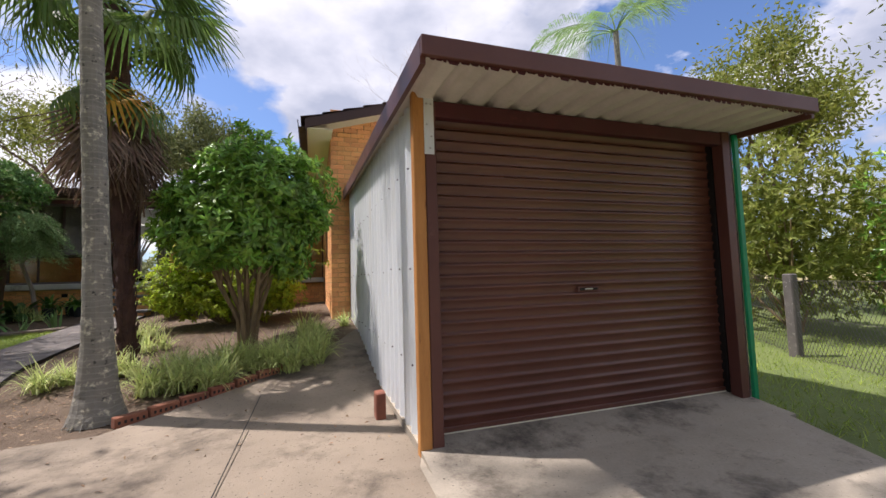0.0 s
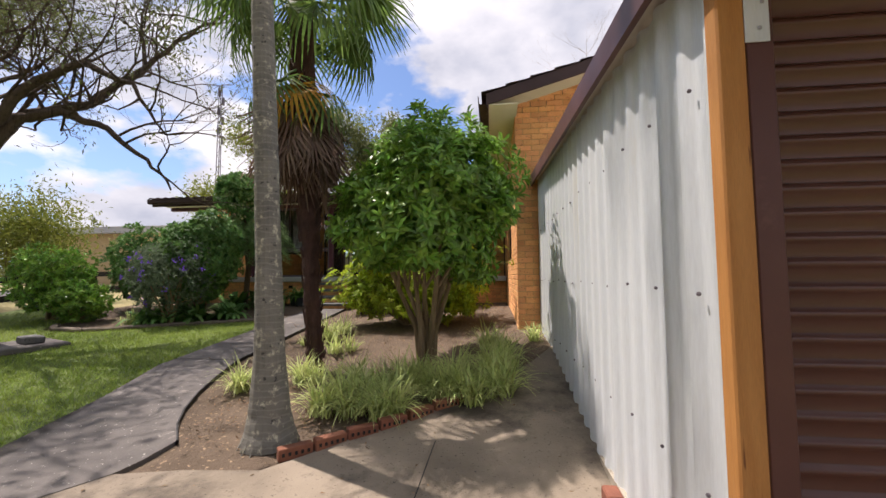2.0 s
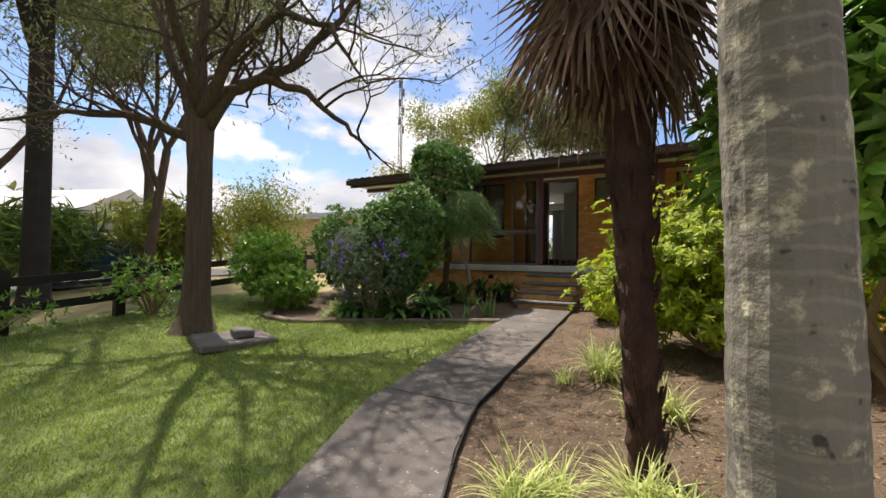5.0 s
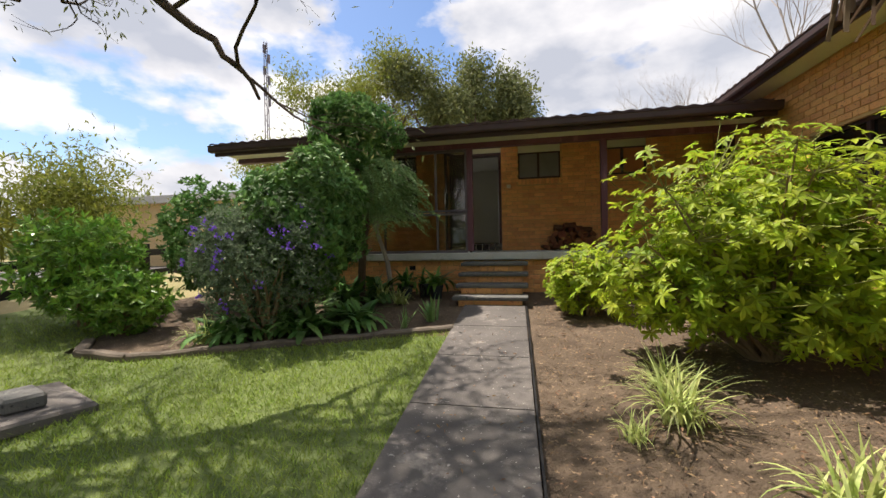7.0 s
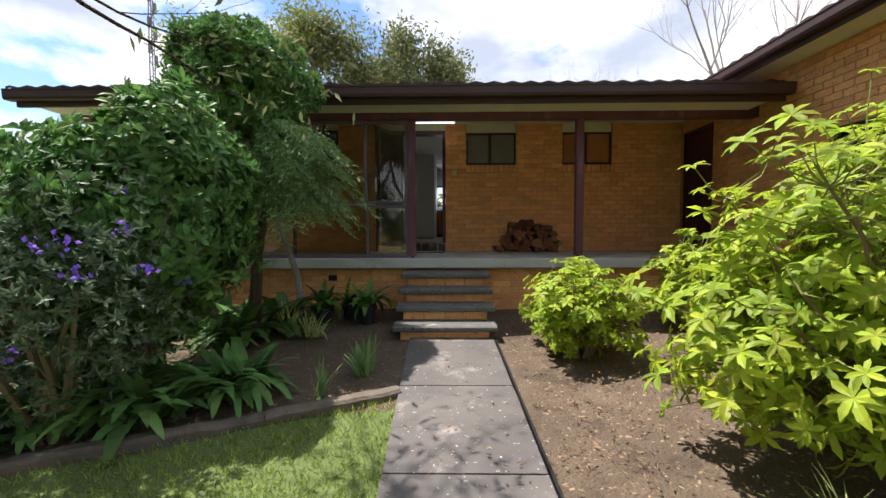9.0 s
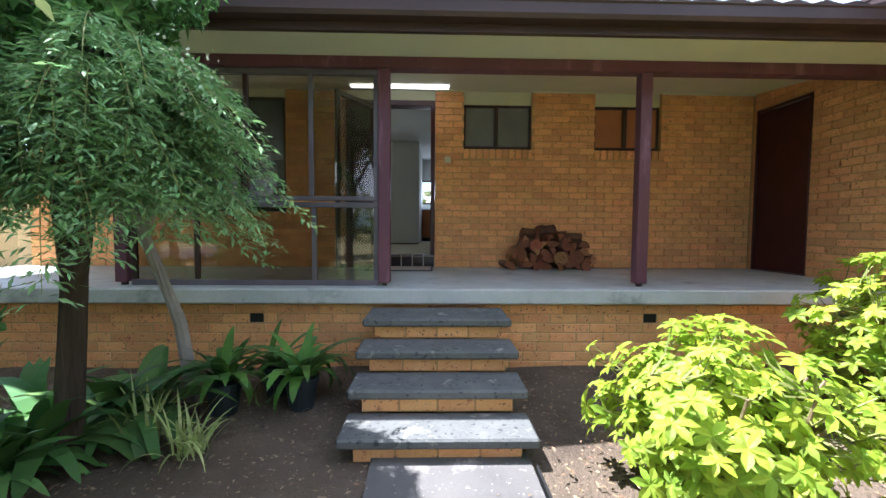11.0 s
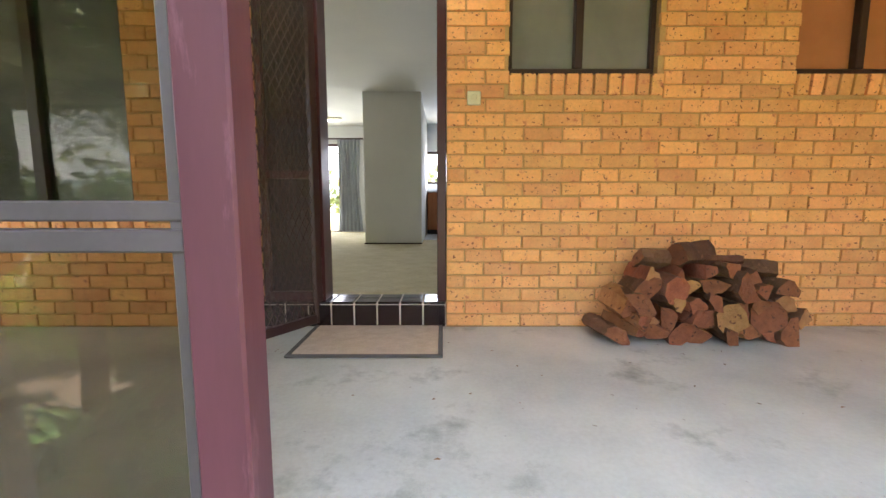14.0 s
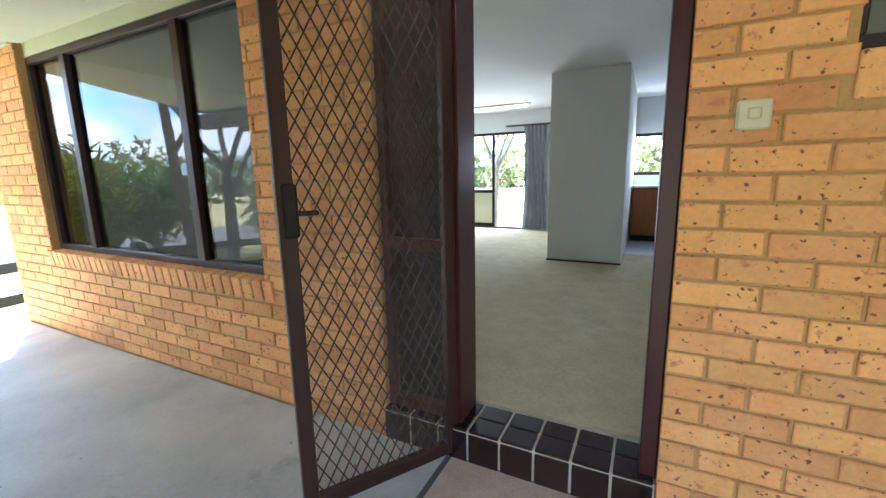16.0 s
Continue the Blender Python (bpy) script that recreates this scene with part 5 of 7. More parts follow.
def branching(rng, start, direction, length, radius, depth, verts, faces, tips, wiggle=0.25, gravity=0.0, splits=(2, 3), ratio=0.72, sides=6, angle=0.6):
    pts, rad = [Vector(start)], [radius]
    d = Vector(direction).normalized()
    n = 4
    for i in range(n):
        d = (d + Vector((rng.uniform(-1, 1), rng.uniform(-1, 1), rng.uniform(-0.6, 0.8) + gravity)) * wiggle * 0.5).normalized()
        pts.append(pts[-1] + d * (length / n))
        rad.append(radius * (1 - 0.42 * (i + 1) / n))
    tube_data(pts, rad, max(3, sides), verts, faces, cap=depth == 0)
    if depth == 0:
        tips.append((pts[-1], d.copy()))
        tips.append((pts[-2], d.copy()))
        return
    for k in range(rng.randint(*splits)):
        q = pts[-1] if k == 0 else pts[rng.randint(2, n)]
        ax = Vector((rng.uniform(-1, 1), rng.uniform(-1, 1), rng.uniform(-0.3, 1))).normalized()
        nd = (d * math.cos(angle) + ax * math.sin(angle) * rng.uniform(0.6, 1.4)).normalized()
        branching(rng, q, nd, length * ratio * rng.uniform(0.75, 1.15), rad[-1] * (0.95 if k == 0 else 0.75), depth - 1, verts, faces, tips, wiggle, gravity, splits, ratio, sides - 1, angle)


def tip_leaves(seed, tips, per, L, W, scatter, hang=0.5, droop=0.2):
    rg = np.random.RandomState(seed)
    b = np.repeat(np.array([tuple(t[0]) for t in tips]), per, axis=0)
    n = len(b)
    b = b + rg.normal(size=(n, 3)) * scatter
    d = unit(rg.normal(size=(n, 3)) + np.array([0, 0, -hang]))
    return leaf_arrays(b, d, unit(rg.normal(size=(n, 3))), L * rg.uniform(0.6, 1.3, n), W * rg.uniform(0.7, 1.3, n), 0.1, droop)


def strap_tuft(seed, n, L, W, lean=(0.2, 1.2), segs=5, bend=1.2, spread=0.05, floor_at=0.012, lance=False):
    """Arching strap leaves from one crown."""
    rg = np.random.RandomState(seed)
    vs, fs = [], []
    for i in range(n):
        az, le = rg.uniform(0, 6.283), rg.uniform(*lean)
        ll, ww = L * rg.uniform(0.6, 1.15), W * rg.uniform(0.7, 1.2)
        p = np.array([rg.normal() * spread, rg.normal() * spread, 0.0])
        side = np.array([-math.sin(az), math.cos(az), 0]) * ww / 2
        th = le * 0.35
        base = len(vs)
        for k in range(segs + 1):
            t = k / segs
            w = (0.12 + math.sin(math.pi * t ** 0.8) ** 0.8) if lance else (1 - t ** 2.2) * (0.7 + 0.3 * min(1, t * 4)) + 0.03
            w = 0.05 if lance and k == segs else w
            vs += [tuple(p + side * w), tuple(p - side * w)]
            th = le * 0.35 + bend * le * t
            p = p + np.array([math.cos(az) * math.sin(th), math.sin(az) * math.sin(th), math.cos(th)]) * ll / segs
            p[2] = max(p[2], floor_at)
        fs += [(base + 2 * k, base + 2 * k + 1, base + 2 * k + 3, base + 2 * k + 2) for k in range(segs)]
    return vs, fs


def place_tuft(name, label, category, mesh_ob, x, y, s, rz, group, dz=0.0):
    t = copy_thing(mesh_ob, pose(x, y, ground_z(x, y) + dz, 0, 0, rz) @ Matrix.Scale(s, 4))
    t.name = name
    t.scale = (s, s, s)
    return tagged(t, label, category, group)


def fan_frond(seed, n, R, droop, petiole, mat, split=0.5, arc=4.3):
    """A fan leaf on a stalk along local x: pleated segments that part and hang at their tips."""
    rg = np.random.RandomState(seed)
    vs, fs = [], []
    tube_data([(0, 0, 0), (petiole * 0.5, 0, 0.03), (petiole, 0, 0)], [0.016, 0.012, 0.009], 4, vs, fs)
    o = np.array([petiole, 0, 0])
    for i in range(n):
        a = (i / (n - 1) - 0.5) * arc
        r = R * (1 - 0.18 * abs(a) / 2.2) * rg.uniform(0.9, 1.08)
        d, sd = np.array([math.cos(a), math.sin(a), 0]), np.array([-math.sin(a), math.cos(a), 0])
        w = arc / n * (0.44 if arc > 3 else 0.6)
        base, p, dz = len(vs), o.copy(), 0.0
        for k, (t, ww) in enumerate(((0, 0.02), (split, 1.0), (split + 0.25, 0.6), (1.0, 0.06))):
            bend = droop * max(0, t - 0.35) ** 1.6 * r * rg.uniform(0.8, 1.3)
            c = o + d * r * t * (1 - 0.25 * droop * t) + np.array([0, 0, -bend + 0.01 * (i % 2)])
            half = sd * w * r * ww * (split if t >= split else t + 0.05) * 0.95
            vs += [tuple(c + half), tuple(c - half + np.array([0, 0, 0.012]))]
        fs += [(base + 2 * k, base + 2 * k + 1, base + 2 * k + 3, base + 2 * k + 2) for k in range(3)]
    me = bpy.data.meshes.new("frond")
    me.from_pydata(vs, [], fs)
    me.materials.append(mat)
    return me


def feather_frond(seed, L, n, leaf_l, mat, arch=0.5):
    """A pinnate palm leaf along local x, arching down."""
    rg = np.random.RandomState(seed)
    pts = [(L * t * (1 - 0.15 * t), 0, L * (0.35 * t - arch * 1.2 * t * t)) for t in np.linspace(0, 1, 9)]
    vs, fs = tube_data(pts, list(np.linspace(0.03, 0.006, 9)), 4)
    for i in range(n):
        t = 0.18 + 0.8 * i / n
        p = np.array([L * t * (1 - 0.15 * t), 0, L * (0.35 * t - arch * 1.2 * t * t)])
        for s in (-1, 1):
            ll = leaf_l * (0.5 + 0.9 * math.sin(math.pi * min(1, t * 0.95))) * rg.uniform(0.9, 1.1)
            d = np.array([0.55, s * 0.8, rg.uniform(-0.1, 0.2)])
            q, e = p + d * ll * 0.55, p + d * ll + np.array([0, 0, -ll * rg.uniform(0.3, 0.6)])
            w = np.array([0.02, 0, 0.0])
            b = len(vs)
            vs += [tuple(p), tuple(q + w), tuple(e), tuple(q - w)]
            fs.append((b, b + 1, b + 2, b + 3))
    me = bpy.data.meshes.new("frond")
    me.from_pydata(vs, [], fs)
    me.materials.append(mat)
    return me


# ---- tall palm with a ringed trunk ----
pl = thing("palm_tree", "tall palm with smooth ringed grey lichen-spotted trunk", "palm tree", -1.57, 4.86, ground_z(-1.57, 4.86) - 0.02)
pts, rad = [], []
for i in range(201):
    z = i * 0.055
    r = 0.092 + 0.085 * math.exp(-z / 0.26) + 0.034 * math.exp(-z / 0.9) - 0.003 * z
    pts.append((-0.03 * z + 0.012 * math.sin(z * 1.1), -0.02 * z, z))
    rad.append(r * (1.014 if i % 2 else 0.994))
vs, fs = tube_data(pts, rad, 18)
rg = random.Random(5)
vs = [(x + 0.006 * noise.noise(Vector((x * 9, y * 9, z * 4))), y + 0.006 * noise.noise(Vector((x * 9, y * 9, z * 4 + 9))), z) for x, y, z in vs]
link("trunk", vs, fs, BARK_PALM, pl, smooth=False)
vs, fs = [], []
for k in range(26):
    a = k * 0.2417 + rg.uniform(-0.1, 0.1)
    r0, r1 = 0.15, rg.uniform(0.19, 0.235)
    tube_data([(r0 * math.cos(a), r0 * math.sin(a), 0.07), (r1 * 0.85 * math.cos(a), r1 * 0.85 * math.sin(a), 0.03), (r1 * math.cos(a), r1 * math.sin(a), -0.02)], [0.009, 0.007, 0.004], 5, vs, fs)
link("root_skirt", vs, fs, BARK_PALM, pl, "grey surface roots")
ff = feather_frond(3, 2.4, 40, 0.55, LEAF_PALM)
for k in range(11):
    o = new("frond", ff)
    o.parent = pl
    o.matrix_local = pose(-0.33, -0.22, 10.95, 0, -20 + 13 * (k % 4), k * 360 / 11)

# ---- fan palm with a skirt of dead leaves ----
FX, FY = -1.90, 6.38
fp = thing("fan_palm", "fan palm with dark fibrous trunk and hanging dead fronds", "palm tree", FX, FY, ground_z(FX, FY) - 0.02)
pts, rad = [], []
for i in range(60):
    z = i * 0.073
    pts.append((-0.05 * z, -0.02 * z, z))
    rad.append(0.088 + 0.03 * math.exp(-z / 0.12) + 0.05 * min(1, max(0, z - 0.9) / 1.6) + 0.008 * math.sin(i * 2.4))
vs, fs = tube_data(pts, rad, 16)
vs = [(x + 0.022 * noise.noise(Vector((x * 14, y * 14, z * 7))), y + 0.022 * noise.noise(Vector((x * 14, y * 14, z * 7 + 5))), z) for x, y, z in vs]
link("trunk", vs, fs, BARK_FIBRE, fp)
rg = random.Random(8)
vs, fs = [], []
for k in range(150):
    z, a = rg.uniform(0.05, 4.2), rg.uniform(0, 6.283)
    r0 = 0.088 + 0.045 * min(1, max(0, z - 0.9) / 1.6)
    cx, cy = -0.05 * z + r0 * math.cos(a), -0.02 * z + r0 * math.sin(a)
    tube_data([(cx, cy, z), (cx + 0.02 * math.cos(a), cy + 0.02 * math.sin(a), z + 0.07), (cx + 0.03 * math.cos(a), cy + 0.03 * math.sin(a), z + 0.12 * rg.uniform(0.6, 1.2))], [0.018, 0.012, 0.004], 4, vs, fs)
tagged(link("bark_fringe", vs, fs, BARK_FIBRE, fp, "stubby old leaf bases"), kind="stuff")
live = [fan_frond(20 + i, 34, 0.85, 1.15, 0.7, LEAF_PALM) for i in range(3)]
dead = [fan_frond(30 + i, 18, 0.85, 0.25, 0.42, LEAF_DEAD, 0.4, 1.5) for i in range(3)]
gold = fan_frond(40, 26, 0.62, 1.0, 0.55, LEAF_GOLD)
darkf = fan_frond(41, 26, 0.62, 1.0, 0.55, LEAF_PALM)
for k in range(19):
    o = new("frond", live[k % 3])
    o.parent = fp
    o.matrix_local = pose(-0.21, -0.09, 4.15 + 0.02 * k, rg.uniform(-25, 25), -50 + 5.0 * k + rg.uniform(-6, 6), k * 137.5)
for k in range(38):
    o = new("dead_frond", dead[k % 3])
    o.parent = fp
    tagged(o, "dry brown hanging frond")
    o.matrix_local = pose(-0.17 - 0.02 * math.cos(k), -0.07, 2.98 + 0.016 * k, rg.uniform(-50, 50), 70 + rg.uniform(-14, 12), k * 137.5 + 20)
for k, (az, z, me) in enumerate(((285, 3.5, gold), (322, 3.45, darkf), (225, 3.5, darkf), (255, 3.55, darkf))):
    o = new("yellow_frond" if me is gold else "frond", me)
    o.parent = fp
    o.matrix_local = pose(-0.16, -0.07, z, 10, 42, az)

# ---- clipped round bush ----
BX, BY = -0.66, 6.60
bz = ground_z(BX, BY)
rb = thing("round_bush", "rounded glossy green shrub on many bare stems", "bush", BX, BY, bz - 0.02)
rg = random.Random(9)
for k in range(13):
    a = k * 2.399
    r0, r1 = rg.uniform(0.02, 0.12), rg.uniform(0.25, 0.7)
    vs, fs = tube_data([(r0 * math.cos(a), r0 * math.sin(a), 0), (r0 * 1.6 * math.cos(a + 0.2), r0 * 1.6 * math.sin(a + 0.2), 0.4), (r1 * 0.6 * math.cos(a), r1 * 0.6 * math.sin(a), 0.85), (r1 * math.cos(a), r1 * math.sin(a), 1.5)], [0.042, 0.034, 0.026, 0.012], 6)
    tube_data([(r1 * 0.6 * math.cos(a), r1 * 0.6 * math.sin(a), 0.85), (r1 * 0.8 * math.cos(a + 0.7), r1 * 0.8 * math.sin(a + 0.7), 1.3), (r1 * math.cos(a + 1), r1 * math.sin(a + 1), 1.9)], [0.02, 0.014, 0.006], 5, vs, fs)
    link("stem", vs, fs, TWIG, rb)
link_np("crown", whorl_crown(11, [((0.03, -0.08, 1.78), (0.93, 0.84, 0.78), 0.60), ((0.22, 0.05, 2.12), (0.76, 0.74, 0.76), 0.28), ((-0.4, -0.35, 1.6), (0.55, 0.46, 0.48), 0.12)], 2700, 7, 0.122, 0.046, 0.36, 0.6, 1.0, 0.35, 0.17, segs=3), LEAF_BUSH, rb)

# ---- lime green shrub beside the path ----
def hand_leaf_shrub(ob, seed, lobes, n, stems, per, L, W, mat, shell=0.7, lump=0.3):
    """Forking stems that each carry many thin twigs, and at every twig's end a hand of broad drooping leaflets."""
    rs = np.random.RandomState(seed)
    lines = []
    for k in range(stems):
        c, r, _ = lobes[k % len(lobes)]
        a = k * 2.399
        e = np.array(c) + np.array(r) * np.array([0.72 * math.cos(a), 0.72 * math.sin(a), rs.uniform(0.1, 0.75)])
        o = np.array([0.1 * math.cos(a), 0.1 * math.sin(a), 0.0])
        mid = o * 0.55 + e * 0.45 + rs.normal(size=3) * 0.05 + np.array([0, 0, 0.08])
        pts = [o * (1 - t) ** 2 + 2 * mid * t * (1 - t) + e * t * t for t in np.linspace(0, 1, 7)]
        lines.append(np.array(pts))
        v, f = tube_data(pts, list(np.linspace(0.019, 0.006, 7)), 6)
        link("stem", v, f, TWIG, ob)
    nodes = np.concatenate([q[2:] for q in lines])
    tips, axes = [], []
    for c, r, share in lobes:
        m = int(n * share)
        d = unit(rs.normal(size=(m, 3)))
        ph = rs.uniform(0, 6, 4)
        bump = 1 + lump * np.sin(d[:, 0] * 4.5 + ph[0]) * np.sin(d[:, 1] * 4 + ph[1]) + 0.6 * lump * np.sin(d[:, 2] * 7 + ph[2] + d[:, 0] * 5)
        q = np.array(c) + d * np.array(r) * (bump * (1 - shell * rs.uniform(0, 1, m) ** 1.5))[:, None]
        tips.append(q)
        axes.append(unit(d * 0.7 + np.array([0, 0, 0.75]) + rs.normal(size=(m, 3)) * 0.3))
    tips, axes = np.concatenate(tips), np.concatenate(axes)
    keep = tips[:, 2] > 0.06
    tips, axes = tips[keep], axes[keep]
    v, f = [], []
    for p, ax in zip(tips, axes):
        gap = np.linalg.norm(nodes - p, axis=1) + np.maximum(0, nodes[:, 2] - p[2]) * 1.5
        q = nodes[int(np.argmin(gap))]
        tube_data([q, q * 0.4 + p * 0.6 - ax * 0.05, p], [0.0055, 0.004, 0.0025], 3, v, f, cap=False)
    tagged(link("twig_tangle", v, f, GREENTWIG, ob, "thin green leaf stalk tangle"), kind="stuff")
    m = len(tips)
    ref = np.where(np.abs(axes[:, 2:3]) > 0.9, np.array([[1.0, 0, 0]]), np.array([[0, 0, 1.0]]))
    u = unit(np.cross(axes, ref))
    w = np.cross(axes, u)
    size, tw = rs.uniform(0.65, 1.25, m), rs.uniform(0, 6.28, m)
    bb, dd, nn, ll = [], [], [], []
    for k in range(per):
        ang = tw + 6.283 * k / per + rs.uniform(-0.15, 0.15, m)
        tilt = rs.uniform(1.05, 1.5, m)
        rad = u * np.cos(ang)[:, None] + w * np.sin(ang)[:, None]
        bb.append(tips)
        dd.append(unit(axes * np.cos(tilt)[:, None] + rad * np.sin(tilt)[:, None]))
        nn.append(unit(axes * np.sin(tilt)[:, None] - rad * np.cos(tilt)[:, None]))
        ll.append(size * rs.uniform(0.8, 1.1, m))
    ll = np.concatenate(ll)
    link_np("crown", leaf_arrays(np.concatenate(bb), np.concatenate(dd), np.concatenate(nn), L * ll, W * ll, 0.14, 0.42, 3), mat, ob)


lb = thing("lime_shrub", "tall leafy lime-green shrub with hand-shaped leaves", "bush", -1.35, 8.95, ground_z(-1.35, 8.95) - 0.02)
hand_leaf_shrub(lb, 12, [((-0.05, -0.05, 0.95), (1.25, 0.9, 0.85), 0.5), ((0.35, 0.1, 1.12), (1.1, 0.95, 0.74), 0.34), ((-0.7, -0.05, 0.65), (0.66, 0.62, 0.46), 0.16)], 1900, 44, 7, 0.088, 0.035, LEAF_LIME, 0.6, 0.27)
for x, y, s, sd_ in ((-2.52, 10.68, 0.66, 14), (-0.9, 11.2, 0.8, 15)):
    sm = thing("small_lime_shrub", "low spreading lime-green shrub by the steps", "bush", x, y, ground_z(x, y) - 0.02, group="lime shrubs")
    hand_leaf_shrub(sm, sd_, [((0, 0, 0.72 * s), (0.8 * s, 0.85 * s, 0.62 * s), 1.0)], int(900 * s + 90), 14, 7, 0.07, 0.034, LEAF_LIME, 0.7, 0.22)

# ---- bed left of the path ----
def shrub(name, label, x, y, seed, lobes, whorls, per, L, W, mat, stems=10, h=1.0, group="", **kw):
    s = thing(name, label, "bush", x, y, ground_z(x, y) - 0.02, group=group)
    rr = random.Random(seed)
    for k in range(stems):
        a = k * 2.399
        c, r, _ = lobes[k % len(lobes)]
        e = (c[0] + rr.uniform(-0.6, 0.6) * r[0], c[1] + rr.uniform(-0.6, 0.6) * r[1], c[2])
        v, f = tube_data([(0.06 * math.cos(a), 0.06 * math.sin(a), 0), (e[0] * 0.45 + 0.05 * math.cos(a), e[1] * 0.45 + 0.05 * math.sin(a), e[2] * 0.5), e], [0.028 * h, 0.02 * h, 0.006], 5)
        link("stem", v, f, TWIG, s)
    link_np("crown", whorl_crown(seed, lobes, whorls, per, L, W, **kw), mat, s)
    return s


shrub("camellia_bush", "dense dark green glossy rounded shrub", -6.05, 9.95, 21, [((0, 0, 1.35), (0.72, 0.7, 0.85), 0.7), ((-0.3, 0.1, 1.0), (0.7, 0.6, 0.7), 0.3)], 2300, 7, 0.092, 0.046, LEAF_DARK, up=0.0, droop=0.5, segs=3)
du = shrub("purple_flower_bush", "grey-green shrub with small purple flower clusters", -6.25, 9.32, 22, [((0, 0, 0.95), (0.82, 0.6, 0.7), 0.7), ((-0.5, 0.1, 1.05), (0.5, 0.5, 0.5), 0.3)], 2300, 6, 0.058, 0.022, LEAF_GREY, shell=0.55, jitter=0.6)
rgp = np.random.RandomState(3)
d = unit(rgp.normal(size=(26, 3)) + np.array([0.1, -0.9, 0.2]))
fb = np.array([-0.05, 0, 0.98]) + d * np.array([0.85, 0.64, 0.72])
qb = np.repeat(fb, 12, axis=0) + rgp.normal(size=(len(fb) * 12, 3)) * 0.022
nq = len(qb)
tagged(link_np("flower_cluster", leaf_arrays(qb, unit(rgp.normal(size=(nq, 3))), unit(rgp.normal(size=(nq, 3))), np.full(nq, 0.035), np.full(nq, 0.03), 0.1, 0.1), PURPLE, du, "small purple flower clusters"), kind="stuff")
ct = thing("topiary_tree", "dark dense round-headed small tree by the veranda", "tree", -5.85, 11.15, ground_z(-5.85, 11.15) - 0.02)
vs, fs = tube_data([(0, 0, 0), (0.05, 0.03, 1.0), (-0.02, 0, 2.0), (0, 0, 2.6)], [0.07, 0.06, 0.05, 0.03], 8)
tube_data([(0.05, 0.03, 0.9), (0.25, -0.05, 1.7), (0.2, 0, 2.5)], [0.045, 0.035, 0.02], 7, vs, fs)
link("trunk", vs, fs, BARK_GUM, ct)
link_np("crown", whorl_crown(23, [((0, 0, 2.72), (0.66, 0.6, 0.56), 0.65), ((-0.28, 0, 2.98), (0.42, 0.42, 0.36), 0.35)], 2300, 7, 0.072, 0.036, shell=0.3, droop=0.4, lump=0.12), LEAF_DARK, ct)
# feathery small tree that hangs over the veranda edge
ft = thing("feathery_tree", "small tree with drooping feathery grey-green foliage", "tree", -5.56, 11.85, ground_z(-5.56, 11.85) - 0.02)
vs, fs = tube_data([(0, 0, 0), (-0.06, -0.05, 0.6), (-0.22, -0.15, 1.2), (-0.28, -0.3, 1.6), (-0.15, -0.5, 2.0)], [0.05, 0.042, 0.036, 0.03, 0.016], 8)
tube_data([(-0.22, -0.15, 1.2), (0.1, -0.4, 1.65), (0.45, -0.55, 1.95)], [0.035, 0.025, 0.012], 6, vs, fs)
rgf = np.random.RandomState(31)
lv_b, lv_d, sprig_v, sprig_f = [], [], [], []
for k in range(330):
    a = rgf.uniform(0, 6.283)
    c = np.array([-0.2 + 0.52 * math.cos(a) * rgf.uniform(0.2, 1), -0.68 + 0.36 * math.sin(a) * rgf.uniform(0.2, 1), 1.58 + rgf.uniform(-0.15, 0.66)])
    az = a + rgf.normal() * 0.5
    hd_ = np.array([math.cos(az), math.sin(az) * 0.8, 0])
    ln = rgf.uniform(0.4, 0.85) * (1.0 if math.sin(az) < 0.2 else 0.6)
    stem = [c + hd_ * ln * t + np.array([0, 0, 0.25 * t - 0.75 * t * t]) * ln for t in np.linspace(0, 1, 6)]
    tube_data(stem, list(np.linspace(0.0045, 0.0015, 6)), 3, sprig_v, sprig_f, cap=False)
    for t in np.linspace(0.1, 1, 20):
        p = c + hd_ * ln * t + np.array([0, 0, 0.25 * t - 0.75 * t * t]) * ln
        side = np.array([-hd_[1], hd_[0], 0])
        for s in (-1, 1):
            dr = unit(hd_ * 0.6 + side * s * 0.9 + np.array([0, 0, -0.35]) + rgf.normal(size=3) * 0.15)
            for q in (0.015, 0.04, 0.065, 0.09):
                lv_b.append(p + dr * q)
                lv_d.append(unit(dr + rgf.normal(size=3) * 0.35))
link("trunk", vs, fs, BARK_PALE, ft, "thin pale leaning trunk")
tagged(link("sprig_tangle", sprig_v, sprig_f, GREENTWIG, ft, "thin drooping green sprigs"), kind="stuff")
n_l = len(lv_b)
link_np("foliage", leaf_arrays(np.array(lv_b), np.array(lv_d), unit(np.array([[0, 0, 1.0]]) + rgf.normal(size=(n_l, 3)) * 0.3), 0.046 * rgf.uniform(0.7, 1.3, n_l), 0.0145 * rgf.uniform(0.8, 1.3, n_l), 0.1, 0.2), LEAF_FERN, ft)
fl_b = np.array([[0.38, -0.7, 1.95], [0.55, -0.65, 1.8], [0.42, -0.75, 2.1]])
fl_b = np.repeat(fl_b, 70, axis=0) + rgf.normal(size=(210, 3)) * np.array([0.1, 0.08, 0.06])
link_np("blossom", leaf_arrays(fl_b, unit(rgf.normal(size=(210, 3))), unit(rgf.normal(size=(210, 3))), np.full(210, 0.022), np.full(210, 0.02), 0.1, 0.1), CREAM, ft, "small pale blossom sprays")
shrub("street_shrub", "bright green soft shrub by the fence", -9.4, 9.7, 24, [((0, 0, 0.9), (0.7, 0.75, 0.65), 1.0)], 700, 7, 0.12, 0.05, LEAF_BUSH, shell=0.6)
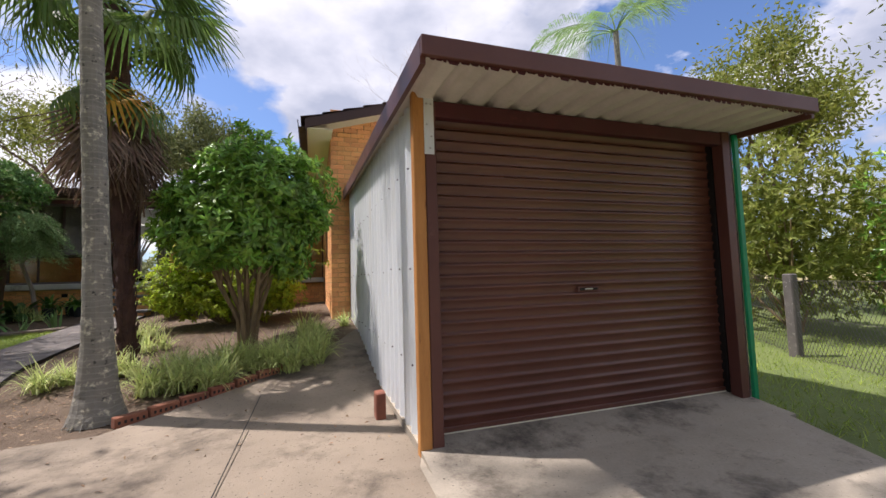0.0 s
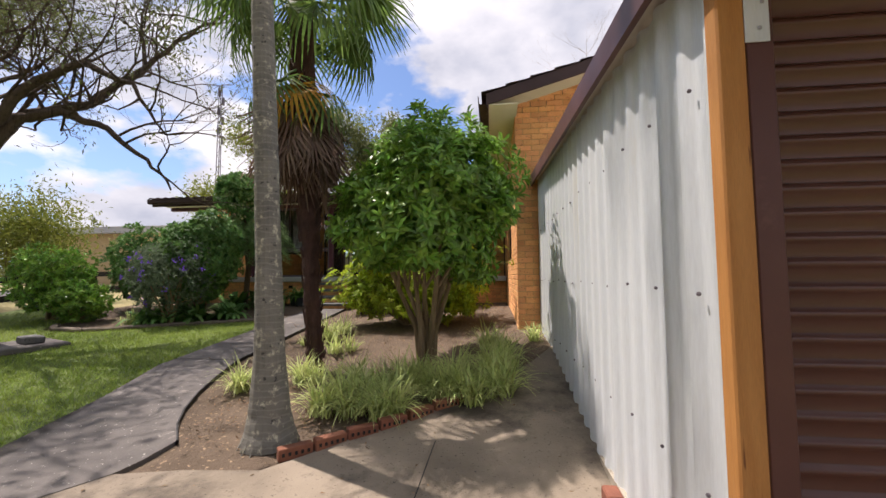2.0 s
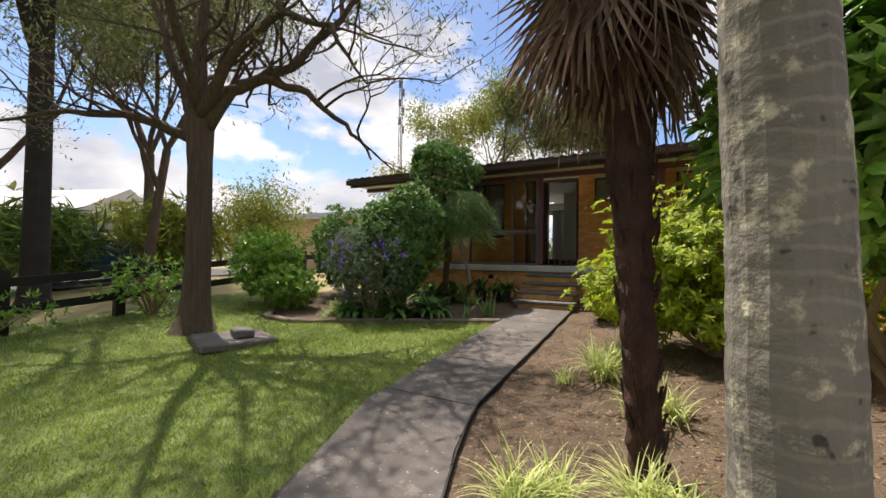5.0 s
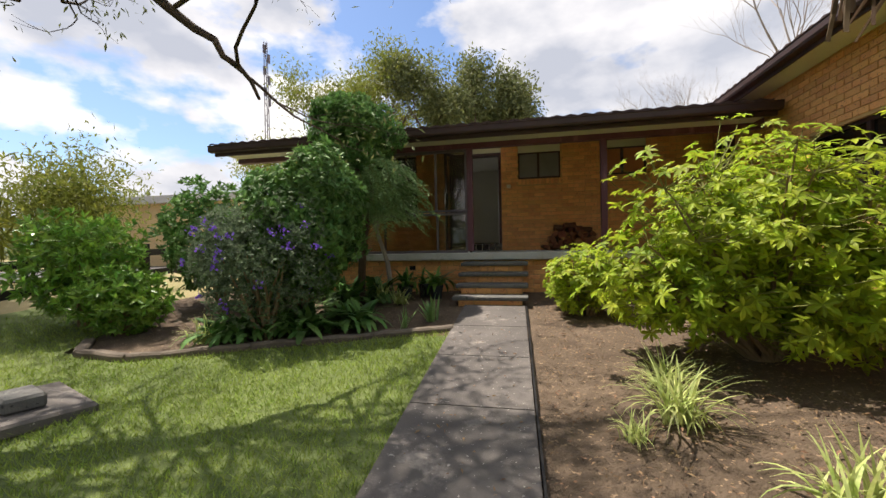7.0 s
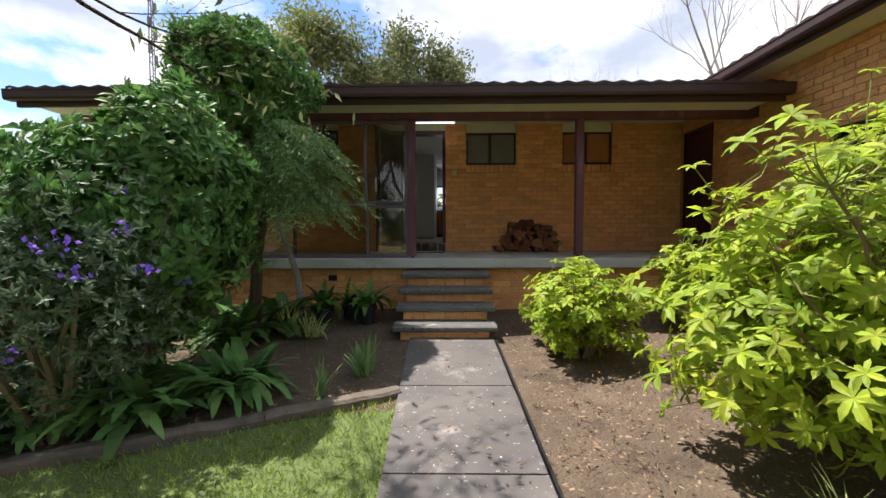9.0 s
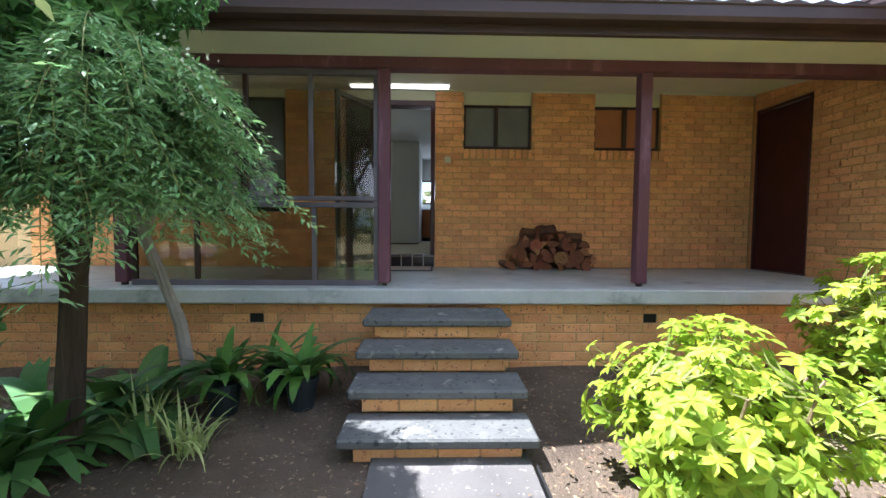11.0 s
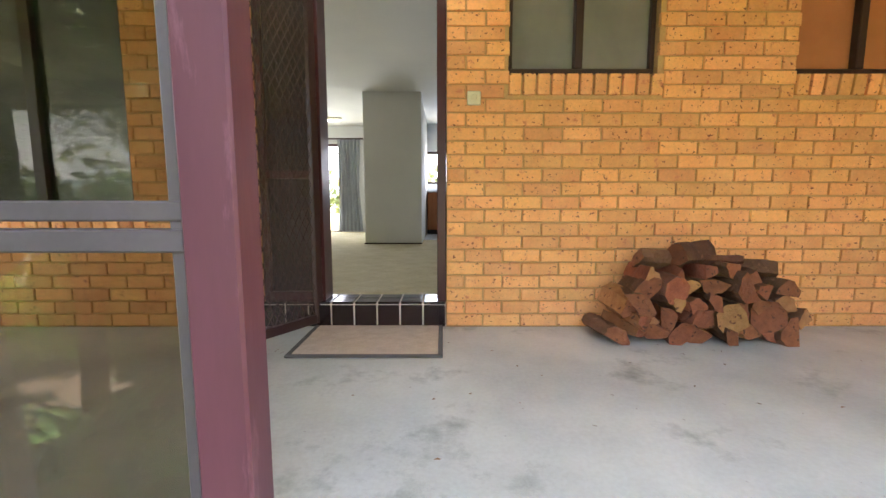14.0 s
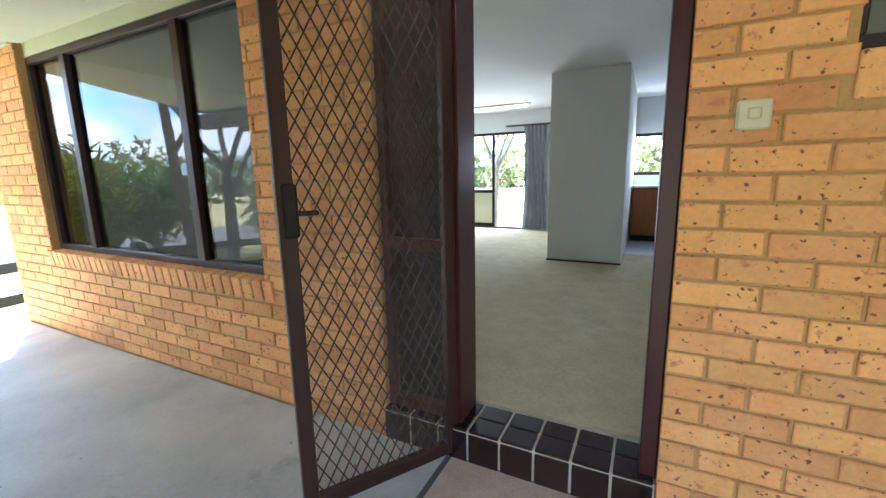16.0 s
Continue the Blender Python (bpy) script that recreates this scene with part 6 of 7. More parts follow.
shrub("street_shrub", "low green shrub at the lawn's edge", -8.35, 9.35, 25, [((0, 0, 0.45), (0.6, 0.45, 0.4), 1.0)], 500, 7, 0.10, 0.045, LEAF_BUSH, shell=0.6)
shrub("russet_shrub", "dark leaved shrub behind the bed", -8.3, 11.0, 26, [((0, 0, 1.15), (0.95, 0.8, 0.85), 1.0)], 1000, 7, 0.10, 0.05, LEAF_DARK, shell=0.5)
shrub("street_shrub", "mixed green shrub along the fence", -10.4, 7.9, 27, [((0, 0, 0.6), (0.55, 0.9, 0.5), 1.0)], 170, 6, 0.11, 0.04, LEAF_BUSH, shell=0.7)
shrub("street_shrub", "straggly green shrub along the fence", -10.3, 5.6, 28, [((0, 0, 0.4), (0.4, 1.0, 0.35), 1.0)], 130, 6, 0.11, 0.04, LEAF_BUSH, shell=0.8)
shrub("garden_shrub", "variegated leafy shrub behind the round bush", -1.2, 9.6, 29, [((0.4, -1.0, 0.55), (0.7, 0.5, 0.45), 1.0)], 500, 7, 0.10, 0.045, LEAF_LIME, shell=0.6)

# ---- strap-leaved clumps ----
lir = thing("liriope_clump", "clump of arching striped grassy leaves", "grass clump", 0, 0, -50, group="liriope clumps")
link_np("leaves", strap_tuft(1, 110, 0.42, 0.015, (0.35, 1.75), 6, 1.4), STRAP, lir)
lir2 = thing("spider_plant", "small tuft of pale striped strap leaves", "grass clump", 0, 0, -50, group="striped tufts")
link_np("leaves", strap_tuft(2, 50, 0.36, 0.02, (0.3, 1.7), 6, 1.4), STRAP, lir2)
rg = random.Random(17)
for k in range(30):
    t = k / 29
    x, y = -1.25 + 1.5 * t + rg.uniform(-0.22, 0.22), 5.25 + 0.75 * t + rg.uniform(-0.25, 0.4)
    place_tuft("liriope_clump", "clump of arching striped grassy leaves", "grass clump", lir, x, y, rg.uniform(0.8, 1.15), rg.uniform(0, 360), "liriope clumps")
for x, y, s in ((0.05, 6.95, 1.0), (0.22, 6.8, 0.8), (0.62, 7.25, 0.75), (-2.44, 5.8, 0.95), (-2.3, 5.95, 0.8), (-1.9, 6.05, 0.9), (-1.72, 6.0, 0.8), (-2.28, 8.3, 0.9), (-2.34, 7.85, 1.1), (-1.3, 6.0, 0.9)):
    place_tuft("liriope_clump", "clump of arching striped grassy leaves", "grass clump", lir, x, y, s, rg.uniform(0, 360), "liriope clumps")
for x, y, s in ((-1.76, 7.16, 0.8), (-2.64, 7.63, 0.55), (-1.94, 7.08, 1.0), (-5.56, 11.35, 1.1), (-5.2, 11.2, 0.9), (-6.9, 9.1, 1.0)):
    place_tuft("spider_plant", "small tuft of pale striped strap leaves", "grass clump", lir2, x, y, s, rg.uniform(0, 360), "striped tufts")
for k in (lir, lir2):
    for o in list(k.children) + [k]:
        bpy.data.objects.remove(o)
cl_ = thing("clivia_plant", "broad dark green strap leaves in the bed", "plant", 0, 0, -50, group="clivia plants")
link_np("leaves", strap_tuft(4, 34, 0.55, 0.075, (0.5, 2.0), 8, 1.3, lance=True), LEAF_DARK, cl_)
for k in range(16):
    x, y = -5.25 - 0.10 * k + rg.uniform(-0.15, 0.15), 9.95 - 0.05 * k + rg.uniform(-0.15, 0.2)
    place_tuft("clivia_plant", "broad dark green strap leaves in the bed", "plant", cl_, x, y, rg.uniform(0.75, 1.1), rg.uniform(0, 360), "clivia plants")
for x, y, s in ((-5.75, 11.5, 1.3), (-5.95, 11.15, 1.3), (-6.25, 11.3, 1.2), (-6.0, 10.9, 1.0)):
    place_tuft("clivia_plant", "broad dark green strap leaves in the bed", "plant", cl_, x, y, s, rg.uniform(0, 360), "clivia plants")
for o in list(cl_.children) + [cl_]:
    bpy.data.objects.remove(o)


def potted(x, y, seed, n, L, W, label, pot=True):
    p = thing("potted_plant" if pot else "aloe_plant", label, "potted plant" if pot else "plant", x, y, ground_z(x, y) - 0.01, group="potted strap plants" if pot else "aloes")
    if pot:
        v, f = tube_data([(0, 0, 0), (0, 0, 0.18), (0, 0, 0.18), (0, 0, 0.22)], [0.085, 0.11, 0.12, 0.12], 16)
        link("pot", v, f, POTM, p, "dark plastic pot")
    v, f = strap_tuft(seed, n, L, W, (0.7, 2.5) if pot else (0.3, 1.5), 9, 1.35 if pot else 0.35, 0.03, -0.17 if pot else 0.012, pot)
    dz = 0.2 if pot else 0.0
    link("leaves", [(a, b, c + dz) for a, b, c in v], f, STRAP_G if pot else LEAF_FERN, p)


potted(-4.75, 11.74, 41, 34, 0.5, 0.07, "green strap-leaved plant in a dark pot by the steps")
potted(-5.25, 11.66, 42, 34, 0.5, 0.065, "green strap-leaved plant in a dark pot by the plinth")
potted(-5.0, 11.95, 43, 22, 0.42, 0.05, "green strap-leaved plant in a dark pot by the plinth")
potted(-4.48, 10.27, 44, 18, 0.34, 0.05, "spiky grey-green aloe in bare soil", False)
potted(-4.72, 9.86, 45, 14, 0.30, 0.03, "dry spiky aloe in bare soil", False)

# ---- trees ----
def tree(name, label, x, y, seed, height, radius, bark, leafmat, depth=4, per=10, L=0.16, W=0.03, scatter=0.25, lean=(0, 0), first=0.45, angle=0.6, hang=0.5, leaves=True, wiggle=0.3, splits=(2, 3), zbase=None, limbs=()):
    t = thing(name, label, "tree", x, y, (ground_z(x, y) if zbase is None else zbase) - 0.05)
    rr = random.Random(seed)
    v, f, tips = [], [], []
    h0 = height * first
    pts = [(lean[0] * h0 * s + 0.05 * math.sin(3 * s + seed), lean[1] * h0 * s, h0 * s) for s in (0, 0.03, 0.12, 0.35, 0.7, 1)]
    tube_data(pts, [radius * q for q in (1.5, 1.2, 1.02, 0.95, 0.88, 0.8)], 12, v, f)
    for k in range(4):
        a = k * 1.7 + rr.uniform(-0.4, 0.4)
        branching(rr, pts[-1] if k < 3 else pts[-2], (0.55 * math.cos(a) + lean[0], 0.55 * math.sin(a) + lean[1], 1.0), height * 0.24, radius * 0.55, depth, v, f, tips, wiggle, 0.05, splits, 0.74, 7, angle)
    for pth in limbs:
        n = len(pth)
        tube_data(pth, [radius * 0.55 * (1 - 0.8 * i / (n - 1)) for i in range(n)], 8, v, f)
        for i in range(1, n):
            for _ in range(3):
                q = Vector(pth[i - 1]).lerp(Vector(pth[i]), rr.random())
                branching(rr, q, (rr.uniform(-1, 1), rr.uniform(-1, 1), rr.uniform(-0.6, 0.7)), 0.55, radius * 0.12, 2, v, f, tips if rr.random() < 0.3 else [], 0.5, 0, (1, 3), 0.75, 4, 0.7)
    link("trunk", v, f, bark, t)
    if leaves and tips:
        link_np("crown", tip_leaves(seed, tips, per, L, W, scatter, hang), leafmat, t)
    return t


def lawn_tree(x, y):
    """The old lawn tree: a fluted trunk, bare crooked limbs and a haze of fine twigs with few leaves."""
    t = thing("gum_tree", "large spreading tree with furrowed grey bark and bare limbs", "tree", x, y, ground_z(x, y) - 0.04)
    rr = random.Random(51)
    sides, rings, v, f = 32, 34, [], []
    for j in range(rings):
        z = 3.6 * j / (rings - 1)
        r = 0.175 + 0.14 * math.exp(-z / 0.16) + 0.05 * math.exp(-z / 0.8) + 0.05 * max(0, z - 2.6)
        for i in range(sides):
            a = 2 * math.pi * i / sides
            tw = a + 0.12 * z
            q = r * (1 + 0.055 * math.sin(5 * tw + 1.3 * math.sin(z)) + 0.05 * noise.noise(Vector((3 * math.cos(tw), 3 * math.sin(tw), z * 0.9))) - 0.06 * abs(math.sin(9 * tw + 2 * noise.noise(Vector((math.cos(a), math.sin(a), z * 1.4))))))
            v.append((q * math.cos(a) + 0.04 * math.sin(z * 1.1), q * math.sin(a), z))
    f += [(j * sides + i, j * sides + (i + 1) % sides, (j + 1) * sides + (i + 1) % sides, (j + 1) * sides + i) for j in range(rings - 1) for i in range(sides)]
    link("trunk", v, f, BARK_GUM, t, smooth=True)
    tips = []
    limbs = (([(0.1, 0.05, 3.2), (0.4, 0.2, 3.75), (0.9, 0.45, 3.95), (1.5, 0.75, 3.75), (2.1, 1.0, 3.25), (2.45, 1.2, 2.7)], 0.14, 4),
             ([(0.1, 0, 3.3), (0.5, 0.3, 3.9), (1.2, 0.7, 4.2), (1.9, 1.1, 5.0), (2.5, 1.4, 5.8), (3.2, 1.8, 6.5)], 0.13, 6),
             ([(-0.1, 0, 3.0), (-0.6, -0.5, 3.3), (-1.5, -1.1, 3.35), (-2.8, -1.9, 3.1)], 0.12, 6),
             ([(0, 0, 3.3), (-0.05, 0, 4.5), (-0.15, 0.1, 6.0), (-0.1, 0.1, 7.6)], 0.17, 8),
             ([(-0.1, 0, 3.2), (-0.5, -0.2, 4.4), (-1.0, -0.3, 5.6), (-1.4, -0.5, 7.0)], 0.13, 7),
             ([(0.05, -0.05, 3.3), (0.8, 0.0, 4.2), (1.8, 0.1, 4.6), (2.6, 0.2, 4.2), (3.1, 0.3, 3.4)], 0.12, 5),
             ([(0.05, -0.05, 3.4), (0.5, -0.7, 4.5), (1.2, -1.3, 5.5), (2.1, -1.8, 6.0)], 0.11, 6))
    for pth, r0, twigs in limbs:
        n, v, f = len(pth), [], []
        fine = []
        for i in range(n - 1):
            p0, p1 = Vector(pth[i]), Vector(pth[i + 1])
            for k in range(4):
                q = p0.lerp(p1, k / 4)
                fine.append(q + Vector((rr.uniform(-1, 1), rr.uniform(-1, 1), rr.uniform(-1, 1))) * (0.035 if i + k else 0))
        fine.append(Vector(pth[-1]))
        m = len(fine)
        tube_data(fine, [r0 * 0.8 * (1 - 0.86 * i / (m - 1)) for i in range(m)], 9, v, f)
        for i in range(2, m):
            way = (fine[i] - fine[i - 1]).normalized()
            for _ in range(1 if rr.random() < twigs / 6.5 else 0):
                d = way * 0.5 + Vector((rr.uniform(-1, 1), rr.uniform(-1, 1), rr.uniform(-0.5, 0.9)))
                branching(rr, fine[i], d, rr.uniform(0.55, 1.15), r0 * (0.12 + 0.16 * (1 - i / m)), 3, v, f, tips, 0.6, -0.05, (2, 3), 0.76, 5, 0.6)
        link("limb", v, f, BARK_GUM, t, smooth=True)
    # Leafy crown above the view, added to shade the lawn and path.
    v, f, high = [], [], []
    for p, d in (((1.2, 0.7, 4.2), (0.1, 0.7, 1.0)), ((1.9, 1.1, 5.0), (-0.5, 0.4, 1.0)), ((-0.15, 0.1, 6.0), (0.7, 0.5, 0.5)), ((-0.1, 0.1, 6.8), (0.5, -0.5, 0.6)), ((1.2, -1.3, 5.5), (-0.2, 0.5, 0.8))):
        branching(rr, p, d, 0.95, 0.045, 4, v, f, high, 0.45, 0.1, (2, 3), 0.8, 6, 0.6)
    link("limb", v, f, BARK_GUM, t, smooth=True)
    link_np("crown", tip_leaves(51, tips, 2, 0.10, 0.026, 0.12, 0.8), LEAF_GUM, t)
    link_np("crown", tip_leaves(52, high, 9, 0.14, 0.04, 0.24, 0.7), LEAF_GUM, t, "added leafy upper crown that shades lawn and path")
    return t


lawn_tree(-8.25, 7.5)
tree("pine_tree", "tall straight dark trunked tree beyond the fence", -14.2, 7.3, 52, 13, 0.24, BARK_DARK, LEAF_DARK, depth=3, per=60, L=0.3, W=0.03, scatter=0.5, first=0.6, angle=0.8)
tree("gum_tree", "slender pale leaning gum tree on the verge", -14.5, 9.6, 53, 9, 0.13, BARK_GUM, LEAF_GUM, depth=4, per=30, L=0.17, W=0.045, scatter=0.25, lean=(0.05, 0.1))
tree("gum_tree", "tall olive-leaved gum tree over the road", -18.5, 11.5, 71, 11, 0.18, BARK_GUM, LEAF_GUM, depth=4, per=60, L=0.2, W=0.06, scatter=0.4, first=0.42)
tree("street_tree", "low spreading yellow-green tree past the fence", -17.0, 14.8, 72, 4.2, 0.10, BARK_GUM, LEAF_YEL, depth=4, per=34, L=0.18, W=0.05, scatter=0.55, first=0.12, angle=0.8)
tree("gum_tree", "dense olive-leaved gum tree beside the tall trunk", -16.9, 6.7, 73, 12, 0.2, BARK_GUM, LEAF_GUM, depth=4, per=80, L=0.2, W=0.05, scatter=0.6, first=0.22)
# Stands out of view; added to throw dappled shade on the driveway.
tree("shade_tree", "unseen tree added to shade the driveway", -6.5, 3.1, 54, 6.6, 0.13, BARK_GUM, LEAF_GUM, depth=4, per=11, L=0.18, W=0.06, scatter=0.35, first=0.55, angle=0.55)
tree("gum_tree", "leafy gum tree on the street side", -13.5, 2.5, 55, 9, 0.16, BARK_GUM, LEAF_GUM, depth=4, per=18, L=0.2, W=0.05, scatter=0.45)
tree("back_tree", "dense olive leafy tree rising behind the roof", -7.0, 26.5, 56, 11.5, 0.25, BARK_GUM, LEAF_GUM, depth=4, per=80, L=0.26, W=0.1, scatter=0.42, first=0.3, angle=0.36)
tree("back_tree", "pale sparse gum tree behind the house", -12.8, 29, 57, 13, 0.25, BARK_GUM, LEAF_YEL, depth=4, per=55, L=0.25, W=0.08, scatter=0.5, first=0.35)
tree("back_tree", "yellowish tree beyond the neighbour's shed", -19, 32, 58, 9, 0.25, BARK_GUM, LEAF_YEL, depth=4, per=30, L=0.25, W=0.1, scatter=0.6, first=0.3)
tree("bare_tree", "leafless grey tree behind the wing", 8.2, 24, 59, 13.5, 0.15, BARK_PALE, LEAF_GUM, depth=6, leaves=False, first=0.4, angle=0.5, splits=(3, 3))
tree("bare_tree", "leafless grey tree far behind the roof", 6.0, 34, 60, 11, 0.15, BARK_PALE, LEAF_GUM, depth=5, leaves=False, first=0.4, angle=0.5, splits=(3, 3))
tree("garden_tree", "leafy tree in the back garden seen through the house", -8.2, 25.0, 61, 5, 0.12, BARK_PALM, LEAF_BUSH, depth=3, per=26, L=0.14, W=0.05, scatter=0.3, first=0.4)
tree("side_tree", "tree with reddish flowering twigs over the side fence", 9.0, 2.6, 62, 6.2, 0.13, BARK_GUM, LEAF_GUM, depth=4, per=10, L=0.13, W=0.035, scatter=0.25, first=0.45, lean=(-0.12, 0.0))
tree("side_tree", "yellow-green leafy tree behind the side fence", 14, 9.5, 63, 8, 0.16, BARK_GUM, LEAF_YEL, depth=4, per=60, L=0.18, W=0.07, scatter=0.4, first=0.3)
for i, (x, y, h) in enumerate(((-16.0, -3.0, 10.0), (-11.5, -7.5, 10.5), (-6.0, -9.0, 11.0), (-1.0, -10.0, 9.5), (4.5, -9.5, 10.5))):
    tree("street_gum", "leafy olive gum tree along the street behind the driveway", x, y, 140 + i, h, 0.2, BARK_GUM, LEAF_GUM, depth=4, per=55, L=0.3, W=0.11, scatter=0.55, first=0.25, angle=0.6)
cp = thing("cabbage_palm", "feather palm rising behind the garage roof", "palm tree", 13.2, 14.8, 1.0)
vs, fs = tube_data([(0, 0, 0), (0.1, 0, 5), (0, 0, 11.3)], [0.2, 0.15, 0.12], 10)
link("trunk", vs, fs, BARK_PALM, cp)
fb_ = feather_frond(6, 4.2, 46, 0.9, LEAF_FERN, 0.55)
for k in range(13):
    o = new("frond", fb_)
    o.parent = cp
    o.matrix_local = pose(0, 0, 11.3, 0, -38 + 15 * (k % 4), k * 360 / 13 * 3)
for i, (x, y, sd_, mt_) in enumerate(((7.6, 5.2, 71, LEAF_YEL), (9.0, 7.3, 72, LEAF_YEL), (8.4, 3.4, 73, LEAF_BUSH), (11, 5.5, 74, LEAF_YEL))):
    shrub("side_shrub", "tall leafy yellow-green shrub behind the wire fence", x, y, sd_, [((0, 0, 2.0), (1.1, 1.1, 1.2), 0.6), ((0.3, 0.2, 1.0), (1.2, 1.1, 0.8), 0.4)], 1100, 6, 0.14, 0.05, mt_, shell=0.8, group="side shrubs")
for i, (x, y, sd_, h) in enumerate(((-16.5, 11.5, 75, 1.2), (-18, 8.6, 77, 1.1), (-22, 13, 79, 1.5), (-15.5, 5.5, 76, 1.0))):
    shrub("verge_shrub", "yellow-green palm-like shrub on the verge", x, y, sd_, [((0, 0, 1.3 * h), (1.2 * h, 1.2 * h, 0.9 * h), 1.0)], 170, 8, 0.6, 0.06, LEAF_YEL if i % 2 == 0 else LEAF_PALM, shell=0.9, group="verge shrubs", up=0.2, droop=0.6)

# ---- grass, litter ----
def inside(poly, x, y):
    c, j = False, len(poly) - 1
    for i in range(len(poly)):
        (xi, yi), (xj, yj) = poly[i], poly[j]
        if (yi > y) != (yj > y) and x < (xj - xi) * (y - yi) / (yj - yi) + xi:
            c = not c
        j = i
    return c


def blades(name, poly, n, h, w, mat, label, seed, keep=lambda x, y: 1.0):
    rg_ = np.random.RandomState(seed)
    xs, ys = [p[0] for p in poly], [p[1] for p in poly]
    vs, fs = [], []
    while len(fs) < n:
        x, y = rg_.uniform(min(xs), max(xs)), rg_.uniform(min(ys), max(ys))
        if not inside(poly, x, y) or rg_.uniform() > keep(x, y):
            continue
        z = ground_z(x, y) - 0.02
        a, hh = rg_.uniform(0, 6.283), h * rg_.uniform(0.5, 1.3)
        le = rg_.normal(size=2) * 0.6 * hh
        b = len(vs)
        vs += [(x - w * math.cos(a), y - w * math.sin(a), z), (x + w * math.cos(a), y + w * math.sin(a), z), (x + le[0], y + le[1], z + hh)]
        fs.append((b, b + 1, b + 2))
    return tagged(link(name, vs, fs, mat), label, "grass", kind="stuff")


LAWN_POLY = [(-10.9, 2.5), (-3.1, 2.5), (-3.13, 3.6), (-3.37, 4.6), (-3.77, 5.6), (-4.06, 6.6), (-4.08, 9.88), (-5.0, 9.48), (-6.2, 8.97), (-7.4, 8.46), (-8.3, 8.6), (-8.6, 9.4), (-9.5, 11), (-11.4, 11.8)]
blades("grass", LAWN_POLY, 90000, 0.04, 0.004, GRASS, "short mown green grass blades", 81, lambda x, y: max(0.12, min(1.0, 1.35 - 0.16 * math.hypot(x + 4.2, y - 7.0))))
blades("grass_side", [(3.75, 9), (3.75, 3.3), (3.05, 1.6), (2.8, -1), (8, -1), (8, 9)], 22000, 0.06, 0.005, GRASS, "green grass blades beside the garage", 82)


def chips(name, poly, n, size, mat, label, seed, lift=0.02):
    rg_ = np.random.RandomState(seed)
    xs, ys = [p[0] for p in poly], [p[1] for p in poly]
    pts = []
    while len(pts) < n:
        x, y = rg_.uniform(min(xs), max(xs)), rg_.uniform(min(ys), max(ys))
        if inside(poly, x, y):
            pts.append((x, y, ground_z(x, y) + lift))
    b = np.array(pts) + rg_.normal(size=(n, 3)) * np.array([0, 0, 0.006])
    d = unit(rg_.normal(size=(n, 3)) * np.array([1, 1, 0.25]))
    vf = leaf_arrays(b, d, unit(np.array([[0, 0, 1.0]]) + rg_.normal(size=(n, 3)) * 0.3), size * rg_.uniform(0.4, 1.5, n), size * 0.4 * rg_.uniform(0.5, 1.3, n), 0.2, 0.1)
    return tagged(link_np(name, vf, mat), label, "leaf litter", kind="stuff")


BED_POLY = [(-3.15, 11), (-3.15, 7.2), (-2.9, 6.2), (-2.55, 5.3), (-2.2, 4.8), (-1.75, 4.6), (-1.45, 4.65), (-0.3, 5.7), (0.5, 6.5), (0.7, 7.0), (0.4, 8.0), (0.4, 12.3), (-3.1, 12.3)]
chips("leaf_litter", BED_POLY, 5200, 0.035, LITTER, "dry brown fallen leaves and bark chips", 83)
chips("leaf_litter", [(-4.15, 10), (-4.15, 12.4), (-8, 12.4), (-8, 9.0), (-6.2, 9.2), (-5.0, 9.65)], 1600, 0.03, LITTER, "dry brown fallen leaves on bare soil", 84)
chips("leaf_litter", [(-4.0, 6.7), (-3.25, 6.7), (-3.3, 11), (-4.1, 11)], 130, 0.035, LITTER, "few dry leaves on the path", 85, 0.03)
chips("leaf_litter", [(-2.8, 2.5), (0.7, 2.5), (0.75, 6.5), (-0.3, 5.4), (-1.5, 4.4), (-2.3, 4.2)], 260, 0.04, LITTER, "scattered dry leaves on the driveway", 86, 0.012)

rgs = np.random.RandomState(87)
nb = 70
bits = np.stack([rgs.uniform(-6.4, -0.2, nb), rgs.uniform(12.5, 14.2, nb), np.full(nb, PZ + 0.003)], axis=1)
tagged(link_np("floor_debris", leaf_arrays(bits, unit(rgs.normal(size=(nb, 3)) * np.array([1, 1, 0.1])), unit(np.array([[0, 0, 1.0]]) + rgs.normal(size=(nb, 3)) * 0.2), 0.022 * rgs.uniform(0.4, 1.4, nb), 0.009 * rgs.uniform(0.6, 1.5, nb), 0.2, 0.0), LITTER), "small dry leaf bits on the veranda floor", "leaf litter", kind="stuff")
# ---- wire fence on the garage side ----
wf = thing("wire_fence", "old wire netting fence with weathered posts", "fence", 0, 0, 0)
wp = [(5.0, 1.8), (5.5, 3.0), (6.05, 4.3), (6.6, 5.6), (7.2, 7.0)]
for i, (x, y) in enumerate(wp):
    g = ground_z(x, y)
    box("post", (x - 0.06, y - 0.06, g - 0.1), (x + 0.06, y + 0.06, g + 1.05), PATHM if i % 2 == 0 else BARK_GUM, wf, bevel=0.015)
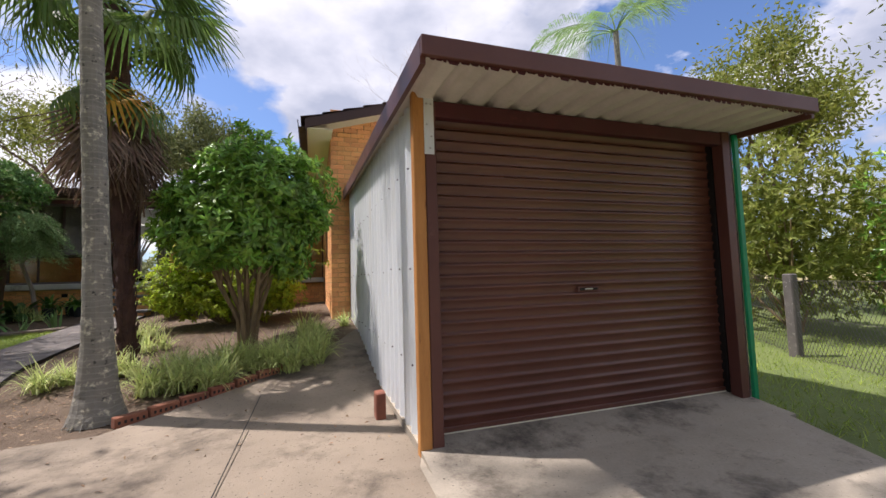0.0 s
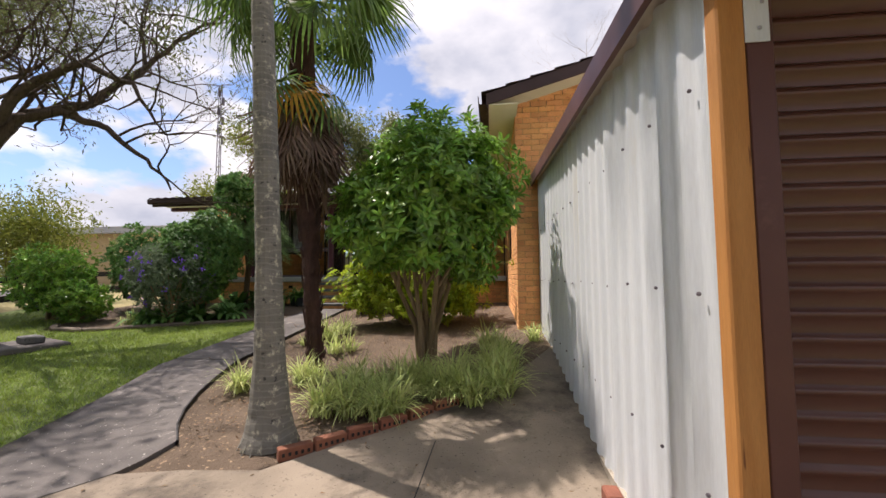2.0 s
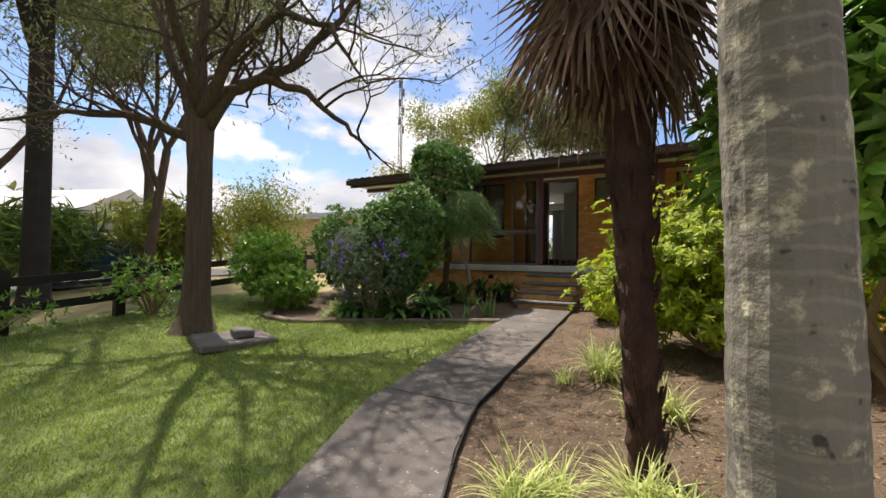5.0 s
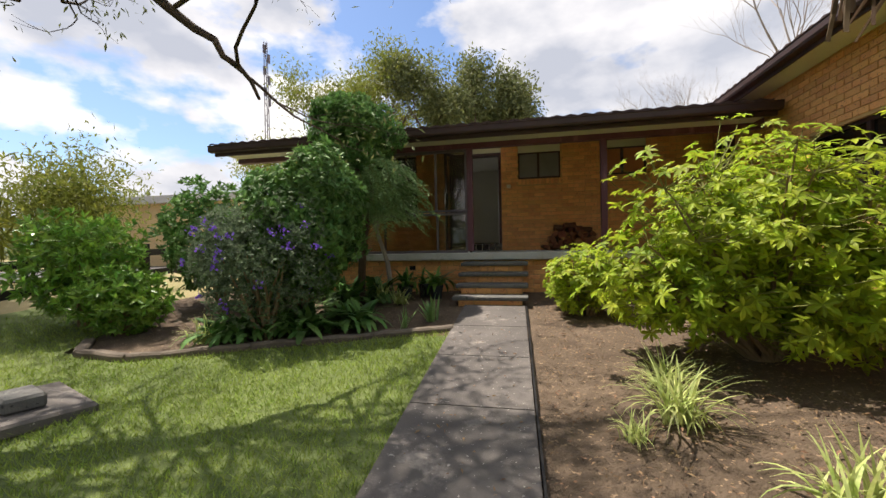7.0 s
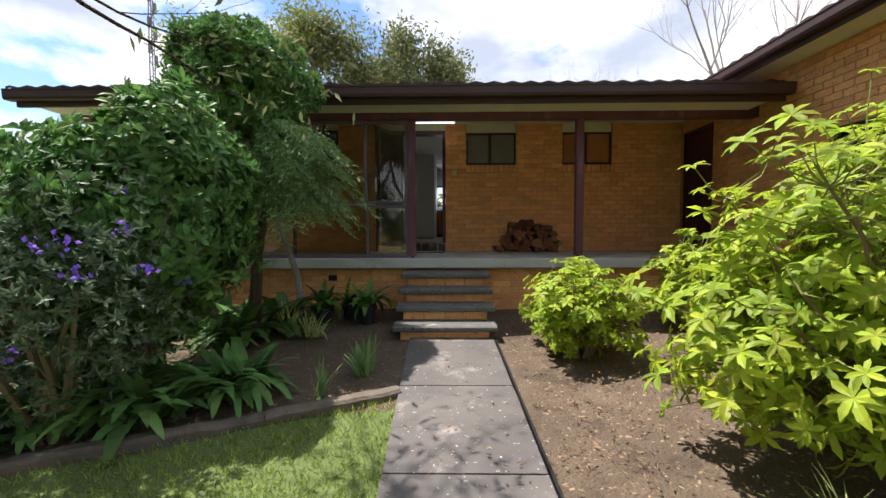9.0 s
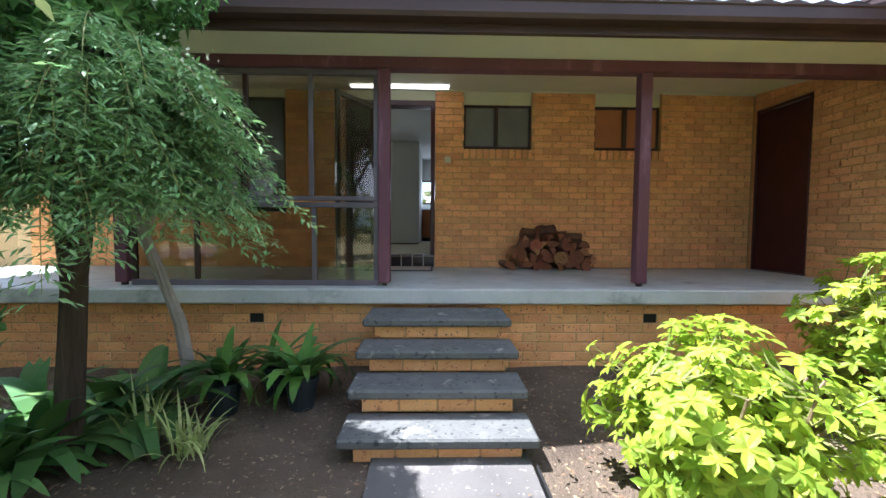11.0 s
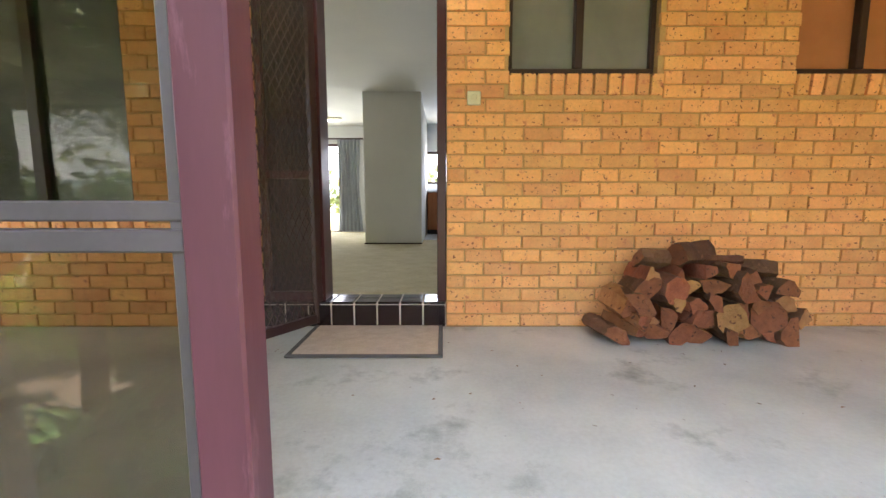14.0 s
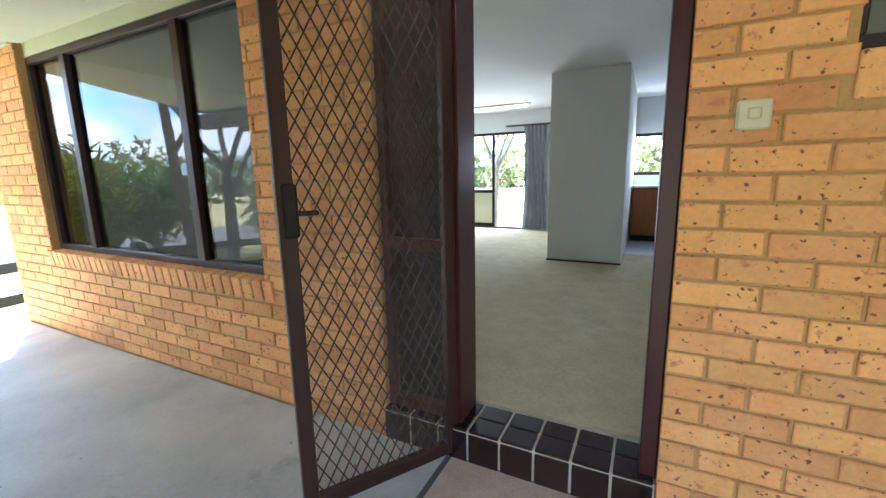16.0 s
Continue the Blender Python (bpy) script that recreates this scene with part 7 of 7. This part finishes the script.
for (xa, ya), (xb, yb) in zip(wp, wp[1:]):
    v, f = [], []
    ga, gb = ground_z(xa, ya), ground_z(xb, yb)
    for k in range(29):
        for s in (1, -1):
            u0, u1 = k / 28, k / 28 + s * 0.35
            p0 = Vector((xa, ya, ga)).lerp(Vector((xb, yb, gb)), u0)
            u1 = min(max(u1, 0), 1)
            hh = 0.95 * abs(u1 - u0) / 0.35
            p1 = Vector((xa, ya, ga)).lerp(Vector((xb, yb, gb)), u1) + Vector((0, 0, hh))
            tube_data([p0, p1], [0.0022, 0.0022], 3, v, f, cap=False)
    for z in (0.02, 0.5, 0.96):
        tube_data([(xa, ya, ga + z), (xb, yb, gb + z)], [0.003, 0.003], 3, v, f, cap=False)
    tagged(link("netting", v, f, ALUM, wf, "rusty wire netting"), kind="stuff")

# ---- far things ----
ns = thing("neighbour_building", "low beige rendered building with pale metal roof", "building", -19.5, 21, 0.9)
box("wall", (-4.6, 0, 0), (3.6, 6, 3.05), BEIGE, ns)
box("roof", (-4.9, -0.3, 3.05), (3.9, 6.3, 3.4), PALEROOF, ns)
gh = thing("far_house", "grey weatherboard house with gable roof across the street", "house", -36, 15, 0.6, 20)
box("wall", (-4, -3, 0), (4, 3, 3.6), GREYHOUSE, gh)
link("roof", [(-4.4, -3.4, 3.5), (4.4, -3.4, 3.5), (4.4, 3.4, 3.5), (-4.4, 3.4, 3.5), (-4.4, 0, 5.3), (4.4, 0, 5.3)], [(0, 1, 5, 4), (2, 3, 4, 5), (0, 4, 3), (1, 2, 5), (0, 3, 2, 1)], PALEROOF, gh)
for y in (-1.2, 1.2):
    wn_ = box("window", (4.0, y - 0.5, 1.2), (4.05, y + 0.5, 2.4), FRAME, gh)
gs = thing("far_shed", "dark open-sided shed across the street", "shed", -30, 10.5, 0.6, 10)
box("roof", (-3, -4, 2.9), (3, 4, 3.05), FASCIA, gs)
for x, y in ((-2.8, -3.8), (2.8, -3.8), (2.8, 3.8), (-2.8, 3.8)):
    box("post", (x - 0.07, y - 0.07, 0), (x + 0.07, y + 0.07, 2.9), BLACK, gs)
box("back_wall", (-3, -4, 0), (-2.9, 4, 2.9), GREYHOUSE, gs)
car = thing("parked_car", "dark blue car parked on the street", "car", -19.6, 10.8, ground_z(-19, 10.8), 92)
v = [(-2.1, -0.8, 0.35), (2.1, -0.8, 0.35), (2.1, -0.8, 0.8), (1.1, -0.78, 0.92), (0.5, -0.68, 1.4), (-1.2, -0.68, 1.42), (-1.9, -0.75, 0.98), (-2.1, -0.8, 0.9)]
n = len(v)
link("body", v + [(a, -b, c) for a, b, c in v], [(i, (i + 1) % n, n + (i + 1) % n, n + i) for i in range(n)] + [tuple(range(n - 1, -1, -1)), tuple(range(n, 2 * n))], BLUEP, car)
for x in (-1.3, 1.3):
    for y in (-0.82, 0.66):
        v, f = tube_data([(x, y, 0.32), (x, y + 0.16, 0.32)], [0.32, 0.32], 16)
        link("wheel", v, f, BLACK, car)
mast = thing("radio_mast", "slim lattice radio mast behind the house", "mast", -27, 39, 1.0)
v, f = [], []
for a in range(3):
    x, y = 0.3 * math.cos(a * 2.094), 0.3 * math.sin(a * 2.094)
    tube_data([(x, y, 0), (x * 0.5, y * 0.5, 20)], [0.05, 0.04], 4, v, f)
for k in range(40):
    a, s = k * 2.094, 1 - 0.5 * k / 40
    tube_data([(0.3 * s * math.cos(a), 0.3 * s * math.sin(a), k * 0.5), (0.3 * s * math.cos(a + 2.094), 0.3 * s * math.sin(a + 2.094), k * 0.5 + 0.5)], [0.03, 0.03], 3, v, f)
link("lattice", v, f, ALUM, mast)
for k in range(6):
    box("panel_antenna", (0.25 * (-1) ** k, -0.1, 14 + k), (0.25 * (-1) ** k + 0.15, 0.1, 14.8 + k), ALUM, mast)
# woods and hills all round
rgw = np.random.RandomState(90)
for nm, rad_, cnt, hz in (("far_woods", 62, 150, 7.5),):
    lobes = []
    for k in range(cnt):
        a = 6.283 * k / cnt
        r = rad_ * rgw.uniform(0.85, 1.2)
        h_ = hz * rgw.uniform(0.5, 1.15)
        lobes.append(((r * math.sin(a), 10 + r * math.cos(a), h_ * 0.45), (rgw.uniform(2, 4.5), rgw.uniform(2, 4.5), h_ * 0.6), 1 / cnt))
    w_ = link_np(nm, whorl_crown(91, lobes, 9000, 5, 0.9, 0.5, shell=0.6), LEAF_GUM)
    tagged(w_, "olive green woods round the neighbourhood", "woods", kind="stuff")
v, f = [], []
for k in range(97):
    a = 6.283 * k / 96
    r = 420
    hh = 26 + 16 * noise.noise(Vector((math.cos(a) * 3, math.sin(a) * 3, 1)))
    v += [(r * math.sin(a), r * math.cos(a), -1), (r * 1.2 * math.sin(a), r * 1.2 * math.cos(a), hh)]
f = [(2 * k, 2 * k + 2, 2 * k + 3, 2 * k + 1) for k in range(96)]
tagged(link("backdrop", v, f, HILL), "distant hills with haze put into their colour", "hills", kind="structure")

# ---- bricks set into their walls ----
for mesh_data, m, wall_ob in PIECES:
    pc = new("brick", mesh_data)
    pc.parent = wall_ob
    pc.matrix_local = m
